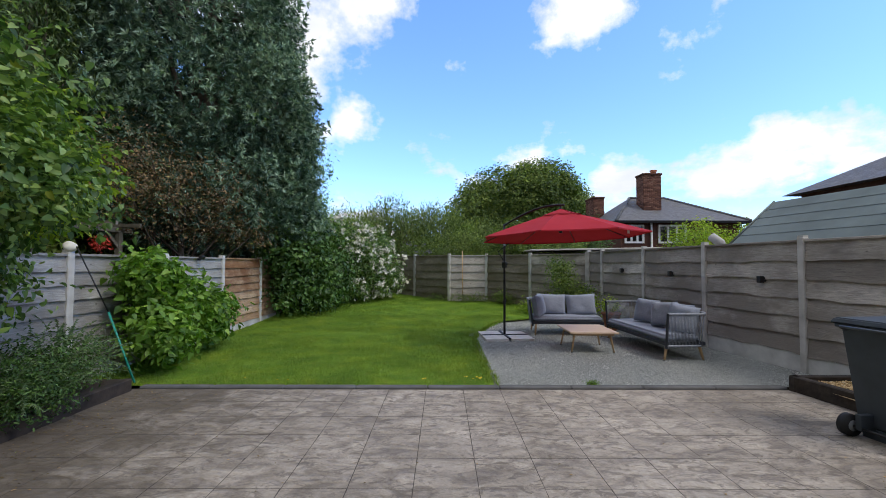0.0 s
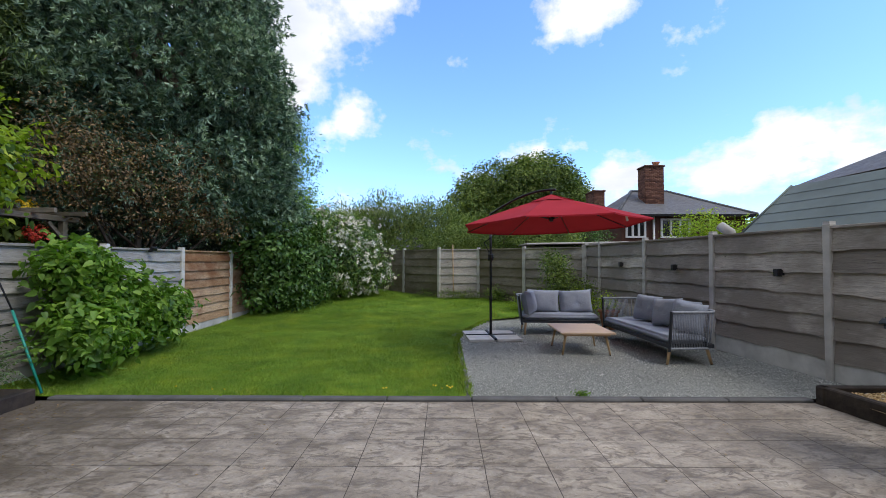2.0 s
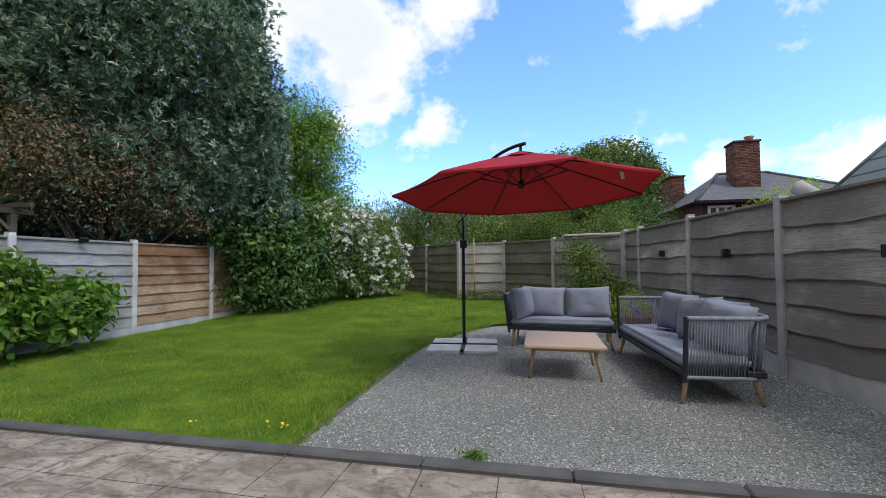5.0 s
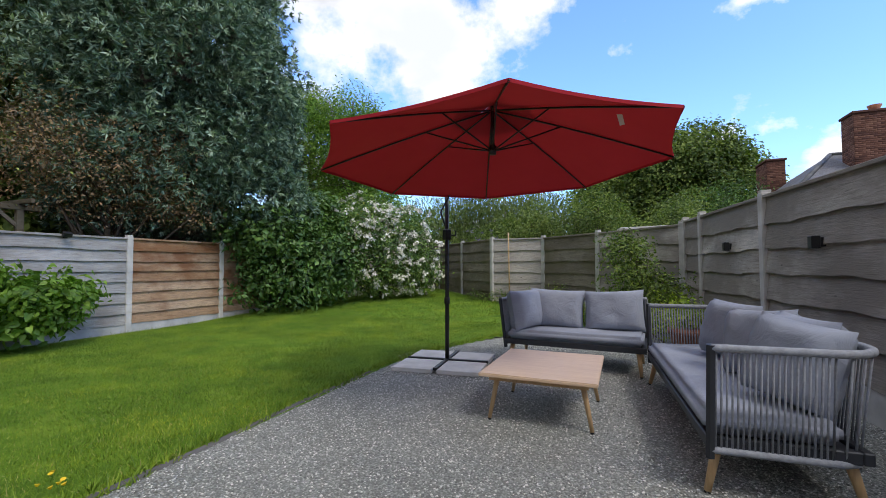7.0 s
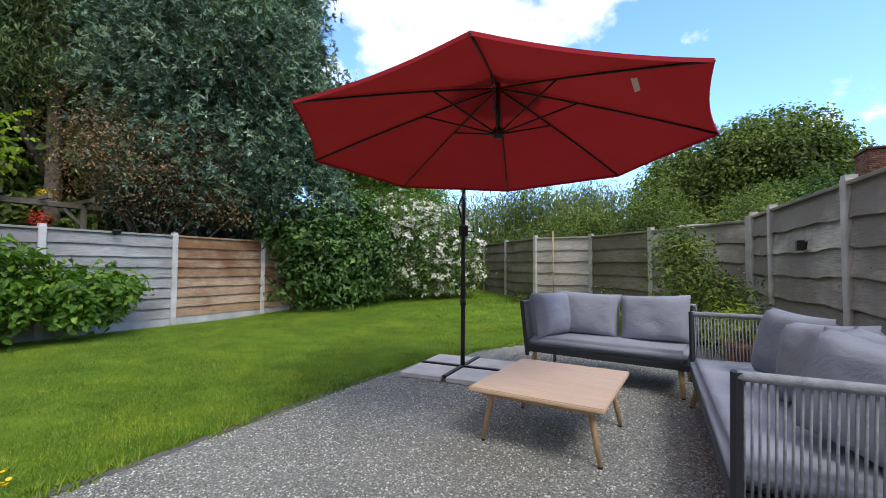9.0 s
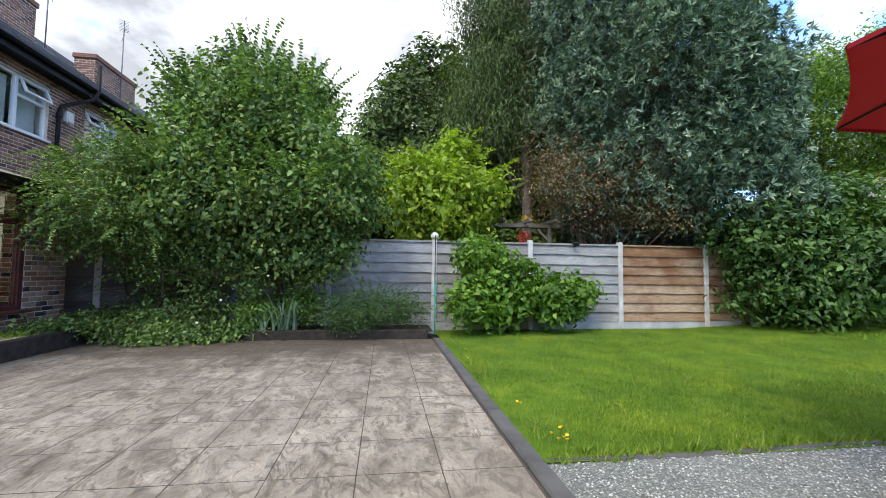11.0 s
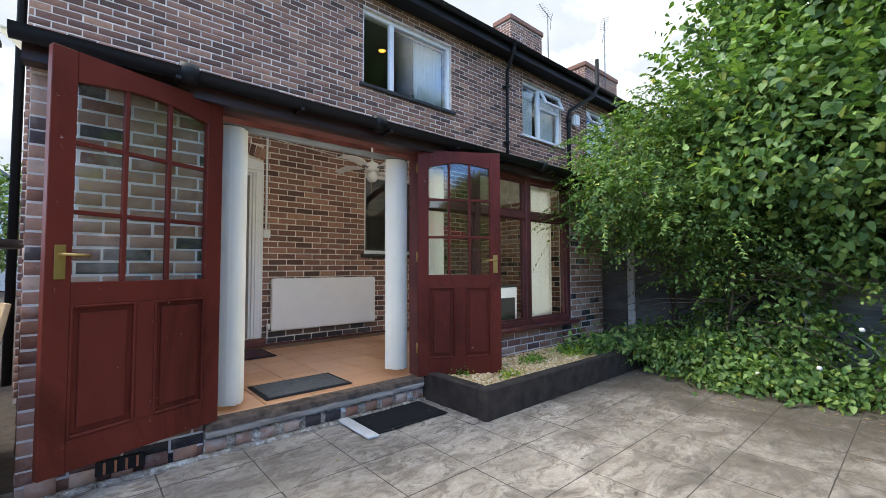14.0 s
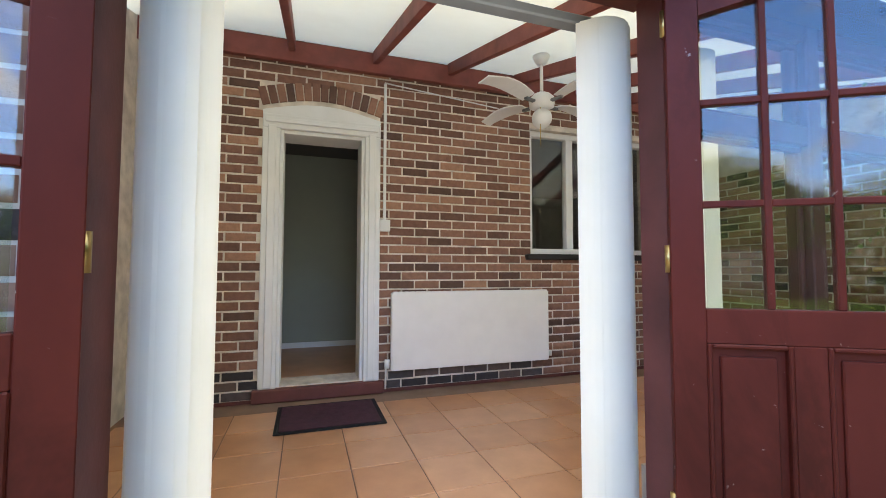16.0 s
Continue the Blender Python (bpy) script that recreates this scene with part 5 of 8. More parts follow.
tagged(sheet("right_bed_soil", [(4.6, -1.0), (6.4, -1.0), (5.5, 5.5), (4.6, 5.5)], M["gold_bed"], 0.12), "golden gravel in the bed by the fence", "gravel", kind="structure")
tagged(part("gold_gravel", stones("gold_gravel", 5000, lambda x, y: x < fence_right_x(y) - 0.06 and x > 4.72, (4.7, 5.6, 3.4, 5.48), 0.13, 0.02, M["gold_stone"], 12)), "loose golden gravel by the fence", "gravel", kind="stuff")

# ---- own house ----
Y = -2.72
FLOOR = 0.20
holes = [(-0.33, 0.33, 0.31, 2.32), (-3.42, -1.90, 1.36, 2.57), (-3.64, -1.86, 3.90, 5.07), (-7.05, -5.63, 3.92, 5.08), (-9.45, -8.16, 3.92, 5.08), (-13.6, -12.0, 3.92, 5.08)]
wall("wall_house", "y", Y, 0.26, -18, 1.66, -0.05, 5.40, holes, M["mortar"], "brown brick rear wall of the terraced house")
wall("wall_gable", "x", 1.66, 0.26, -10.5, Y - 0.26, -0.05, 5.40, [], M["mortar"], "brown brick end wall of the house")
porch_holes = [(-1.06, 0.637, -0.1, 2.25), (-3.50, -1.06, 0.50, 2.25)]
wall("wall_porch", "y", -0.32, 0.16, -4.30, 1.46, -0.05, 2.21, porch_holes, M["mortar_pale"], "pale-jointed reclaimed brick front of the porch")
wall("wall_porch_side", "x", 1.46, 0.16, Y, -0.48, -0.05, 2.21, [], M["mortar_pale"], "reclaimed brick side of the porch")
wall("wall_porch_end", "x", -4.14, 0.16, Y, -0.48, -0.05, 2.21, [], M["mortar_pale"], "reclaimed brick end of the porch")
tagged(boxes("wall_party", [((-18, -10.5, 0), (1.4, -10.3, 5.4)), ((-18, -6.2, 0.1), (1.4, -6.1, 5.4)), ((-4.8, -6.1, 0.1), (-4.7, -2.98, 5.4)), ((-1.6, -6.1, 0.1), (-1.55, -2.98, 2.55)), ((0.62, -6.1, 0.1), (0.68, -2.98, 2.55)), ((-9.8, -6.1, 0.1), (-9.7, -2.98, 5.4))], M["plaster"]), "plain grey-green plaster walls inside", "wall", kind="structure")
tagged(boxes("ceiling_rooms", [((-18, -6.1, 2.56), (1.4, -2.98, 2.72)), ((-18, -10.3, 5.30), (1.4, -2.98, 5.38))], M["room_dark"]), "plain ceilings of the rooms", "ceiling", kind="structure")

# reclaimed bricks of the porch
low = [r for r in brick_rows(-4.30, 1.46, 0.0, 2.21, porch_holes)]
tagged(part("porch_bricks", brick_mesh("porch_bricks", low, "y", -0.32, 1, M["brick_pale"], 3)), "mottled pink, red and blue-black reclaimed bricks", "brick", kind="stuff")
tagged(part("porch_bricks", brick_mesh("porch_bricks", brick_rows(-2.70, -0.34, 0.0, 2.21, []), "x", 1.46, 1, M["brick_pale"], 4)), "mottled reclaimed bricks on the porch side", "brick", kind="stuff")
tagged(part("porch_bricks", brick_mesh("porch_bricks", brick_rows(-2.70, -0.5, 0.2, 2.21, []), "x", -4.14, 1, M["brick_pale"], 5)), "mottled reclaimed bricks inside the porch end", "brick", kind="stuff")
tagged(part("gable_bricks", brick_mesh("gable_bricks", brick_rows(-6.0, -2.74, 0.0, 5.4, []), "x", 1.66, 1, M["brick"], 6)), "brown bricks of the end wall", "brick", kind="stuff")
arch_hole = (-0.46, 0.46, 0.2, 2.70)
NEAR = (-2.05, 0.95, 0.2, 2.86)
full = brick_rows(-13.5, 1.66, 0.0, 5.40, holes + [arch_hole])
near_rows = [r for r in full if NEAR[0] <= r[0] and r[1] <= NEAR[1] and r[2] >= NEAR[2] and r[3] <= NEAR[3]][:300]
chosen = set(near_rows)
tagged(part("house_bricks", brick_mesh("house_bricks", [r for r in full if r not in chosen], "y", Y, 1, M["brick"], 7)), "dark brown and purple bricks of the rear wall", "brick", kind="stuff")

# roof
tagged(boxes("soffit", [((-18, Y, 5.30), (1.90, Y + 0.30, 5.36))], M["gutter"]), "black boarded soffit under the eaves", "soffit", kind="structure")
tagged(boxes("fascia_board", [((-18, Y + 0.28, 5.28), (1.90, Y + 0.31, 5.46))], M["gutter"]), "black fascia board", "trim", kind="structure")
th = hold("roof", label="grey slate roof in overlapping courses", category="roof", kind="structure")
V, F = [], []
r = np.random.default_rng(5)
slope = radians(36)
for k in range(26):
    u0 = k * 0.22
    x = -18.0 + (0.15 if k % 2 else 0)
    while x < 1.95:
        o = len(V)
        lift = 0.012 + r.uniform(0, 0.006)
        for (uu, l) in ((u0, lift + 0.012), (u0 + 0.25, 0.0)):
            for xx in (x + 0.003, x + 0.297):
                V.append((xx, Y + 0.36 - uu * math.cos(slope) - l * 0.0, 5.46 + uu * math.sin(slope) + l))
        V += [tuple(np.array(V[o]) - (0, 0, 0.014)), tuple(np.array(V[o + 1]) - (0, 0, 0.014))]
        F += [(o, o + 1, o + 3, o + 2), (o + 4, o + 5, o + 1, o)]
        x += 0.30
part("slates", mesh_of("slates", V, F, M["slate"]), th)
part("roof_deck", mesh_of("roof_deck", [(-18, Y + 0.30, 5.44), (1.9, Y + 0.30, 5.44), (1.9, -7.4, 8.9), (-18, -7.4, 8.9), (1.9, -12, 5.44), (-18, -12, 5.44)], [(0, 1, 2, 3), (3, 2, 4, 5)], M["slate"]), th)
g = hold("gutter", label="black half-round eaves gutter", category="gutter", kind="structure")


def half_gutter(name, x0, x1, y, z, r, parent):
    V, F = [], []
    n = 8
    for x in (x0, x1):
        for rr in (r, r - 0.006):
            for k in range(n + 1):
                a = math.pi + math.pi * k / n
                V.append((x, y + rr * math.cos(a), z + rr * math.sin(a)))
    s = n + 1
    for k in range(n):
        F += [(k, k + 1, 2 * s + k + 1, 2 * s + k), (s + k, 3 * s + k, 3 * s + k + 1, s + k + 1), (k, s + k, s + k + 1, k + 1), (2 * s + k, 2 * s + k + 1, 3 * s + k + 1, 3 * s + k)]
    for k in (0, n):
        F.append((k, 2 * s + k, 3 * s + k, s + k))
    return part(name, mesh_of(name, V, F, M["gutter"], True), parent)


half_gutter("trough", -18, 1.92, Y + 0.37, 5.47, 0.06, g)
for x in np.arange(-17.5, 1.9, 0.9):
    box("bracket", (x, Y + 0.30, 5.40), (x + 0.02, Y + 0.44, 5.42), M["gutter"], g, 0)
g = hold("gutter", label="black gutter along the porch eaves", category="gutter", kind="structure")
half_gutter("trough", -4.45, 1.53, -0.13, 2.305, 0.060, g)
for x in np.arange(-4.2, 1.6, 0.72):
    box("bracket", (x, -0.24, 2.225), (x + 0.025, -0.06, 2.245), M["gutter"], g, 0)
for x in (-2.7, -0.55, 0.75):
    tube("union", [(x, -0.13, 2.29), (x + 0.09, -0.13, 2.29)], 0.066, M["gutter"], g, 12)
tagged(boxes("fascia_board", [((-4.40, -0.30, 2.185), (1.49, -0.20, 2.285)), ((-4.40, -0.34, 2.21), (1.49, -0.302, 2.28))], M["fascia"]), "dark red-brown fascia of the porch", "trim", kind="structure")
d = hold("downpipe", label="black downpipe with an offset at the eaves", category="pipe")
tube("pipe", [(-4.95, Y + 0.37, 5.42), (-4.95, Y + 0.33, 5.28), (-5.04, Y + 0.10, 5.02), (-5.04, Y + 0.09, 4.0), (-5.04, Y + 0.09, 2.9)], 0.034, M["gutter"], d, 10)
for z in (4.7, 3.6):
    box("clip", (-5.09, Y + 0.01, z), (-4.99, Y + 0.13, z + 0.03), M["gutter"], d, 0.003)
d = hold("downpipe", label="black soil pipe rising past the eaves with a swan-neck", category="pipe")
tube("pipe", [(-7.95, Y + 0.42, 6.1), (-7.95, Y + 0.42, 5.45), (-7.85, Y + 0.36, 5.2), (-7.25, Y + 0.10, 4.78), (-7.22, Y + 0.09, 4.6), (-7.22, Y + 0.09, 2.3)], 0.045, M["gutter"], d, 10)
tube("collar", [(-7.22, Y + 0.09, 4.5), (-7.22, Y + 0.09, 4.62)], 0.056, M["gutter"], d, 10)
d = hold("downpipe", label="black downpipe at the corner of the house", category="pipe")
tube("pipe", [(1.80, Y + 0.30, 5.40), (1.74, Y + 0.05, 5.1), (1.715, Y - 0.12, 4.8), (1.715, Y - 0.12, 0.1)], 0.036, M["gutter"], d, 10)
bx = hold("alarm_box", pose(-7.55, Y + 0.01, 4.62), label="white rounded vent box on the brick wall", category="box")
box("cover", (-0.11, 0, -0.14), (0.11, 0.12, 0.14), M["white"], bx, 0.03, seg=3)
bx = hold("alarm_box", pose(1.06, Y + 0.01, 4.15), label="round blue and white alarm box on the brick wall", category="box")
part("base", mesh_of("base", *tube_data([(0, 0, 0), (0, 0.035, 0), (0, 0.05, 0)], [0.19, 0.19, 0.165], 28), M["blue_plastic"], True), bx, "blue plastic backing")
part("cover", mesh_of("cover", *tube_data([(0, 0.045, 0.015), (0, 0.075, 0.015), (0, 0.09, 0.015)], [0.155, 0.145, 0.09], 28), M["white"], True), bx)


def window(name, x0, x1, z0, z1, splits, tops, label, sill, sash=None, y=Y):
    """A white plastic window set in its brick opening; splits: mullion places."""
    th = hold(name, label=label, category="window", kind="structure")
    f, yb, yf = 0.055, y - 0.13, y - 0.055
    boxes("window_frame", [((x0, yb, z0), (x1, yf, z0 + f)), ((x0, yb, z1 - f), (x1, yf, z1)), ((x0, yb, z0 + f), (x0 + f, yf, z1 - f)), ((x1 - f, yb, z0 + f), (x1, yf, z1 - f))] + [((s - 0.04, yb, z0 + f), (s + 0.04, yf, z1 - f)) for s in splits], M["upvc"], th, 0.006)
    edges = [x0 + f] + [v for s in splits for v in (s - 0.04, s + 0.04)] + [x1 - f]
    for a, b in zip(edges[::2], edges[1::2]):
        p = box("pane", (a, yb + 0.03, z0 + f), (b, yb + 0.036, z1 - f), M["glass"], th, 0)
        p.visible_shadow = False
    for a, b, zz in tops:
        boxes("transom", [((a, yb, zz - 0.03), (b, yf, zz + 0.03))], M["upvc"], th, 0.005)
    if sash:
        a, b, zz, ang = sash
        s = hold("open_sash", pose((a + b) / 2, yf + 0.02, z1 - f, ang, 0, 0))
        s.parent = th
        w, h = (b - a) / 2, z1 - f - zz
        boxes("sash_frame", [((-w, -0.02, -h), (w, 0.03, -h + 0.05)), ((-w, -0.02, -0.05), (w, 0.03, 0)), ((-w, -0.02, -h + 0.05), (-w + 0.05, 0.03, -0.05)), ((w - 0.05, -0.02, -h + 0.05), (w, 0.03, -0.05))], M["upvc"], s, 0.005)
        p = box("pane", (-w + 0.05, 0, -h + 0.05), (w - 0.05, 0.006, -0.05), M["glass"], s, 0)
        p.visible_shadow = False
    box("window_sill", (x0 - 0.06, y - 0.10, z0 - 0.055), (x1 + 0.06, y + 0.055, z0), M[sill], th, 0.008)
    return th


window("window_1", -3.64, -1.86, 3.90, 5.07, [-2.42], [], "white two-light bedroom window with a black sill", "sill_black")
window("window_2", -7.05, -5.63, 3.92, 5.08, [-6.28], [(-7.0, -6.32, 4.66)], "white window with a small top light open", "upvc", (-7.0, -6.30, 4.68, 24))
window("window_3", -9.45, -8.16, 3.92, 5.08, [-8.85], [(-8.8, -8.2, 4.66)], "white window with its top light open", "upvc", (-8.82, -8.2, 4.70, 26))
window("window_4", -13.6, -12.0, 3.92, 5.08, [-12.8], [], "white bedroom window of the next house", "upvc")
window("window_5", -3.42, -1.90, 1.36, 2.57, [-2.38], [], "white window between porch and kitchen with a black sill", "sill_black")
for x0, x1, z0, z1 in ((-3.60, -2.98, 3.95, 5.02),):
    V, F = [], []
    n = 30
    for i in range(n + 1):
        x = x0 + (x1 - x0) * i / n
        yy = Y - 0.24 + 0.028 * math.sin(i * 1.9)
        V += [(x, yy, z0), (x, yy, z1)]
    F = [(2 * i, 2 * i + 2, 2 * i + 3, 2 * i + 1) for i in range(n)]
    me = mesh_of("curtain", V, F, M["curtain"], True)
    ob = tagged(part("curtain", me), "pale blue-grey curtain hanging in the bedroom window", "curtain")
    ob.modifiers.new("thick", "SOLIDIFY").thickness = 0.006
for x0, x1 in ((-6.98, -6.34), (-6.24, -5.70)):
    tagged(box("roller_blind", (x0, Y - 0.22, 3.97), (x1, Y - 0.215, 5.0), M["curtain"], None, 0), "pale blind drawn behind the window", "blind")
lamp = hold("ceiling_lamp", label="orange glass pendant lamp, lit, in the bedroom", category="lamp")
bm = bmesh.new(); bmesh.ops.create_uvsphere(bm, u_segments=16, v_segments=10, radius=0.16)
for v in bm.verts:
    v.co.z *= 0.7
part("shade", finish(bm, "shade", M["lampshade"], True), lamp, "", pose(-3.02, -4.0, 5.40))
tube("cord", [(-3.02, -4.0, 5.50), (-3.02, -4.0, 5.62)], 0.006, M["white"], lamp)

# chimneys and aerials


def chimney(x0, x1, y0, y1, z0, z1, label, seed):
    th = hold("chimney", label=label, category="chimney")
    box("stack", (x0, y0, z0), (x1, y1, z1 - 0.2), M["mortar"], th, 0)
    part("bricks", brick_mesh("bricks", brick_rows(x0, x1, z0, z1 - 0.2, []), "y", y1, 1, M["brick"], seed), th)
    part("bricks", brick_mesh("bricks", brick_rows(y0, y1, z0, z1 - 0.2, []), "x", x1, 1, M["brick"], seed + 1), th)
    box("crown", (x0 - 0.05, y0 - 0.05, z1 - 0.2), (x1 + 0.05, y1 + 0.05, z1 - 0.05), M["brick"], th, 0.02)
    for f in (0.3, 0.7):
        tube("flue", [(x0 + (x1 - x0) * f, (y0 + y1) / 2, z1 - 0.06), (x0 + (x1 - x0) * f, (y0 + y1) / 2, z1 + 0.04)], 0.11, M["pot"], th, 12)
    return th


def aerial(x, y, z, h, yaw, label):
    th = hold("tv_aerial", pose(x, y, z, 0, 0, yaw), label=label, category="aerial")
    tube("mast", [(0, 0, 0), (0, 0, h)], 0.018, M["plastic_grey"], th)
    tube("boom", [(-0.35, 0, h - 0.05), (0.75, 0, h - 0.08)], 0.010, M["plastic_grey"], th)
    for k in range(8):
        tube("element", [(-0.1 + k * 0.11, -0.13, h - 0.06), (-0.1 + k * 0.11, 0.13, h - 0.06)], 0.005, M["plastic_grey"], th, 5)
    for s in (-1, 1):
        tube("reflector", [(-0.3, 0, h - 0.05), (-0.38, s * 0.05, h - 0.05 + s * 0.28)], 0.008, M["plastic_grey"], th, 5)
    return th


chimney(-9.2, -7.75, -5.35, -4.75, 5.5, 8.35, "tall weathered brick chimney stack on the terrace roof", 21)
chimney(-13.0, -10.9, -4.9, -4.3, 5.5, 7.85, "second brick chimney stack along the terrace", 31)
aerial(-9.9, -5.0, 7.4, 1.9, 15, "grey television aerial on a mast by the chimney")
aerial(-12.1, -4.25, 6.6, 2.75, 30, "grey television aerial on a tall mast")

# porch roof
def porch_z(y):
    return 2.25 + (-0.20 - y) * 0.300


th = hold("porch_roof", label="cream polycarbonate lean-to roof on red-brown rafters", category="roof", kind="structure")
for k in range(9):
    x0 = -4.40 + k * 0.665
    V = [(x0 + 0.004, -0.17, porch_z(-0.17) + 0.052), (x0 + 0.661, -0.17, porch_z(-0.17) + 0.052), (x0 + 0.661, Y + 0.01, porch_z(Y) + 0.052), (x0 + 0.004, Y + 0.01, porch_z(Y) + 0.052)]
    V += [(a, b, c + 0.016) for a, b, c in V]
    part("roof_sheet", mesh_of("roof_sheet", V, [(3, 2, 1, 0), (4, 5, 6, 7), (0, 1, 5, 4), (1, 2, 6, 5), (2, 3, 7, 6), (3, 0, 4, 7)], M["polycarb"]), th)
for k in range(10):
    x = -4.40 + k * 0.665
    if -4.2 < x < 1.4:
        ang = math.degrees(math.atan(0.300))
        box("rafter", (-0.024, 0, -0.055), (0.024, 2.55, 0.05), M["rafter"], th, 0.004, m=pose(x, Y + 0.03, porch_z(Y), -ang, 0, 0))
box("wall_plate", (-4.14, Y + 0.012, 2.86), (1.30, Y + 0.06, 3.03), M["rafter"], th, 0.004)
box("eaves_beam", (-4.14, -0.46, 2.212), (1.30, -0.34, 2.245), M["rafter"], th, 0.004)
tagged(box("flashing", (-4.4, Y + 0.010, 3.085), (1.6, Y + 0.03, 3.20), M["gutter"], None, 0.004), "dark lead flashing above the porch roof", "trim", kind="structure")

for x0 in (1.30, -4.30):
    V = [(x0, Y, 2.212), (x0, -0.32, 2.212), (x0, -0.32, porch_z(-0.32) + 0.04), (x0, Y, porch_z(Y) + 0.04)]
    V += [(x + 0.16, y, z) for x, y, z in V]
    tagged(part("wall_porch_gable", mesh_of("wall_porch_gable", V, [(0, 1, 2, 3), (7, 6, 5, 4), (0, 4, 5, 1), (1, 5, 6, 2), (2, 6, 7, 3), (3, 7, 4, 0)], M["mortar_pale"])), "rendered triangle closing the porch roof's end", "wall", kind="structure")

# porch floor
tagged(boxes("floor_porch", [((-4.14, Y, 0.05), (1.30, -0.36, FLOOR - 0.006))], M["grout"]), "screed and grout of the porch floor", "floor", kind="structure")
floor_p = bpy.data.objects["floor_porch"]
tagged(boxes("floor_hall", [((-4.7, -6.1, 0.05), (1.3, Y - 0.26, 0.30)), ((-0.34, Y - 0.26, 0.05), (0.34, Y, 0.30))], M["terracotta"]), "terracotta hall floor", "floor", kind="structure")
tagged(boxes("floor_upper", [((-18, -6.1, 2.74), (1.3, Y - 0.26, 2.80))], M["room_dark"]), "bedroom floors", "floor", kind="structure")

# threshold
st = hold("door_step", label="worn brick doorstep with flaking white paint and a timber sill", category="step", kind="structure")


def worn_beam(name, lo, hi, mat, parent, amp, seed, label=""):
    """A long piece with ragged, chipped edges."""
    n = 40
    V, F = [], []
    for i in range(n + 1):
        x = lo[0] + (hi[0] - lo[0]) * i / n
        for k, (y, z) in enumerate(((lo[1], lo[2]), (hi[1], lo[2]), (hi[1], hi[2] - 0.3 * (hi[2] - lo[2])), (hi[1] - 0.25 * (hi[1] - lo[1]), hi[2]), (lo[1], hi[2]))):
            w = noise.noise((x * 9, k * 3.7, seed)) + 0.6 * noise.noise((x * 31, k * 5.1, seed))
            live = amp if k in (1, 2, 3) else 0
            V.append((x, y + live * w, z + live * 0.5 * noise.noise((x * 14, k * 2.2, seed + 5)) * (k != 1)))
    for i in range(n):
        a_, b_ = i * 5, i * 5 + 5
        F += [(a_ + k, a_ + (k + 1) % 5, b_ + (k + 1) % 5, b_ + k) for k in range(5)]
    F += [(4, 3, 2, 1, 0), tuple(n * 5 + k for k in range(5))]
    return part(name, mesh_of(name, V, F, M[mat]), parent, label)


worn_beam("sill_timber", (-1.06, -0.36, 0.155), (0.64, -0.255, 0.205), "old_sill", st, 0.012, 1.5, "rotten dark timber sill")
worn_beam("sill_timber", (-1.06, -0.34, 0.118), (0.64, -0.245, 0.155), "board_grey", st, 0.014, 2.5, "split grey timber under the sill")
step_rows = [(a_ + rng.uniform(0, 0.02), b_ - rng.uniform(0, 0.03), c_, d_) for a_, b_, c_, d_ in brick_rows(-1.06, 1.46, 0.022, 0.116, [], 0.135, 0.094, 0.022)]
part("bricks", brick_mesh("bricks", step_rows, "y", -0.275, 1, M["brick_low"], 41, 0.016), st)
worn_beam("core", (-1.06, -0.36, -0.02), (0.64, -0.272, 0.118), "old_render", st, 0.008, 3.5, "flaking white and brown render")
worn_beam("fillet", (-1.06, -0.272, -0.02), (1.50, -0.235, 0.022), "old_render", st, 0.01, 4.5)
for x0, x1, y0, y1, z, mat, lab, nm in ((-0.99, -0.34, -0.25, 0.14, 0.0, "mat_black", "black rubber-backed outdoor mat speckled with debris", "doormat"), (-0.48, 0.21, -0.92, -0.47, FLOOR, "mat_grey", "grey ribbed doormat with a black border inside", "doormat"), (-0.40, 0.30, -2.52, -1.98, FLOOR, "mat_purple", "dark plum doormat before the inner door", "doormat")):
    th = hold(nm, label=lab, category="mat")
    box("border", (x0, y0, z + 0.003), (x1, y1, z + 0.011), M["mat_black"], th, 0.003)
    box("surface", (x0 + 0.03, y0 + 0.03, z + 0.0115), (x1 - 0.03, y1 - 0.03, z + 0.016), M[mat], th, 0.003)
tagged(box("paving_scrap", (-0.33, -0.27, 0.004), (-0.24, 0.18, 0.022), M["slab"], None, 0.006), "strip of pale concrete beside the outdoor mat", "slab")


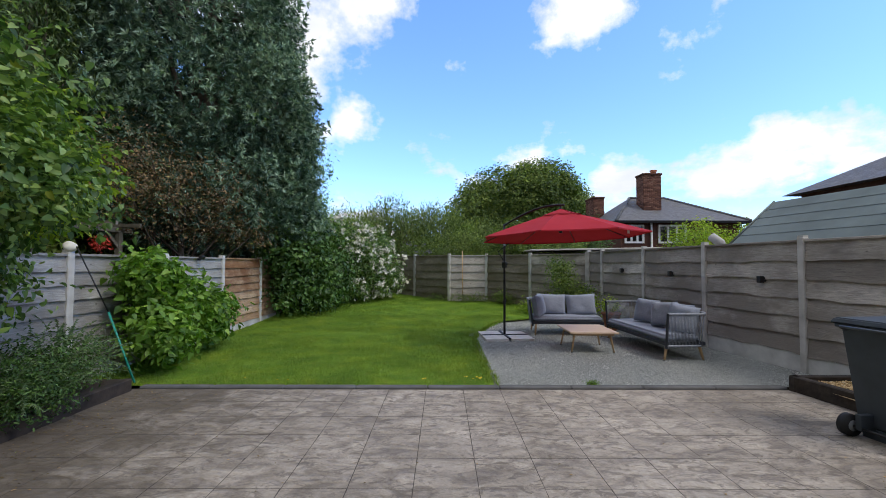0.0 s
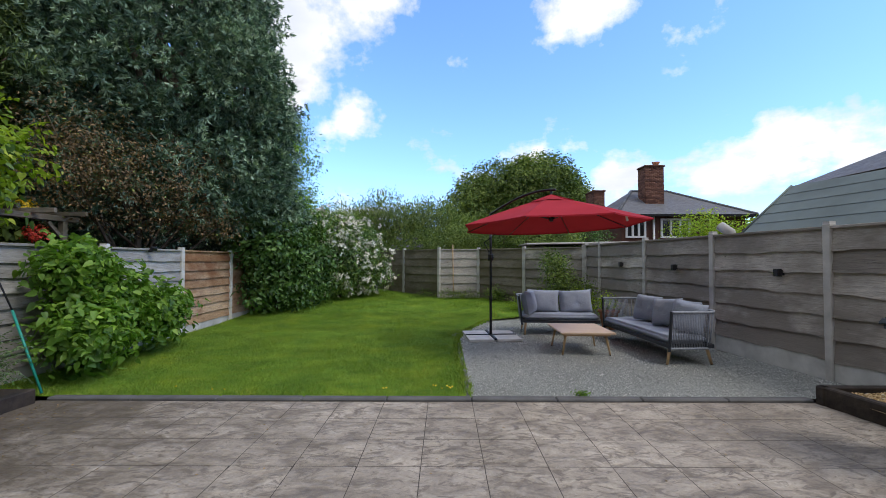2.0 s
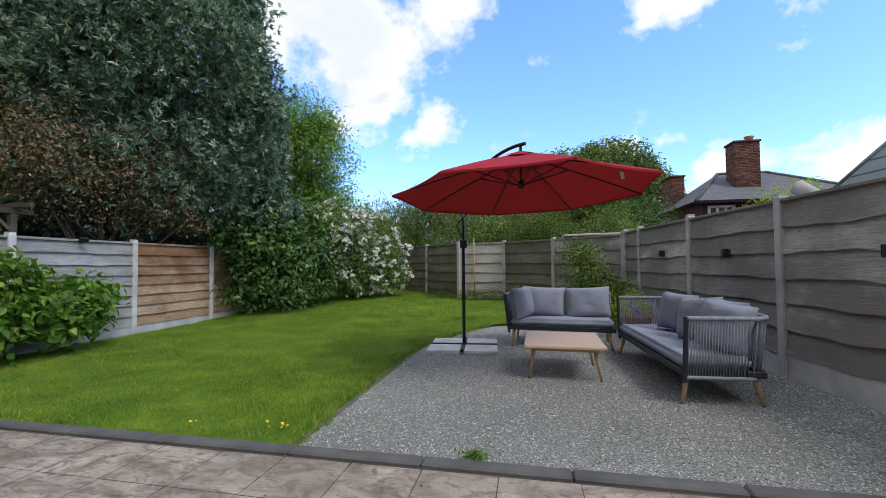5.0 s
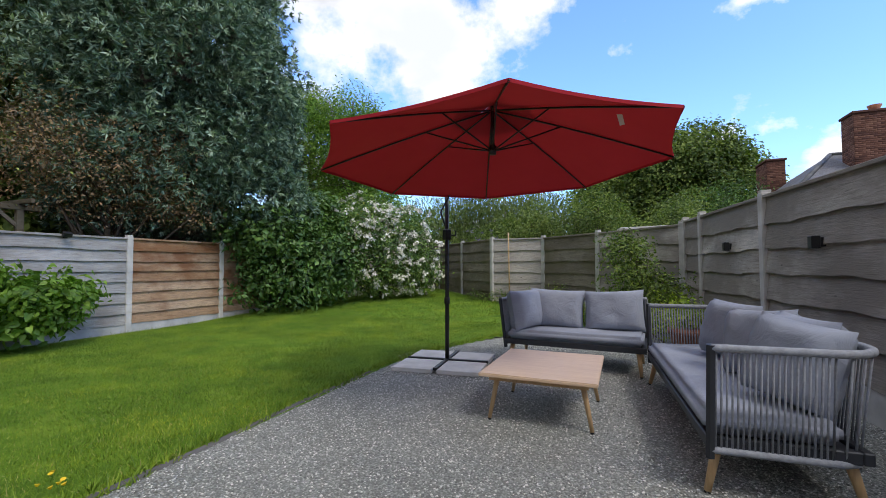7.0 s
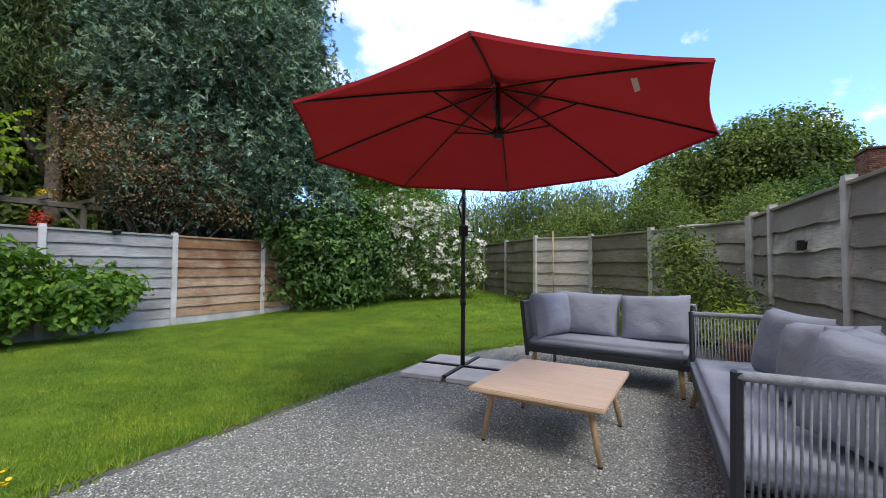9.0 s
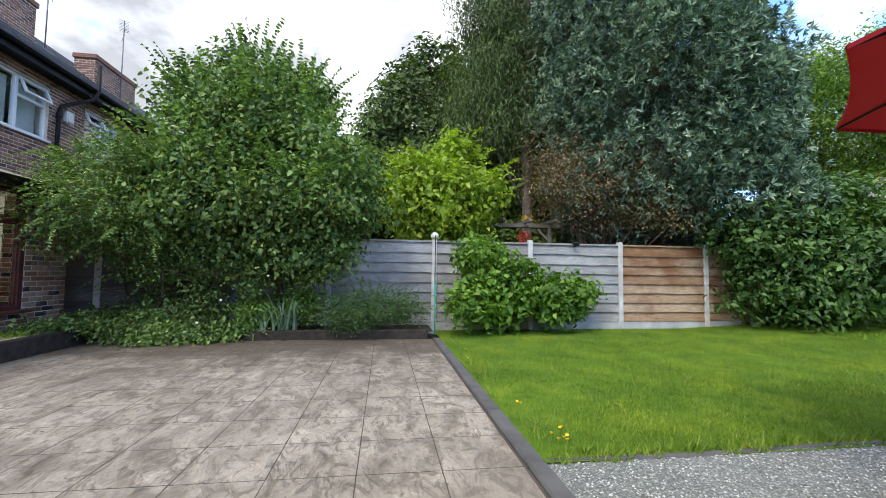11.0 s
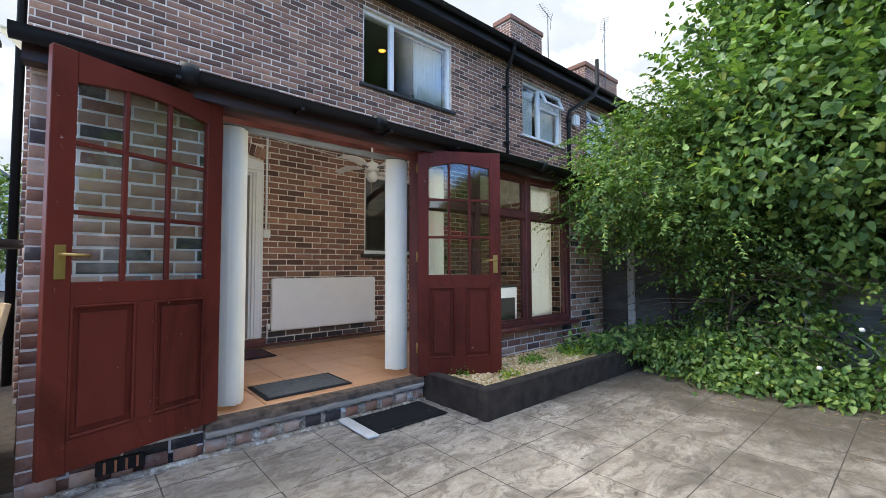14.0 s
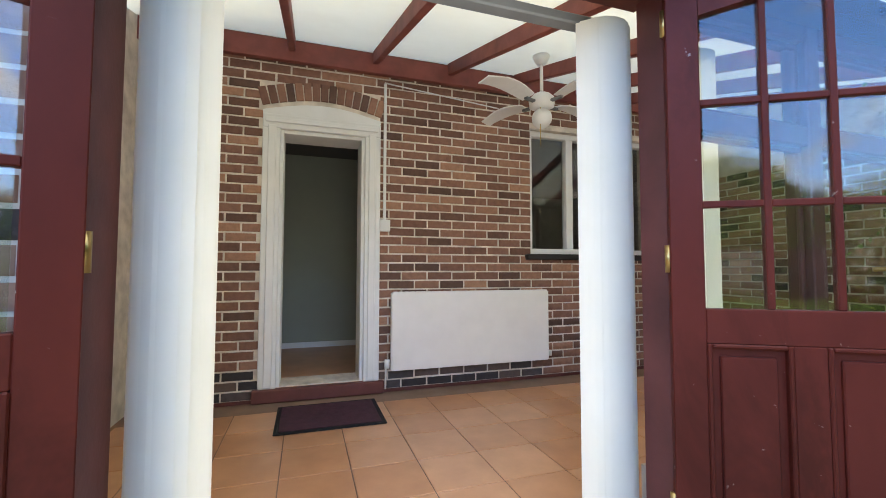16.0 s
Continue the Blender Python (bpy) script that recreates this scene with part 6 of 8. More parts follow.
def door(name, m, w, label):
    th = hold(name, m, label=label, category="door")
    H, t = 2.0, 0.044
    st, gb, gt = 0.10, 0.885, 1.895
    rows = [((0, 0, 0), (st, t, H)), ((w - st, 0, 0), (w, t, H)), ((st, 0, 0), (w - st, t, 0.15)), ((st, 0, 0.775), (w - st, t, gb)), ((w / 2 - 0.045, 0, 0.15), (w / 2 + 0.045, t, 0.775))]
    boxes("leaf", rows, M["door_paint"], th, 0.003)
    V, F = [], []
    n = 12
    for yy in (0.0, t):
        for i in range(n + 1):
            u = i / n
            V += [(st + (w - 2 * st) * u, yy, gt - 0.045 + 0.045 * math.sin(math.pi * u)), (st + (w - 2 * st) * u, yy, H)]
    o = 2 * (n + 1)
    for i in range(n):
        a = 2 * i
        F += [(a, a + 2, a + 3, a + 1), (o + a, o + a + 1, o + a + 3, o + a + 2), (a, o + a, o + a + 2, a + 2), (a + 1, a + 3, o + a + 3, o + a + 1)]
    part("arched_rail", mesh_of("arched_rail", V, F, M["door_paint"]), th)
    bars = []
    gw = w - 2 * st
    for k in (1, 2):
        bars.append(((st + gw * k / 3 - 0.011, 0.008, gb), (st + gw * k / 3 + 0.011, t - 0.008, gt)))
        z = gb + (gt - gb) * k / 3
        for j in range(3):
            bars.append(((st + gw * j / 3 + (0.011 if j else 0), 0.008, z - 0.011), (st + gw * (j + 1) / 3 - (0.011 if j < 2 else 0), t - 0.008, z + 0.011)))
    boxes("glazing_bars", bars, M["door_paint"], th, 0.003)
    for i in range(3):
        for j in range(3):
            z0, z1 = gb + (gt - gb) * j / 3, gb + (gt - gb) * (j + 1) / 3
            p = box("pane", (st + gw * i / 3 + 0.011, 0.019, z0 + (0.011 if j else 0)), (st + gw * (i + 1) / 3 - 0.011, 0.024, z1 - (0.011 if j < 2 else 0.0)), M["glass"], th, 0)
            p.visible_shadow = False
    for a, b in ((st, w / 2 - 0.045), (w / 2 + 0.045, w - st)):
        bm = bmesh.new()
        add_box(bm, (a, 0.018, 0.15), (b, t - 0.018, 0.775))
        for yy in (t - 0.014, 0.014):
            add_box(bm, (a + 0.04, yy - 0.008, 0.19), (b - 0.04, yy + 0.008, 0.735))
        part("panel", finish(bm, "panel", M["door_paint"], bevel=0.006), th)
        boxes("moulding", [((a, -0.004, 0.15), (a + 0.014, t + 0.004, 0.775)), ((b - 0.014, -0.004, 0.15), (b, t + 0.004, 0.775)), ((a + 0.014, -0.004, 0.15), (b - 0.014, t + 0.004, 0.164)), ((a + 0.014, -0.004, 0.761), (b - 0.014, t + 0.004, 0.775))], M["door_paint"], th, 0.004)
    for s, yy in ((1, t), (-1, 0.0)):
        pl = box("handle_plate", (w - 0.075, min(yy, yy + s * 0.006), 0.90), (w - 0.032, max(yy, yy + s * 0.006), 1.06), M["brass"], th, 0.002, "worn brass handle plate")
        tube("lever", [(w - 0.053, yy, 1.015), (w - 0.053, yy + s * 0.05, 1.015), (w - 0.15, yy + s * 0.055, 1.012)], 0.008, M["brass"], pl)
    for z in (0.2, 1.0, 1.8):
        tube("hinge", [(0.0, t / 2, z), (0.0, t / 2, z + 0.09)], 0.012, M["brass"], th)
    return th


door("door_1", pose(-1.005, -0.275, 0.205, 0, 0, 149), 0.765, "dark red nine-pane half-glazed porch door, swung open")
door("door_2", pose(0.585, -0.315, 0.205, 0, 0, 21.8), 0.86, "dark red nine-pane half-glazed porch door, swung open to the wall")
fr_ = hold("door_frame", label="dark red-brown timber frame of the porch doors", category="door frame", kind="structure")
boxes("jamb", [((-1.06, -0.42, 0.205), (-1.02, -0.29, 2.20))], M["red_frame"], fr_, 0.004)
boxes("jamb", [((0.577, -0.46, 0.205), (0.637, -0.29, 2.20))], M["red_frame"], fr_, 0.004)
boxes("head", [((-1.06, -0.47, 2.202), (0.637, -0.30, 2.25))], M["red_frame"], fr_, 0.004)
tagged(box("curtain_rail", (-1.06, -0.56, 2.135), (0.62, -0.50, 2.175), M["plastic_grey"], None, 0.006), "grey head rail of the vertical blinds", "rail")


def blind_stack(x0, x1, y0, y1, z0, z1, n, label, seed):
    th = hold("vertical_blind", label=label, category="blind", group="vertical blinds drawn aside")
    r = np.random.default_rng(seed)
    for k in range(n):
        wide = 0.045
        f = (k + 0.5) / n
        x = x0 + wide + (x1 - x0 - 2 * wide) * f
        y = y1 - (y1 - y0) * abs(2 * f - 1) ** 2 * 0.6 - 0.004 * (k % 3)
        V, F = [], []
        ang = radians(-38 + 76 * (1 - f) + r.uniform(-8, 8))
        drop = 0.012 * r.random()
        for i in range(7):
            u = -1 + 2 * i / 6
            px, py = x + u * wide * math.cos(ang), y + u * wide * math.sin(ang) + 0.008 * (1 - u * u)
            V += [(px, py, z0 + drop + 0.006 * u), (px, py, z1)]
        F = [(2 * i, 2 * i + 2, 2 * i + 3, 2 * i + 1) for i in range(6)]
        part("slat", mesh_of("slat", V, F, M["blind"], True), th)
    return th


blind_stack(0.345, 0.572, -0.50, -0.42, 0.235, 2.13, 16, "white vertical blind slats bunched at the door", 1)
blind_stack(-1.057, -0.80, -0.50, -0.42, 0.255, 2.13, 18, "white vertical blind slats bunched at the door jamb", 2)
blind_stack(-3.40, -2.84, -0.54, -0.46, 0.55, 2.13, 14, "white vertical blind slats behind the porch window", 3)

blind_stack(-1.56, -1.32, -0.56, -0.48, 0.55, 2.13, 14, "white vertical blind slats bunched behind the porch window", 4)

pw = hold("window_6", label="dark red timber porch window with top lights and brick sill", category="window", kind="structure")
wx = [(-3.50, -3.42), (-2.70, -2.61), (-1.86, -1.78), (-1.06 - 0.06, -1.06)]
boxes("window_frame", [((a, -0.42, 0.50), (b, -0.32, 2.21)) for a, b in wx] + [((wx[i][1], -0.42, z0), (wx[i + 1][0], -0.32, z1)) for i in range(3) for z0, z1 in ((0.50, 0.56), (1.71, 1.79), (2.14, 2.21))], M["red_frame"], pw, 0.006)
for i in range(3):
    for z0, z1 in ((0.56, 1.71), (1.79, 2.14)):
        p = box("pane", (wx[i][1], -0.372, z0), (wx[i + 1][0], -0.366, z1), M["glass"], pw, 0)
        p.visible_shadow = False
        f = 0.022
        a, b = wx[i][1], wx[i + 1][0]
        boxes("bead", [((a, -0.366, z0), (b, -0.350, z0 + f)), ((a, -0.366, z1 - f), (b, -0.350, z1)), ((a, -0.366, z0 + f), (a + f, -0.350, z1 - f)), ((b - f, -0.366, z0 + f), (b, -0.350, z1 - f))], M["red_frame"], pw, 0.003)
box("window_sill", (-3.58, -0.42, 0.455), (-1.06, -0.235, 0.50), M["red_frame"], pw, 0.01)

# inner door
ar = hold("door_frame", label="white moulded architrave round the inner doorway", category="door frame", kind="structure")
boxes("architrave", [((-0.46, Y + 0.001, 0.30), (-0.33, Y + 0.035, 2.32)), ((0.33, Y + 0.001, 0.30), (0.46, Y + 0.035, 2.32)), ((-0.46, Y + 0.001, 2.32), (0.46, Y + 0.035, 2.43)), ((-0.42, Y + 0.034, 0.31), (-0.36, Y + 0.05, 2.34)), ((0.36, Y + 0.034, 0.31), (0.42, Y + 0.05, 2.34)), ((-0.44, Y + 0.034, 2.36), (0.44, Y + 0.055, 2.40))], M["white"], ar, 0.005)
V, F = [], []
n = 14
for yy in (Y + 0.002, Y + 0.03):
    for i in range(n + 1):
        x = -0.46 + 0.92 * i / n
        V += [(x, yy, 2.43), (x, yy, 2.46 + 0.075 * math.sin(math.pi * i / n))]
o = 2 * (n + 1)
for i in range(n):
    a_ = 2 * i
    F += [(a_, a_ + 2, a_ + 3, a_ + 1), (o + a_, o + a_ + 1, o + a_ + 3, o + a_ + 2), (a_ + 1, a_ + 3, o + a_ + 3, o + a_ + 1)]
part("arch_infill", mesh_of("arch_infill", V, F, M["white"]), ar)
boxes("lining", [((-0.335, Y - 0.27, 0.30), (-0.305, Y + 0.001, 2.32)), ((0.305, Y - 0.27, 0.30), (0.335, Y + 0.001, 2.32)), ((-0.305, Y - 0.27, 2.29), (0.305, Y + 0.001, 2.32))], M["white"], ar, 0.003)
th = hold("brick_arch", label="segmental arch of brown bricks on edge over the inner door", category="arch", kind="structure")
for i in range(15):
    f = (i + 0.5) / 15
    x = -0.49 + 0.98 * f
    z = 2.565 + 0.085 * math.sin(math.pi * f)
    lean = (f - 0.5) * 34
    box("brick", (-0.029, Y, -0.07), (0.029, Y + 0.014, 0.075), M["brick_one"], th, 0.004, m=pose(x, 0, z, 0, lean, 0))
inner = hold("inner_door", pose(0.30, Y - 0.10, 0.31, 0, 0, -82), label="white half-glazed inner door standing open into the hall", category="door")
boxes("leaf", [((0, 0, 0), (0.62, 0.04, 0.9)), ((0, 0, 0.9), (0.09, 0.04, 1.97)), ((0.53, 0, 0.9), (0.62, 0.04, 1.97)), ((0.09, 0, 1.87), (0.53, 0.04, 1.97))], M["white"], inner, 0.004)
p = box("pane", (0.09, 0.018, 0.9), (0.53, 0.023, 1.87), M["glass"], inner, 0)
p.visible_shadow = False
tube("knob", [(0.57, -0.01, 1.0), (0.57, -0.05, 1.0)], [0.012, 0.022], M["brass"], inner, 10)
tagged(boxes("inner_step", [((-0.50, Y + 0.001, 0.20), (0.50, Y + 0.06, 0.30))], M["red_frame"], None, 0.008), "dark red timber step below the inner door", "step", kind="structure")
tagged(boxes("skirting", [((-4.1, Y + 0.012, 0.20), (-0.50, Y + 0.022, 0.225)), ((0.50, Y + 0.012, 0.20), (1.28, Y + 0.022, 0.225))], M["red_frame"]), "thin dark red skirting", "baseboard", kind="structure")
tagged(boxes("baseboard", [((-1.5, -6.1, 0.30), (0.6, -6.08, 0.36))], M["white"]), "white skirting board in the hall", "baseboard", kind="structure")
tagged(boxes("wall_hall", [((-1.5, -4.5, 0.30), (0.62, -4.4, 2.56))], M["plaster"]), "grey-green plaster hall wall", "wall", kind="structure")
tagged(boxes("baseboard", [((-1.5, -4.4, 0.30), (0.62, -4.385, 0.36))], M["white"]), "white skirting board in the hall", "baseboard", kind="structure")

# radiator
rad = hold("radiator", pose(-2.02, Y + 0.03, 0.385), label="white panel radiator on the brick wall", category="radiator")
box("panel", (0, 0.02, 0), (1.47, 0.085, 0.635), M["radiator"], rad, 0.008, seg=2)
boxes("top_grille", [((0.01 + k * 0.0485, 0.03, 0.632), (0.045 + k * 0.0485, 0.075, 0.642)) for k in range(30)], M["radiator"], rad)
val = tube("valve", [(1.50, 0.05, 0.02), (1.50, 0.05, 0.09)], 0.022, M["white"], rad, 10, "white thermostatic valve")
tube("valve_tail", [(1.46, 0.05, 0.05), (1.51, 0.05, 0.05), (1.51, 0.03, -0.15)], 0.008, M["white"], rad)
tube("lockshield", [(-0.03, 0.05, 0.03), (-0.03, 0.05, 0.08)], 0.016, M["white"], rad, 10)
cd = hold("cable_conduit", label="white cable trunking running down to a wall socket", category="conduit")
box("trunking", (-0.511, Y + 0.008, 1.63), (-0.487, Y + 0.026, 2.80), M["white"], cd, 0.003)
box("switch_box", (-0.545, Y + 0.006, 1.53), (-0.455, Y + 0.045, 1.63), M["white"], cd, 0.006)
tube("cable", [(-0.49, Y + 0.03, 2.80), (-1.2, Y + 0.03, 2.74), (-1.55, Y + 0.05, 2.70)], 0.006, M["white"], cd)

# ceiling fan
FX, FY = -1.42, -1.72
fan = hold("ceiling_fan", pose(FX, FY, 0), label="white four-blade ceiling fan with a frosted glass lamp", category="fan")
zt = porch_z(FY)
tube("down_rod", [(0, 0, 2.44), (0, 0, zt)], 0.012, M["white"], fan, 10)
tube("ceiling_rose", [(0, 0, zt - 0.06), (0, 0, zt - 0.03), (0, 0, zt)], [0.03, 0.05, 0.06], M["white"], fan, 14)
tube("motor", [(0, 0, 2.33), (0, 0, 2.345), (0, 0, 2.40), (0, 0, 2.43), (0, 0, 2.45)], [0.05, 0.085, 0.09, 0.06, 0.02], M["white"], fan, 18)
bm = bmesh.new(); bmesh.ops.create_uvsphere(bm, u_segments=16, v_segments=10, radius=0.07)
part("glass_shade", finish(bm, "glass_shade", M["white"], True), fan, "frosted white lamp globe", pose(0, 0, 2.265))
for k in range(4):
    V, F = [], []
    for i in range(9):
        u = 0.14 + 0.42 * i / 8
        w = 0.045 + 0.02 * math.sin(math.pi * min(1, i / 8 + 0.1))
        z = 2.37 + 0.03 * math.sin(i / 8 * math.pi)
        V += [(u, -w, z), (u, w, z + 0.015), (u, -w, z + 0.008), (u, w, z + 0.023)]
    for i in range(8):
        q = 4 * i
        F += [(q, q + 1, q + 5, q + 4), (q + 2, q + 6, q + 7, q + 3), (q, q + 4, q + 6, q + 2), (q + 1, q + 3, q + 7, q + 5)]
    F += [(0, 2, 3, 1), (32, 33, 35, 34)]
    bl = part("blade", mesh_of("blade", V, F, M["white"]), fan, "", pose(0, 0, 0, 0, 0, 20 + 90 * k))
    box("blade_iron", (0.07, -0.015, 2.36), (0.17, 0.015, 2.375), M["plastic_grey"], bl, 0.002)
tube("pull_chain", [(0.03, 0.03, 2.33), (0.03, 0.03, 2.05)], 0.003, M["brass"], fan, 5)

# appliance and clutter inside the porch
ap = hold("cooker", pose(-2.45, -0.84, FLOOR), label="white freestanding cooker behind the porch window", category="cooker")
box("body", (-0.28, -0.28, 0.0), (0.28, 0.28, 0.72), M["white"], ap, 0.012)
box("oven_door", (-0.22, 0.28, 0.25), (0.22, 0.295, 0.60), M["black_metal"], ap, 0.006)
box("hob", (-0.28, -0.28, 0.72), (0.28, 0.28, 0.745), M["black_metal"], ap, 0.004)

# beside the house
ib = hold("insulation_box", pose(1.60, -0.66, 0), label="open box of pale foil-faced insulation boards", category="box")
boxes("board", [((0, 0.56, 0.01), (1.0, 0.60, 0.96))], M["insulation"], ib, 0.004)
boxes("board", [((0, 0.0, 0.01), (0.04, 0.56, 0.96))], M["foam_edge"], ib, 0.004)
boxes("board", [((0.96, 0.0, 0.01), (1.0, 0.56, 0.96))], M["insulation"], ib, 0.004)
boxes("board", [((0.04, 0.0, 0.01), (0.96, 0.04, 0.90))], M["insulation"], ib, 0.004)
gm = hold("plastic_housing", pose(2.3, -1.25, 0), label="grey moulded plastic tank with a round cover and black lid", category="tank")
bm = bmesh.new()
add_box(bm, (-0.62, -0.3, 0.0), (0.6, 0.3, 1.28))
for v in bm.verts:
    if v.co.z > 0.6:
        v.co.x *= 0.92; v.co.y *= 0.85
part("body", finish(bm, "body", M["plastic_grey"], bevel=0.08, seg=4), gm)
tube("cover", [(-0.36, 0.27, 1.0), (-0.36, 0.33, 1.0)], [0.19, 0.17], M["plastic_grey"], gm, 20)
tube("lid", [(-0.45, 0.0, 1.29), (-0.45, 0.0, 1.34)], 0.33, M["black_metal"], gm, 24)
for x, y, w, h, yaw in ((1.665, -0.16, 0.055, 1.0, 14), (1.70, -0.30, 0.035, 0.90, 8)):
    tagged(box("plank", (-0.011, -w, 0), (0.011, w, h), M["leg_wood"], None, 0.003, m=pose(x, y, 0.006, 0, -9.5, yaw)), "bare pale timber plank leaning on the porch wall", "plank", group="planks by the porch")
ab = hold("air_brick", pose(0.94, -0.27, 0.052), label="dark broken air brick low in the porch wall", category="vent")
# black plate paints in the darkness of the air brick's holes
box("recess", (0.0, -0.012, 0.0), (0.215, 0.016, 0.072), M["gutter"], ab, 0.002)
for k in range(4):
    box("bar", (0.028 + 0.048 * k, 0.014, 0.006), (0.040 + 0.048 * k, 0.024, 0.066), M["pot"], ab, 0.002)
sf = hold("side_gate", label="weathered ledged timber gate beside the house", category="gate")
for k in range(9):
    box("board", (1.95 + k * 0.22, -4.05, 0.02), (2.165 + k * 0.22, -4.03, 1.72), M["board_grey"], sf, 0.003)
boxes("ledge", [((1.92, -4.03, 1.50), (3.95, -3.99, 1.62)), ((1.92, -4.03, 0.25), (3.95, -3.99, 0.37))], M["board_grey"], sf, 0.004)
box("brace", (0, -0.0, -0.05), (2.2, 0.035, 0.05), M["board_grey"], sf, 0.004, m=pose(1.98, -4.03, 0.4, 0, -28, 0))
gh = hold("gable_house", label="distant white gable house with a dark roof", category="house")
V = [(3, -30, 0), (12, -30, 0), (12, -30, 5), (7.5, -30, 8.6), (3, -30, 5), (3, -38, 0), (12, -38, 0), (12, -38, 5), (7.5, -38, 8.6), (3, -38, 5)]
part("wall", mesh_of("wall", V, [(0, 1, 2, 3, 4), (9, 8, 7, 6, 5), (0, 4, 9, 5), (1, 6, 7, 2)], M["gable_white"]), gh)
V = [(2.6, -29.7, 4.75), (7.5, -29.7, 8.75), (12.4, -29.7, 4.75), (2.6, -38.2, 4.75), (7.5, -38.2, 8.75), (12.4, -38.2, 4.75)]
V += [(a, b, c + 0.2) for a, b, c in V]
part("roof", mesh_of("roof", V, [(0, 3, 4, 1), (1, 4, 5, 2), (6, 7, 10, 9), (7, 8, 11, 10), (0, 1, 7, 6), (1, 2, 8, 7)], M["slate"]), gh)

# ---- plants in the garden ----
LILAC = [(-4.15, 3.2, 2.4, 1.05, 1.3, 1.4, 3), (-4.3, 2.2, 2.3, 1.1, 1.2, 1.3, 2.4), (-4.4, 2.55, 3.65, 0.95, 1.2, 0.9, 2.2), (-4.1, 4.0, 2.45, 0.8, 0.7, 1.0, 1.4), (-4.4, 2.35, 4.5, 0.4, 0.45, 0.55, 0.4), (-4.4, 1.5, 4.1, 0.45, 0.4, 0.55, 0.4), (-4.4, 3.3, 4.2, 0.45, 0.45, 0.4, 0.4), (-4.5, 1.6, 1.7, 0.6, 0.7, 0.6, 0.6), (-4.3, 2.5, 1.45, 0.6, 1.1, 0.5, 0.6), (-4.15, 1.5, 2.7, 0.9, 0.9, 1.15, 1.7), (-4.2, 3.5, 1.5, 0.55, 0.8, 0.5, 0.5)]
th = plant("lilac_tree", LILAC, 54000, 0.078, "lilac", 51, "large leafy green shrub tree with heart-shaped leaves", "tree", (-4.35, 3.0, 0.1), 0.07, 4, crown="crown", stem="trunk", aspect=0.72, cluster=15, spread=0.135, shell=0.6, rough=0.42, floor_z=0.5, heart=True)
part("outer_growth", sprays("outer_growth", LILAC, 620, 0.62, 0.086, L["lilac"], 151, 0.25, 0.55, 0.7, 0.8, 0.5), th)
part("upper_growth", sprays("upper_growth", [LILAC[2], LILAC[4], LILAC[5], LILAC[6]], 110, 0.75, 0.08, L["lilac"], 157, 0.12, 1.3, 0.7, 0.8, 3.2), th)
ROSE = [(-4.0, 0.55, 2.1, 1.05, 0.9, 0.75, 2), (-3.6, 0.25, 1.75, 0.7, 0.6, 0.45, 1), (-4.2, 1.0, 2.8, 0.9, 0.8, 0.45, 1), (-4.3, 0.1, 2.6, 0.8, 0.7, 0.35, 0.8), (-3.9, 1.0, 1.7, 0.7, 0.6, 0.7, 1.1), (-3.85, 1.2, 1.0, 0.45, 0.5, 0.5, 0.5)]
th = plant("rose_bush", ROSE, 19000, 0.052, "rose", 52, "rambling rose bush with small light green leaves", "bush", (-4.4, 0.6, 0.1), 0.035, 5, aspect=0.6, cluster=9, spread=0.10, shell=0.6, floor_z=0.9)
part("outer_growth", sprays("outer_growth", ROSE, 420, 0.62, 0.055, L["rose"], 152, 0.55, 0.2, 0.55, 0.7, 0.8), th)
IVY = [(-3.72, 0.95, 0.22, 0.34, 0.6, 0.2, 1.4), (-4.1, 1.5, 0.45, 0.35, 0.8, 0.4, 1.2), (-3.68, 1.75, 0.16, 0.34, 0.5, 0.16, 1.1), (-3.72, 2.35, 0.14, 0.26, 0.4, 0.14, 0.6), (-4.05, 1.85, 1.15, 0.16, 0.22, 0.85, 0.9), (-3.95, 2.65, 1.0, 0.18, 0.2, 0.75, 0.7), (-4.1, 1.2, 1.0, 0.2, 0.2, 0.6, 0.5), (-3.9, 0.35, 0.28, 0.7, 0.22, 0.14, 0.9), (-3.45, 1.35, 0.06, 0.28, 0.5, 0.06, 0.5), (-3.5, 2.1, 0.05, 0.2, 0.35, 0.05, 0.25), (-3.3, 0.16, 0.25, 0.42, 0.2, 0.06, 0.6)]
th = plant("ivy_mass", IVY, 12000, 0.056, "lilac", 53, "leafy green ground cover and vines spilling over the bed edge", "plant", (-4.0, 1.2, 0.1), 0.02, 3, aspect=0.75, cluster=6, spread=0.075, shell=0.8, rough=0.45, floor_z=0.015, heart=True)
part("outer_growth", sprays("outer_growth", IVY, 150, 0.34, 0.055, L["lilac"], 156, 0.5, 0.25, 0.75, 0.8, 0.03), th)
for k, (x, y, z) in enumerate(((-3.5, 1.62, 0.16), (-3.62, 2.3, 0.62), (-3.42, 2.05, 0.30), (-3.5, 3.0, 1.0))):
    tagged(part("bindweed_flower", mesh_of("bindweed_flower", *tube_data([(0, 0, 0), (0.015, 0, 0.004), (0.032, 0, 0.008)], [0.004, 0.009, 0.02], 10), M["petal_white"], True), None, "", pose(x, y, z, 0, -10, 8 * k)), "white trumpet-shaped bindweed flower among the leaves", "flower", group="bindweed flowers")
BED_SHRUB = [(-3.95, 4.55, 0.48, 0.50, 0.62, 0.38, 2), (-3.75, 4.2, 0.36, 0.35, 0.45, 0.28, 1), (-4.1, 5.1, 0.42, 0.35, 0.35, 0.3, 0.8)]
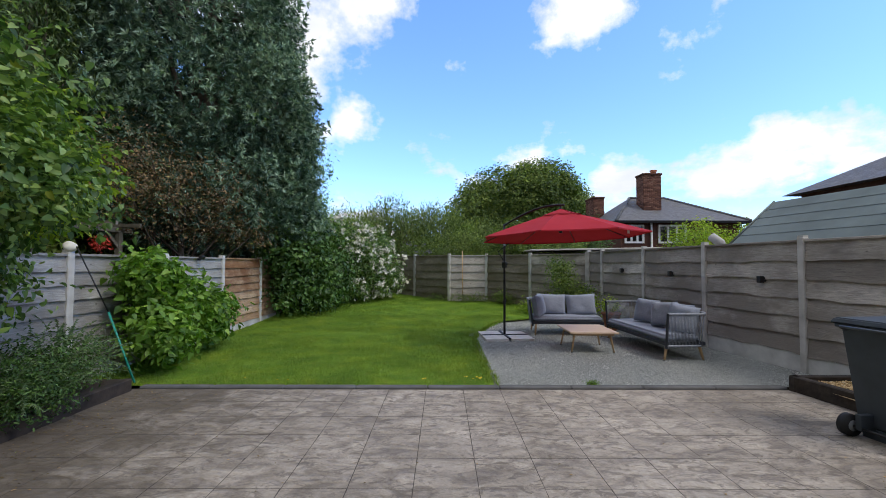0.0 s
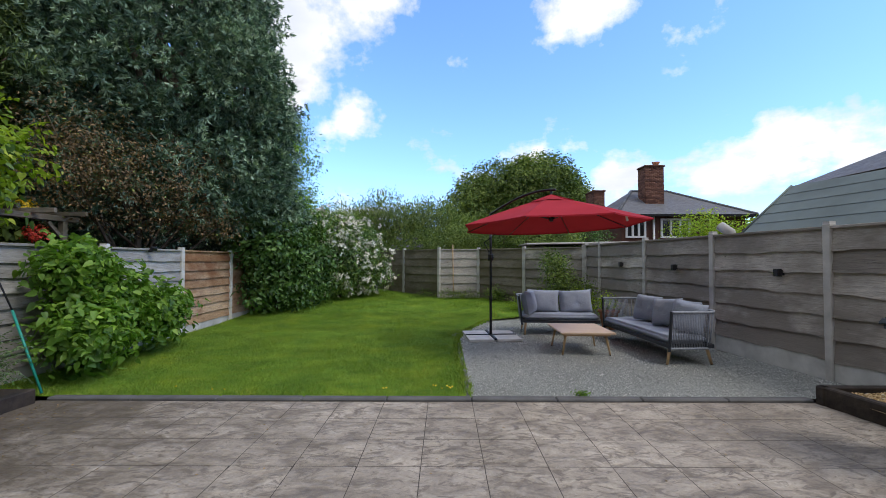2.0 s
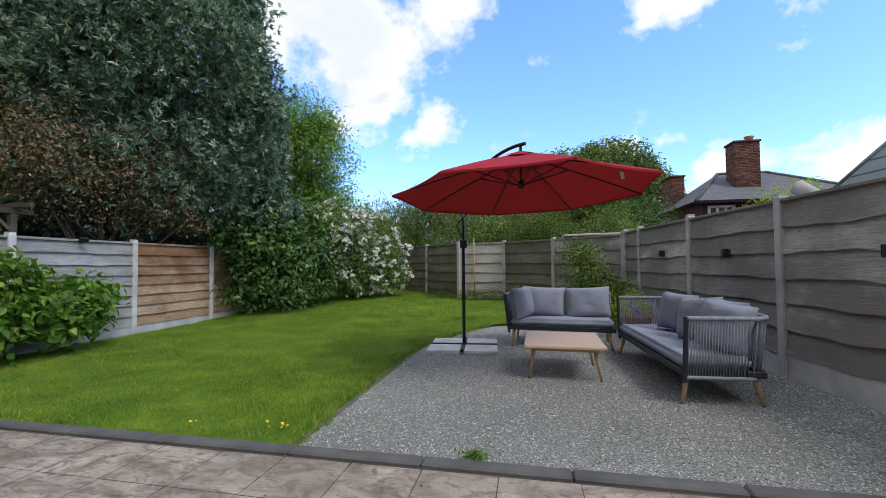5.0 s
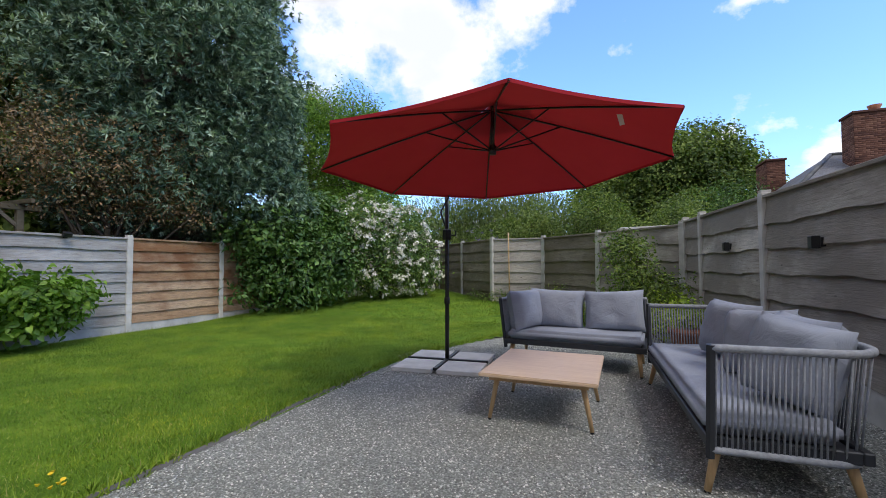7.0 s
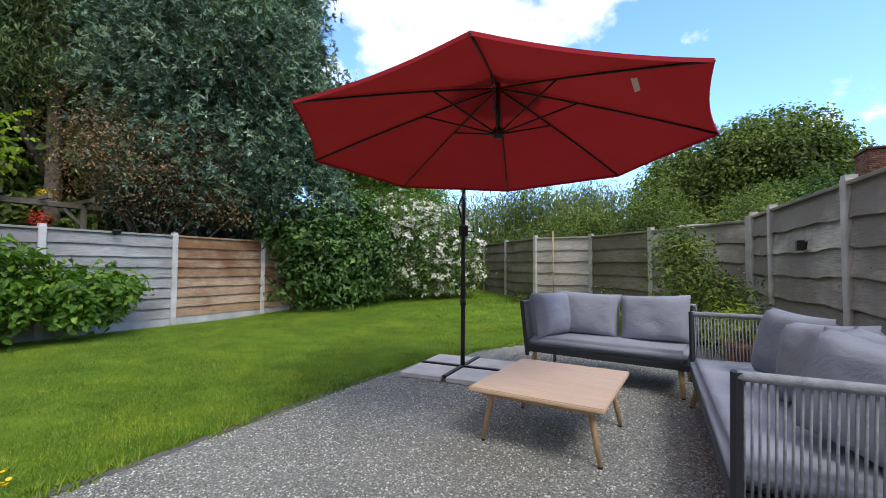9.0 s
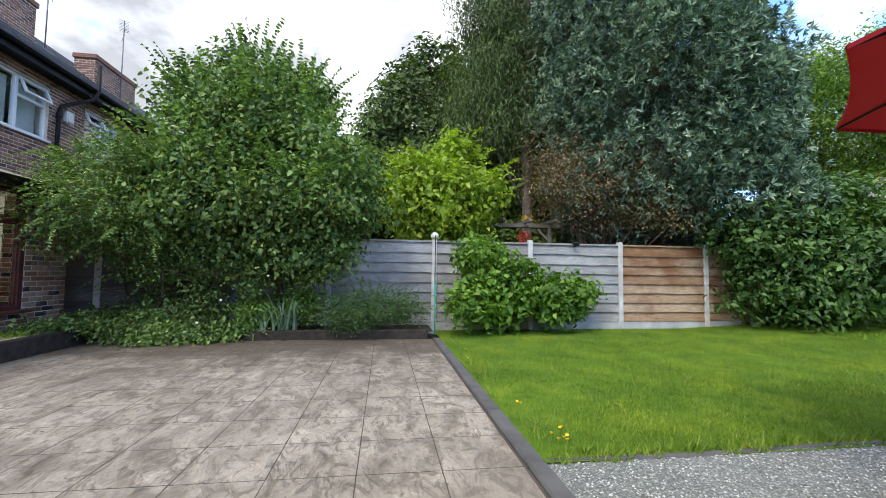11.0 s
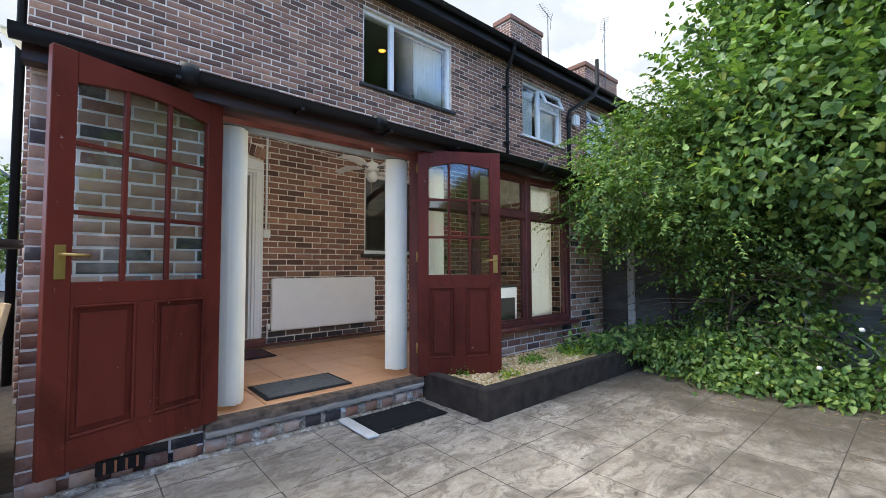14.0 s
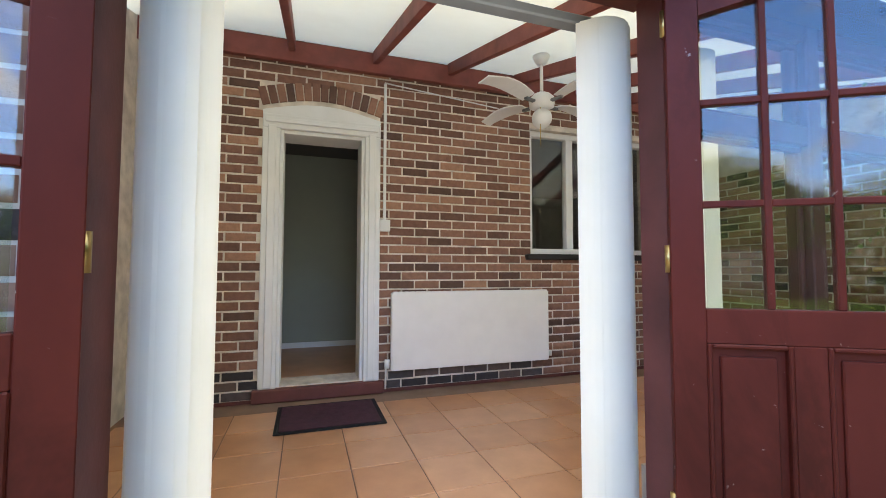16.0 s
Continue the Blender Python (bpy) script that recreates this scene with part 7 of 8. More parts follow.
th = plant("bed_shrub", BED_SHRUB, 9000, 0.042, "deep", 54, "low spreading dark green shrub in the bed", "shrub", (-4.05, 4.5, 0.1), 0.02, 5, aspect=0.4, cluster=9, spread=0.06, shell=0.75, floor_z=0.06)
part("outer_growth", sprays("outer_growth", BED_SHRUB, 170, 0.42, 0.036, L["herb"], 155, 0.35, 0.35, 0.45, 0.7, 0.1), th)
plant("bed_shrub", [(-4.2, 3.4, 0.5, 0.3, 0.5, 0.35, 1), (-4.0, 2.7, 0.4, 0.3, 0.4, 0.3, 1)], 3000, 0.07, "fresh", 55, "small fresh green shrub in the bed", "shrub", (-4.1, 3.2, 0.1), 0.015, 4, aspect=0.5, cluster=5, spread=0.07, shell=0.75, floor_z=0.1)


def blade_clump(name, n, x, y, z, length, seed, label, mat="iris", wid=0.018, arch=1.0):
    th = hold(name, label=label, category="plant")
    r = np.random.default_rng(seed)
    for k in range(n):
        a = r.uniform(0, 6.28)
        h = length * r.uniform(0.6, 1.1)
        out = r.uniform(0.2, 1.0) * arch * h
        bx, by = x + r.normal(0, 0.07), y + r.normal(0, 0.10)
        V, F = [], []
        for i in range(7):
            f = i / 6
            w = wid * (1 - f) ** 0.6 + 0.001
            px, py = bx + math.cos(a) * out * f ** 1.6, by + math.sin(a) * out * f ** 1.6
            pz = z + h * (f - 0.35 * f ** 3 * (out / h))
            V += [(px - math.sin(a) * w, py + math.cos(a) * w, pz), (px + math.sin(a) * w, py - math.cos(a) * w, pz)]
        F = [(2 * i, 2 * i + 1, 2 * i + 3, 2 * i + 2) for i in range(6)]
        part("leaf", mesh_of("leaf", V, F, L[mat], True), th)
    return th


blade_clump("iris", 34, -3.80, 3.15, 0.12, 0.74, 61, "clump of sword-shaped grey-green iris leaves")
blade_clump("iris", 24, -3.84, 2.72, 0.12, 0.68, 62, "clump of sword-shaped grey-green iris leaves")
blade_clump("day_lily", 40, -3.85, 1.15, 0.15, 0.45, 63, "arching strappy green leaves at the bed edge", "fresh", 0.012, 1.1)
FENCE_SHRUB = [(-4.15, 6.9, 0.85, 0.45, 0.65, 0.6, 2), (-4.2, 6.5, 1.35, 0.35, 0.4, 0.40, 1), (-4.1, 7.9, 0.65, 0.4, 0.6, 0.45, 1.2), (-3.9, 6.3, 0.55, 0.35, 0.4, 0.4, 0.8), (-4.3, 8.45, 0.75, 0.25, 0.3, 0.25, 0.4)]
th = plant("fence_shrub", FENCE_SHRUB, 7500, 0.105, "fresh", 56, "rounded bright green shrub against the silver fence", "shrub", (-4.3, 7.0, 0.0), 0.03, 5, aspect=0.7, cluster=6, spread=0.09, shell=0.7, floor_z=0.08, heart=True)
part("outer_growth", sprays("outer_growth", FENCE_SHRUB, 110, 0.32, 0.105, L["fresh"], 153, 0.3, 0.4, 0.7, 0.7, 0.1), th)
plant("laurel_bush", [(-4.0, 12.7, 1.2, 1.0, 1.2, 1.1, 2), (-4.3, 12.2, 2.0, 0.9, 0.9, 0.7, 1.2), (-3.6, 13.6, 1.3, 0.9, 1.0, 1.2, 2), (-4.1, 13.6, 2.4, 0.9, 1.0, 0.8, 1.4)], 15000, 0.14, "deep", 57, "broad dark green evergreen bush on the lawn's edge", "bush", (-4.2, 13.0, 0.1), 0.06, 4, aspect=0.55, cluster=7, spread=0.11, shell=0.55, floor_z=0.15)
wb = [(-3.0, 15.2, 1.4, 1.1, 1.1, 1.2, 2), (-3.4, 15.0, 2.4, 1.1, 1.0, 0.8, 1.5), (-2.2, 16.0, 1.3, 0.9, 0.8, 1.0, 1.5), (-2.6, 16.0, 2.3, 0.9, 0.9, 0.7, 1)]
th = plant("flowering_bush", wb, 20000, 0.10, "lilac", 58, "large bush covered in white flower heads", "bush", (-3.0, 15.6, 0.2), 0.06, 4, aspect=0.5, cluster=7, spread=0.11, shell=0.55, floor_z=0.3)
part("blossom", leaf_cloud("blossom", wb, 10500, 0.080, M["petal_white"], 59, aspect=0.75, cluster=15, spread=0.034, shell=0.05, floor_z=0.35), th, "creamy white flower clusters")
pot = hold("plant_pot", pose(4.22, 10.35, 0), label="orange terracotta pot with a small plant behind the sofas", category="pot")
tube("pot", [(0, 0, 0.0), (0, 0, 0.02), (0, 0, 0.36), (0, 0, 0.37), (0, 0, 0.42)], [0.13, 0.14, 0.20, 0.225, 0.225], M["pot"], pot, 20)
part("leaves", leaf_cloud("leaves", [(0, 0, 0.58, 0.2, 0.2, 0.16, 1)], 700, 0.06, L["lime"], 142, cluster=6, spread=0.06, shell=0.9), pot)
cb = plant("corner_shrub", [(3.75, 12.6, 0.95, 0.45, 0.45, 0.6, 2), (3.6, 12.7, 1.5, 0.35, 0.35, 0.35, 1), (4.2, 12.2, 0.75, 0.35, 0.35, 0.3, 0.8)], 4500, 0.07, "wood", 60, "loose green shrub in the fence corner", "shrub", (3.8, 12.7, 0.02), 0.025, 5, aspect=0.5, cluster=6, spread=0.11, shell=0.8, floor_z=0.1)
plant("corner_shrub", [(4.15, 11.6, 0.42, 0.3, 0.3, 0.3, 1), (2.9, 12.9, 0.3, 0.5, 0.25, 0.25, 1)], 1800, 0.06, "lime", 64, "low yellow-green shrub behind the sofas", "shrub", (4.1, 11.7, 0.02), 0.012, 4, aspect=0.5, cluster=6, spread=0.08, shell=0.8, floor_z=0.03)
plant("fence_weeds", [(1.2, 15.3, 0.35, 1.0, 0.15, 0.2, 1), (2.3, 14.8, 0.4, 0.5, 0.3, 0.3, 1.2), (0.0, 15.8, 0.3, 0.6, 0.2, 0.2, 0.6)], 2600, 0.06, "wood", 65, "low weeds and leaves along the back fence", "weeds", (2.3, 14.9, 0.2), 0.01, 3, aspect=0.5, cluster=6, spread=0.08, shell=0.9, floor_z=0.2)
for k, (x, y, n, s) in enumerate(((-1.62, 0.24, 150, 0.06), (-2.25, 0.02, 420, 0.13), (-3.0, 0.0, 900, 0.2), (-1.35, -0.05, 90, 0.04))):
    plant("bed_weed", [(x, y, 0.215, s * 1.6, s, 0.045, 1)], n, 0.032, "fresh" if k % 2 else "lime", 66 + k, "low green weed in the golden gravel", "weed", (x, y, 0.19), 0.004, 2, group="weeds in the gravel bed", aspect=0.6, cluster=5, spread=0.03, shell=0.9, floor_z=0.2)
plant("bed_weed", [(5.15, 4.75, 0.22, 0.12, 0.18, 0.1, 1)], 160, 0.04, "brown", 70, "sparse brown weed in the gravel bed", "weed", (5.15, 4.75, 0.12), 0.005, 3, group="weeds in the gravel bed", aspect=0.5, cluster=4, spread=0.04, shell=0.9, floor_z=0.13)
for k, (x, y) in enumerate(((2.12, 5.74),)):
    plant("gravel_weed", [(x, y, 0.025, 0.07, 0.05, 0.03, 1)], 220, 0.035, "fresh", 80 + k, "small tuft of weed in the chippings", "weed", (x, y, 0.0), 0.003, 2, group="weeds in the chippings", aspect=0.35, cluster=5, spread=0.02, shell=0.9, floor_z=0.005)
r = np.random.default_rng(77)
for k in range(12):
    x, y = (0.62 + r.normal(0, 0.07), 5.86 + abs(r.normal(0, 0.10))) if k < 7 else (r.uniform(-2.5, 0.5), 5.80 + abs(r.normal(0, 0.08)))
    th = hold("dandelion", pose(x, y, 0), label="small yellow dandelion in the lawn's edge", category="flower", group="dandelions")
    tube("stalk", [(0, 0, 0), (0.004, 0, 0.045)], 0.002, L["fresh"], th, 5)
    bm = bmesh.new(); bmesh.ops.create_cone(bm, cap_ends=True, segments=12, radius1=0.004, radius2=0.013, depth=0.012)
    part("flower_head", finish(bm, "flower_head", M["petal_yellow"]), th, "", pose(0.004, 0, 0.052, r.uniform(-20, 20), r.uniform(-20, 20), 0))
r = np.random.default_rng(78)
V, F = [], []
for k in range(900):
    x, y = r.uniform(-3.6, 4.4), r.uniform(0.2, 5.5)
    if r.random() < 0.75:
        x = -3.6 + abs(r.normal(0, 0.38))
    a = r.uniform(0, 6.28); s = r.uniform(0.006, 0.018)
    o = len(V)
    V += [(x + s * math.cos(a), y + s * math.sin(a), 0.004), (x - s * 0.5 * math.sin(a), y + s * 0.5 * math.cos(a), 0.009), (x - s * math.cos(a), y - s * math.sin(a), 0.004), (x + s * 0.5 * math.sin(a), y - s * 0.5 * math.cos(a), 0.008)]
    F.append((o, o + 1, o + 2, o + 3))
tagged(part("leaf_litter", mesh_of("leaf_litter", V, F, L["brown"])), "scattered dry leaf scraps on the patio", "litter", kind="stuff")

# ---- trees beyond the fences ----
big = [(-6.2, 11.4, 3.6, 2.5, 2.4, 1.6, 2), (-6.2, 11.3, 5.6, 2.65, 2.6, 1.9, 3.2), (-6.4, 11.2, 7.8, 2.55, 2.5, 1.9, 3), (-6.4, 11.2, 9.8, 2.35, 2.3, 1.9, 2.4), (-6.4, 11.4, 11.8, 1.8, 1.8, 1.8, 1.4), (-4.45, 11.9, 4.4, 1.0, 1.1, 1.5, 1.1), (-4.6, 10.8, 5.8, 1.1, 1.1, 1.2, 0.9), (-4.7, 12.2, 2.9, 1.2, 1.3, 0.9, 1.0), (-5.8, 12.8, 2.7, 1.7, 1.6, 1.2, 1.2), (-6.6, 10.6, 2.9, 1.5, 1.3, 1.0, 0.9)]
th = hold("blue_conifer", label="very tall dense blue-green evergreen overhanging the fence", category="tree")
tubes("trunk", branches(big, (-6.3, 11.5, 0.0), 0.28, 91, 3), M["bark"], th, 6)
part("crown", tuft_cloud("crown", big, 9000, 6, 10, 0.15, L["blue"], 91, spread=0.13, floor_z=1.75), th)
br = [(-5.8, 9.4, 3.0, 1.3, 1.3, 1.0, 2), (-5.5, 10.4, 3.4, 1.2, 1.2, 1.2, 2), (-6.2, 8.8, 3.6, 1.2, 1.0, 0.9, 1), (-4.9, 10.6, 2.5, 0.7, 0.9, 0.55, 1)]
plant("dying_shrub", br, 17000, 0.062, "brown", 92, "half-dead brown shrub with bare twigs behind the fence", "shrub", (-5.9, 9.7, 0.0), 0.09, 9, aspect=0.5, cluster=7, spread=0.11, shell=0.8, rough=0.35, floor_z=1.75)
pine = [(-8.6, 8.9, 5.4 + 1.15 * k, 2.0 - 0.13 * k, 2.0 - 0.13 * k, 0.75, 2 - 0.12 * k) for k in range(8)]
pine = [(x - 0.5, y - 0.7, z, a, b, c, w) for x, y, z, a, b, c, w in pine]
plant("spruce", pine, 70000, 0.14, "pine", 93, "tall drooping spruce with a bare lower trunk", "tree", (-8.6, 8.9, 0.0), 0.2, 3, "bark", "crown", "trunk", top=(-8.6, 8.9, 14), aspect=0.22, cluster=22, spread=0.18, shell=0.75, droop=0.5, floor_z=3.8)
YELLOW = [(-6.3, 6.0, 2.5, 1.0, 1.2, 1.0, 2), (-6.2, 6.6, 3.0, 0.8, 0.9, 0.9, 1.4), (-6.4, 5.4, 3.1, 0.7, 0.7, 0.8, 1), (-6.3, 6.3, 3.9, 0.35, 0.4, 0.5, 0.4)]
th = plant("yellow_shrub", YELLOW, 8000, 0.12, "lime", 94, "bright yellow-green shrub beyond the fence", "shrub", (-6.4, 6.0, 0.0), 0.06, 4, aspect=0.7, cluster=6, spread=0.12, shell=0.6, floor_z=1.2, heart=True)
part("outer_growth", sprays("outer_growth", YELLOW, 120, 0.6, 0.12, L["lime"], 154, 0.3, 0.5, 0.7, 0.7, 1.5), th)
wood = [(-15, 6.5, 6.0, 3.6, 3.4, 4.2, 3), (-13, 10, 5.5, 3.5, 3.6, 5.0, 3), (-12.5, 14, 5.5, 3.5, 3.5, 5.5, 3), (-11, 5.5, 3.0, 2.6, 3.0, 2.2, 2), (-11, 9.0, 3.0, 2.4, 3.0, 2.4, 2)]
for k, l in enumerate(wood):
    plant("woodland_tree", [l, (l[0] + 0.8, l[1] + 0.5, l[2] - l[5] * 0.6, l[3] * 0.8, l[4] * 0.8, l[5] * 0.6, 0.6)], 44000, 0.23, "wood" if k % 3 else "pine", 95 + k, "dark leafy tree standing behind the gardens", "tree", (l[0], l[1], 0.0), 0.22, 4, "bark", "crown", "trunk", group="trees behind the left gardens", aspect=0.6, cluster=26, spread=0.24, shell=0.34, floor_z=0.8)
plant("willow_tree", [(-8.3, 22.2, 6.6, 2.3, 2.3, 2.2, 2), (-7.4, 22.4, 4.4, 1.9, 1.9, 1.5, 1.2), (-9.6, 22.0, 8.6, 2.0, 1.9, 1.7, 1.4), (-7.6, 22.0, 8.0, 1.3, 1.3, 1.2, 0.7), (-9.5, 22.6, 4.6, 2.1, 2.0, 1.8, 1)], 34000, 0.16, "fresh", 110, "airy light green tree with sky showing through", "tree", (-8.4, 22.6, 0), 0.24, 8, "bark", "crown", "trunk", aspect=0.4, cluster=9, spread=0.22, shell=0.7, rough=0.35, floor_z=1.6)
plant("willow_tree", [(-12.6, 23.0, 7.2, 2.8, 2.6, 2.6, 2), (-11.6, 23.2, 4.6, 2.6, 2.2, 1.9, 1.4), (-12.4, 22.8, 9.8, 1.9, 1.8, 1.3, 1)], 30000, 0.17, "willow", 109, "airy light green tree with sky showing through", "tree", (-12.2, 23.2, 0), 0.26, 8, "bark", "crown", "trunk", aspect=0.4, cluster=9, spread=0.24, shell=0.7, rough=0.35, floor_z=1.6)
plant("willow_tree", [(-3.2, 26, 3.9, 2.2, 1.6, 1.9, 1.6), (-0.4, 27, 3.8, 2.1, 1.6, 2.0, 1.7), (-5.5, 25, 3.4, 2.2, 1.6, 1.9, 1.2), (2.4, 27.5, 3.2, 1.9, 1.5, 1.6, 1)], 32000, 0.24, "willow", 111, "trailing pale green willow beyond the garden's end", "tree", (-1.5, 26.5, 0), 0.15, 5, "bark", "crown", "trunk", aspect=0.2, cluster=9, spread=0.2, shell=0.6, droop=1.2, floor_z=0.6)
plant("round_tree", [(7.1, 38, 6.4, 5.2, 4.5, 4.0, 3), (3.6, 38, 5.5, 3.2, 3.5, 3.6, 1.6), (10.6, 38, 5.6, 3.2, 3.5, 3.8, 1.8), (8.8, 37, 8.2, 3.4, 3.0, 2.4, 1.4), (6.0, 36, 3.4, 4.0, 2.0, 2.6, 1.2)], 85000, 0.25, "wood", 112, "large rounded dark green tree behind the gardens", "tree", (7.1, 38, 0), 0.4, 4, "bark", "crown", "trunk", aspect=0.6, cluster=14, spread=0.3, shell=0.4, rough=0.13, floor_z=0.5)
for k, (x, y, z, rr) in enumerate(((0.9, 18.3, 2.0, 1.1), (2.9, 18.2, 2.2, 1.2), (4.9, 17.5, 2.0, 1.0), (-0.8, 20.5, 1.9, 1.0), (6.6, 20.0, 2.4, 1.5))):
    plant("garden_bush", [(x, y, z, rr, rr * 0.8, rr, 1), (x + 0.4, y, z + 0.4, rr * 0.6, rr * 0.6, rr * 0.7, 0.6)], 5500, 0.10, ("willow", "wood", "willow", "wood", "deep")[k], 115 + k, "light green bush showing over the back fence", "bush", (x, y, 0), 0.05, 4, group="bushes behind the back fence", aspect=0.4, cluster=8, spread=0.12, shell=0.6, floor_z=0.5)
bd = plant("buddleia", [(-1.2, 19.6, 1.9, 0.8, 0.7, 0.8, 1)], 2500, 0.12, "wood", 121, "buddleia with lilac flower spikes over the fence", "bush", (-1.2, 19.6, 0), 0.04, 5, aspect=0.25, cluster=6, spread=0.14, shell=0.8, floor_z=0.5)
tagged(part("flower_spikes", leaf_cloud("flower_spikes", [(-1.1, 19.5, 2.2, 0.7, 0.5, 0.5, 1)], 500, 0.05, M["petal_lilac"], 122, cluster=14, spread=0.05, shell=0.2), bd, "lilac flower spikes"), kind="stuff")
plant("maple", [(8.4, 13.8, 2.3, 1.0, 0.9, 0.7, 1), (9.4, 13.6, 2.1, 0.9, 0.8, 0.6, 0.8)], 6000, 0.085, "lime", 123, "low yellow-green maple over the fence", "tree", (8.8, 13.7, 0), 0.07, 5, "bark", "crown", "trunk", aspect=0.5, cluster=8, spread=0.12, shell=0.7, floor_z=1.0)
plant("far_tree", [(26, 44, 3.5, 4, 3, 2.6, 1), (33, 46, 3.5, 4, 3, 2.5, 1)], 5000, 0.4, "wood", 124, "distant trees behind the houses", "tree", (28, 44, 0), 0.3, 4, "bark", "crown", "trunk", aspect=0.6, cluster=8, spread=0.5, shell=0.5, floor_z=0.5)
plant("far_tree", [(5, -26, 3.5, 3, 2, 2.5, 1)], 3000, 0.3, "wood", 125, "distant trees behind the houses", "tree", (5, -26, 0), 0.3, 4, "bark", "crown", "trunk", aspect=0.6, cluster=8, spread=0.5, shell=0.5, floor_z=0.5)
for k in range(16):
    a = radians(100 + 22 * k)
    x, y = 70 * math.cos(a), 70 * math.sin(a)
    plant("far_tree", [(x, y, 3.0, 13, 13, 3.6, 1)], 3500, 0.9, "wood", 130 + k, "distant hedge of trees closing the view", "tree", (x, y, 0), 0.4, 2, "bark", "crown", "trunk", group="distant trees", aspect=0.7, cluster=8, spread=0.9, shell=0.6, floor_z=0.2)

# pergola next door
pg = hold("pergola", label="weathered timber pergola in the next garden", category="pergola")
for x, y in ((-6.4, 6.9), (-6.4, 8.7)):
    box("post", (x - 0.05, y - 0.05, 0), (x + 0.05, y + 0.05, 2.2), M["board_old"], pg, 0.006)
box("beam", (-6.45, 6.6, 2.2), (-6.35, 9.0, 2.3), M["board_old"], pg, 0.008)
for k in range(4):
    box("crossbeam", (-7.6, 6.8 + k * 0.62, 2.3), (-5.95, 6.86 + k * 0.62, 2.38), M["board_old"], pg, 0.006)
for s in (1, -1):
    box("brace", (-0.025, 0, -0.03), (0.025, 0.42, 0.03), M["board_old"], pg, 0.004, m=pose(-6.4, 6.9 if s > 0 else 8.7, 1.88, 45 if s > 0 else 135, 0, 0))
fl = hold("hanging_basket", label="small basket of red and yellow flowers by the pergola", category="flowers")
tagged(part("red_flowers", leaf_cloud("red_flowers", [(-6.2, 8.0, 1.95, 0.16, 0.16, 0.14, 1)], 260, 0.05, M["petal_red"], 140, cluster=8, spread=0.03, shell=0.5), fl), kind="stuff")
tagged(part("yellow_flowers", leaf_cloud("yellow_flowers", [(-6.6, 8.2, 2.45, 0.16, 0.2, 0.12, 1)], 160, 0.05, M["petal_yellow"], 141, cluster=8, spread=0.03, shell=0.5), fl), kind="stuff")
tube("wire", [(-6.2, 8.0, 1.95), (-6.4, 8.1, 2.3)], 0.004, M["black_metal"], fl)

# ---- neighbours beyond the right fence ----
gr = hold("garage", label="garage with a green mineral-felt roof close behind the fence", category="garage")
roofv, rooff = [], []


def gar(x, y, z):
    return (x + fence_right_x(y) + 0.25, y, z)


ns = 5
for k in range(ns + 1):
    f = k / ns
    for yy in (8.0, -2.0):
        roofv.append(gar(0.0 + 0.85 * f, yy, 1.95 + 0.80 * f))
for k in range(ns):
    a_ = 2 * k
    rooff.append((a_, a_ + 2, a_ + 3, a_ + 1))
part("roof", mesh_of("roof", roofv, rooff, M["felt"]), gr)
for k in range(1, ns):
    f = k / ns
    p, q = gar(0.85 * f, 8.0, 1.956 + 0.80 * f), gar(0.85 * f, -2.0, 1.956 + 0.80 * f)
    tube("felt_lap", [p, q], 0.004, M["felt"], gr, 5)
p0 = [gar(0.0, 8.0, 0), gar(3.0, 8.0, 0), gar(3.0, 8.0, 1.95), gar(0.85, 8.0, 2.75), gar(0.0, 8.0, 1.95)]
p1 = [gar(0.0, -2.0, 0), gar(3.0, -2.0, 0), gar(3.0, -2.0, 1.95), gar(0.85, -2.0, 2.75), gar(0.0, -2.0, 1.95)]
part("wall", mesh_of("wall", p0 + p1, [(4, 3, 2, 1, 0), (5, 6, 7, 8, 9), (0, 5, 9, 4), (3, 8, 7, 2)], M["board_grey"]), gr)
tube("verge", [gar(0.0, 8.02, 1.96), gar(0.85, 8.02, 2.76)], 0.018, M["felt"], gr, 6)
cw = hold("flue_cowl", pose(5.70, 8.45, 0, 0, 0, 0), label="galvanised flue with a tilted cowl behind the fence", category="flue")
tube("pipe", [(0, 0, 0), (0, 0, 1.9)], 0.05, M["post"], cw, 12)
tube("cowl", [(0, 0, 1.9), (-0.02, 0.06, 2.0), (-0.10, 0.22, 2.14)], [0.06, 0.085, 0.085], M["post"], cw, 14)


def hip_house(name, x0, x1, y0, y1, ze, zr, ridge, label, ridge_open=False):
    th = hold(name, label=label, category="house")
    box("wall", (x0, y0, 0), (x1, y1, ze), M["brick_wall_far"], th, 0)
    o = 0.4
    (ra, rb) = ridge
    V = [(x0 - o, y0 - o, ze), (x1 + o, y0 - o, ze), (x1 + o, y1 + o, ze), (x0 - o, y1 + o, ze), (ra, (y0 + y1) / 2, zr), (rb, (y0 + y1) / 2, zr)]
    part("roof", mesh_of("roof", V, [(0, 1, 5, 4), (1, 2, 5), (2, 3, 4, 5), (3, 0, 4), (3, 2, 1, 0)], M["slate_far"]), th)
    for p, q in ((4, 5), (1, 5), (2, 5), (0, 4)):
        tube("ridge_tiles", [V[p], V[q]], 0.09, M["slate"], th, 6)
    boxes("eaves_gutter", [((x0 - o, y0 - o - 0.06, ze - 0.12), (x1 + o, y0 - o + 0.02, ze)), ((x1 + o - 0.02, y0 - o, ze - 0.12), (x1 + o + 0.06, y1 + o, ze))], M["gutter"], th)
    return th


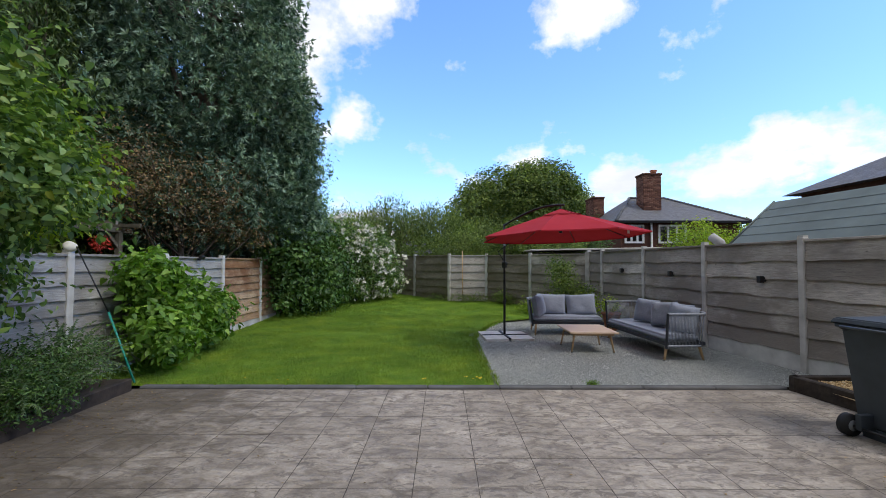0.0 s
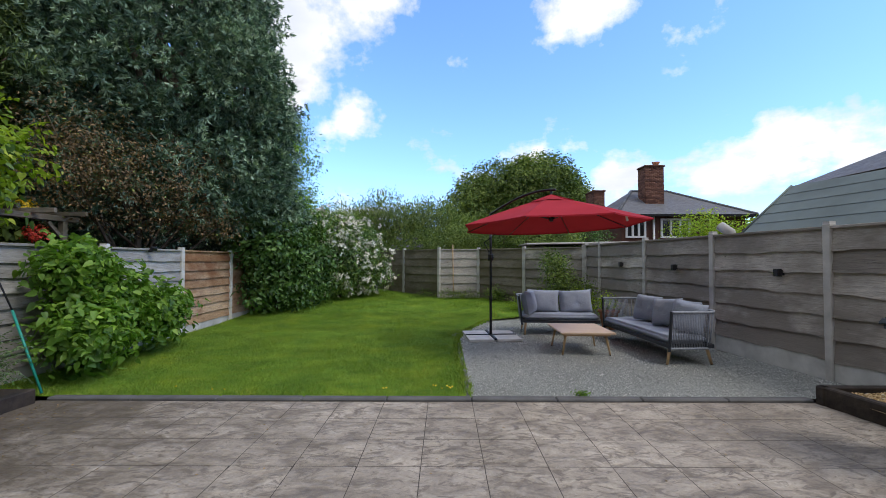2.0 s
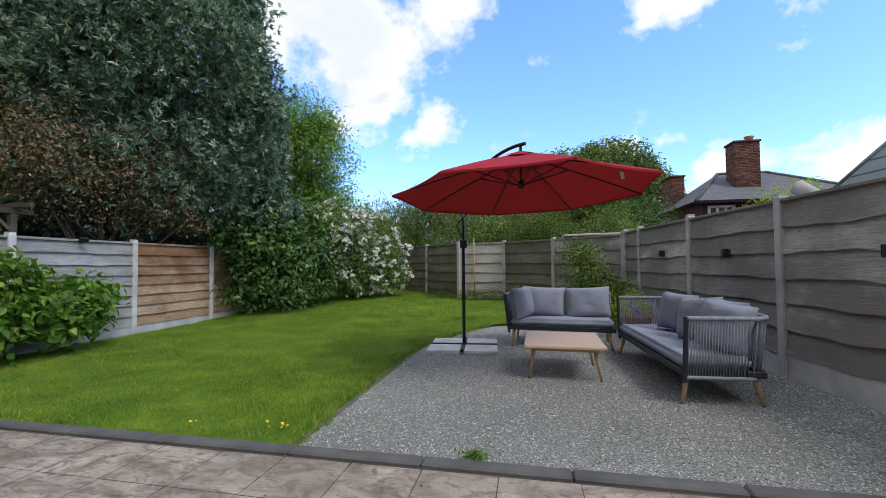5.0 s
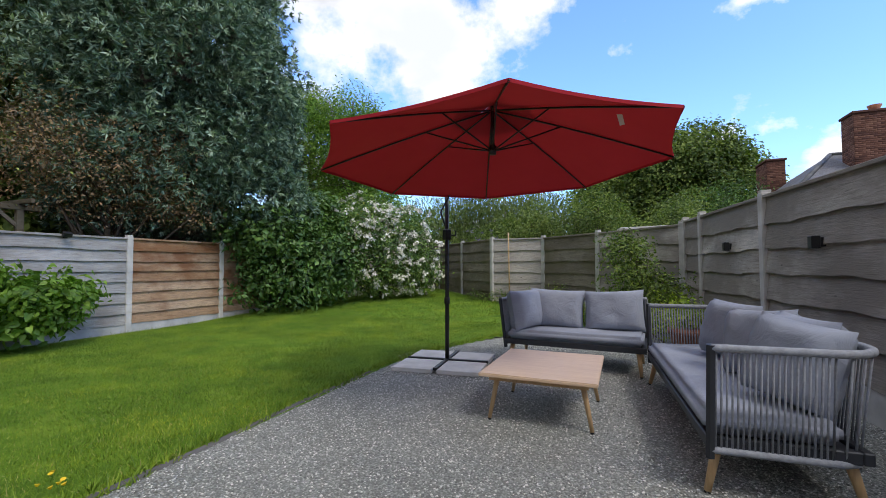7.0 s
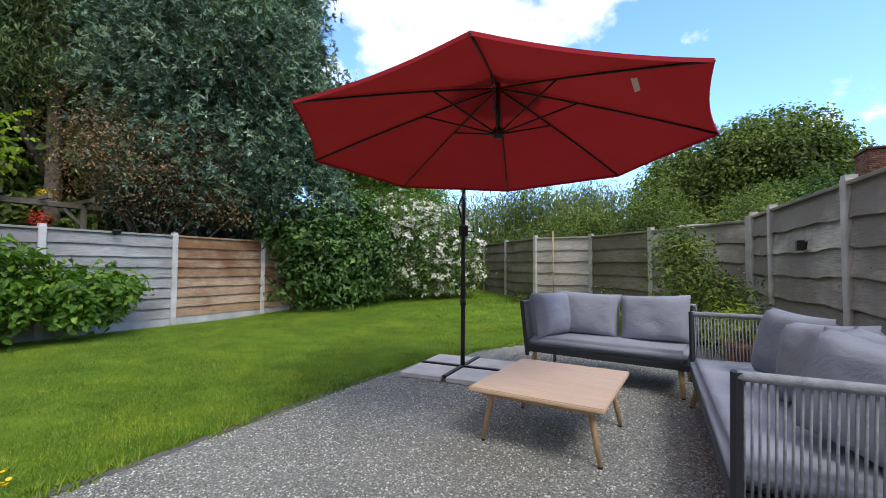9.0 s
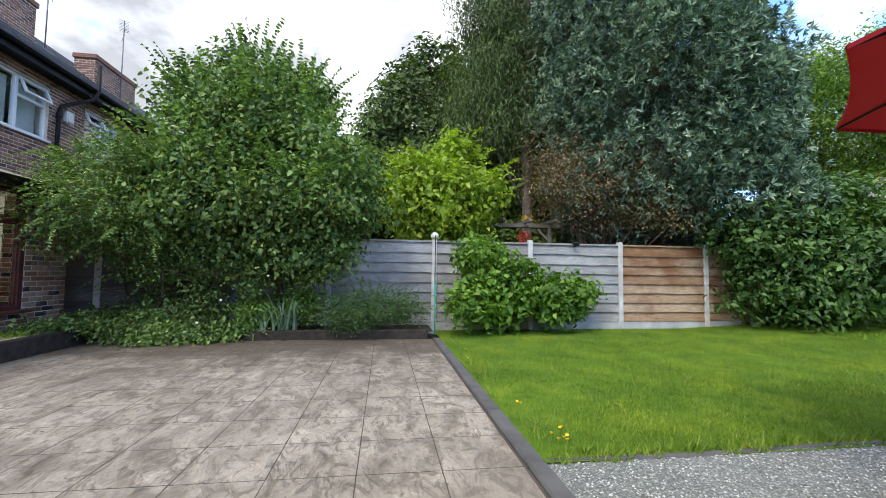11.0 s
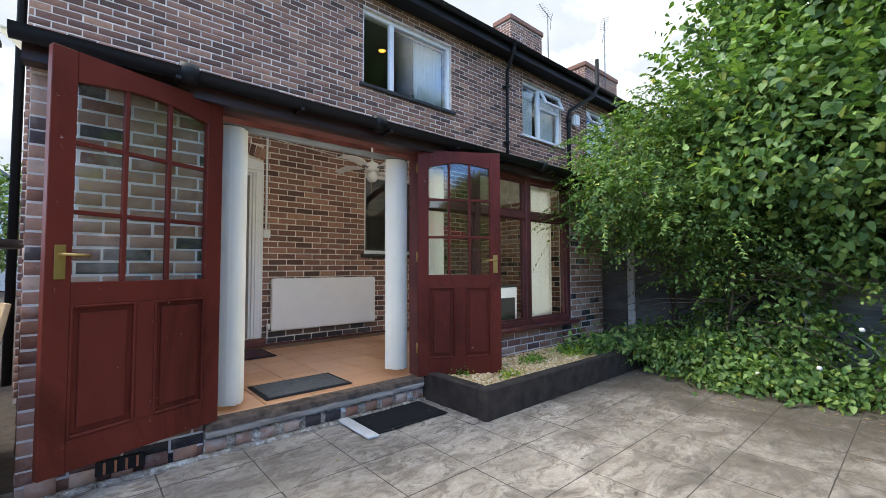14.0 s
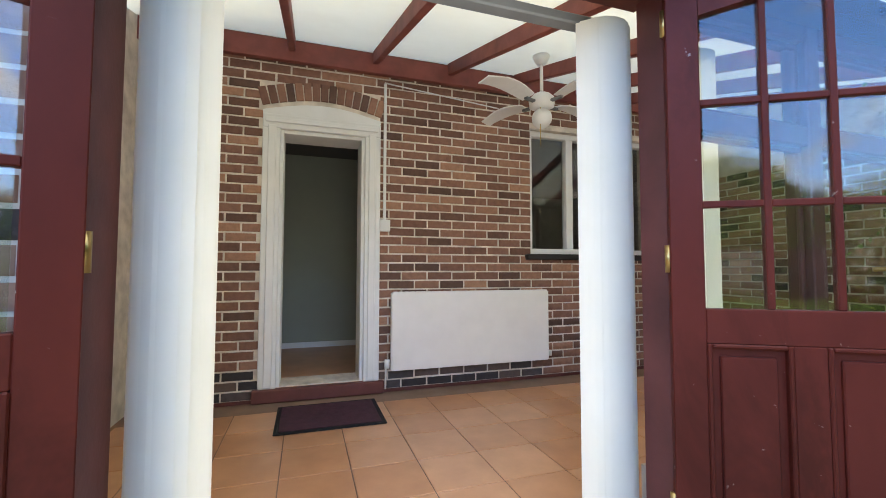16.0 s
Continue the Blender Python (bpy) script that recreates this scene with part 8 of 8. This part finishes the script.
a = Mat("brick_wall_far", 0.9, 0, 0.2)
a.color(a.ramp(a.noise(2.5, 8, 0.7), (0.3, (0.075, 0.036, 0.028)), (0.7, (0.15, 0.075, 0.055))))
M["brick_wall_far"] = a.m
a = Mat("slate_far", 0.7, 0, 0.4)
c = a.ramp(a.noise(7, 6, 0.7, (0.6, 0.6, 3)), (0.3, (0.085, 0.088, 0.098)), (0.7, (0.20, 0.20, 0.215)))
c = a.mix(a.ramp(a.noise(0.8, 4), (0.5, (0, 0, 0)), (0.7, (0.5,) * 3)), c, (0.13, 0.115, 0.09))
a.color(c); a.bump(a.noise(9, 3, 0.5, (0.3, 0.3, 6)), 0.5, 0.05)
M["slate_far"] = a.m
fh = hip_house("semi_house", 10.2, 16.9, 23.8, 29.6, 4.0, 5.75, (12.0, 14.2), "brick semi-detached house with a hipped slate roof")
for x0, x1, y0, y1, z0, z1 in ((12.0, 13.05, 24.8, 25.7, 4.2, 6.85), (10.2, 10.9, 28.0, 29.5, 3.6, 5.95)):
    st_ = box("chimney", (x0, y0, z0), (x1, y1, z1), M["brick_wall_far"], fh, 0)
    part("bricks", brick_mesh("bricks", brick_rows(x0, x1, z0, z1, []), "y", y0, -1, M["brick_far"], 71), st_)
    part("bricks", brick_mesh("bricks", brick_rows(y0, y1, z0, z1, []), "x", x0, -1, M["brick_far"], 72), st_)
    box("chimney_crown", (x0 - 0.06, y0 - 0.06, z1), (x1 + 0.06, y1 + 0.06, z1 + 0.1), M["brick_wall_far"], fh, 0.02)
tube("chimney_pot", [(12.8, 25.2, 6.9), (12.8, 25.2, 7.05), (12.8, 25.2, 7.2)], [0.17, 0.15, 0.22], M["pot"], fh, 12)
for x0, x1 in ((10.4, 11.5), (12.3, 13.9)):
    w = hold("window", pose(x0, 23.8, 2.75))
    w.parent = fh
    boxes("frame", [((0, -0.08, 0), (x1 - x0, 0.0, 0.1)), ((0, -0.08, 0.95), (x1 - x0, 0, 1.05))] + [((k * (x1 - x0 - 0.1) / 3, -0.08, 0.1), (k * (x1 - x0 - 0.1) / 3 + 0.1, 0, 0.95)) for k in range(4)], M["upvc"], w)
    box("pane", (0.05, -0.03, 0.1), (x1 - x0 - 0.05, -0.02, 0.95), M["glass"], w, 0)
    # black panel in place of the unlit room behind the glass
    box("dark_room", (0.05, -0.012, 0.1), (x1 - x0 - 0.05, -0.006, 0.95), M["black_metal"], w, 0)
tube("soil_pipe", [(11.9, 23.7, 0), (11.9, 23.7, 3.95)], 0.06, M["upvc"], fh)
sh = hip_house("slate_house", 13.4, 26, 4.0, 15.6, 4.15, 7.0, (18.0, 21.5), "house with a large weathered slate roof")
sl = hold("shed_roof", label="pale corrugated shed roof beyond the corner of the fence", category="shed")
box("roof", (3.6, 16.2, 2.02), (8.6, 18.6, 2.08), M["post_white"], sl, 0.01, m=pose(0, 0, 0, 0, -1.0, 0))
boxes("wall", [((3.9, 16.6, 0), (8.3, 18.3, 2.02))], M["board_dark"], sl)

# ---- pieces: porch bricks, floor tiles, paving ----
hw = bpy.data.objects["wall_house"]
BM = {}
rb = np.random.default_rng(90)
for s, e, z0, z1 in near_rows:
    w, h = round(e - s, 3), round(z1 - z0, 3)
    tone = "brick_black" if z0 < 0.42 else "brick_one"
    if (w, h, tone) not in BM:
        ch, p = 0.005, 0.007
        V = [(0, 0.001, 0), (w, 0.001, 0), (w, 0.001, h), (0, 0.001, h), (ch, p, ch), (w - ch, p, ch), (w - ch, p, h - ch), (ch, p, h - ch)]
        BM[(w, h, tone)] = mesh_of("brick", V, [(7, 6, 5, 4), (4, 5, 1, 0), (5, 6, 2, 1), (6, 7, 3, 2), (7, 4, 0, 3)], M[tone])
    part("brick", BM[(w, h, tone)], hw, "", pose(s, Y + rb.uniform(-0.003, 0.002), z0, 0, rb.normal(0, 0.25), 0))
TS = 0.345
bm = bmesh.new()
add_box(bm, (0.003, 0.003, -0.006), (TS - 0.003, TS - 0.003, 0.0))
me_t = finish(bm, "floor_tile", M["terracotta"], bevel=0.002)
nx, ny = 15, 7
for i in range(nx):
    for j in range(ny):
        x, y = 1.27 - (i + 1) * TS, Y + 0.0 + j * TS - 0.08
        if y < Y:
            continue
        if x > -4.12 and y + TS < -0.36:
            part("floor_tile", me_t, floor_p, "", pose(x, y, FLOOR))
PT = 0.467
pav = hold("patio", label="stamped grey-brown concrete patio in large square slabs", category="patio", kind="structure")
part("bedding", sheet("bedding", [(-3.75, -0.45), (4.75, -0.45), (4.75, 5.59), (-3.75, 5.59)], M["joint"], -0.006).data, pav)
bpy.data.objects.remove(bpy.data.objects["bedding"])
PV = []
for k in range(4):
    r = np.random.default_rng(300 + k)
    n = 6
    V, F = [], []
    g = 0.0032
    for i in range(n + 1):
        for j in range(n + 1):
            edge = i in (0, n) or j in (0, n)
            wob = r.normal(0, 0.0022) if edge else 0
            V.append((g + (PT - 2 * g) * i / n + (wob if j in (0, n) else 0), g + (PT - 2 * g) * j / n + (wob if i in (0, n) else 0), -0.005 if edge else r.normal(0, 0.0011)))
    for i in range(n):
        for j in range(n):
            a_ = i * (n + 1) + j
            F.append((a_, a_ + n + 1, a_ + n + 2, a_ + 1))
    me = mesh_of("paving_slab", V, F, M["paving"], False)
    PV.append(me)
rb = np.random.default_rng(91)
for i in range(-8, 10):
    for j in range(13):
        x, y = -0.04 + i * PT, 5.57 - (j + 1) * PT
        if y > -0.95:
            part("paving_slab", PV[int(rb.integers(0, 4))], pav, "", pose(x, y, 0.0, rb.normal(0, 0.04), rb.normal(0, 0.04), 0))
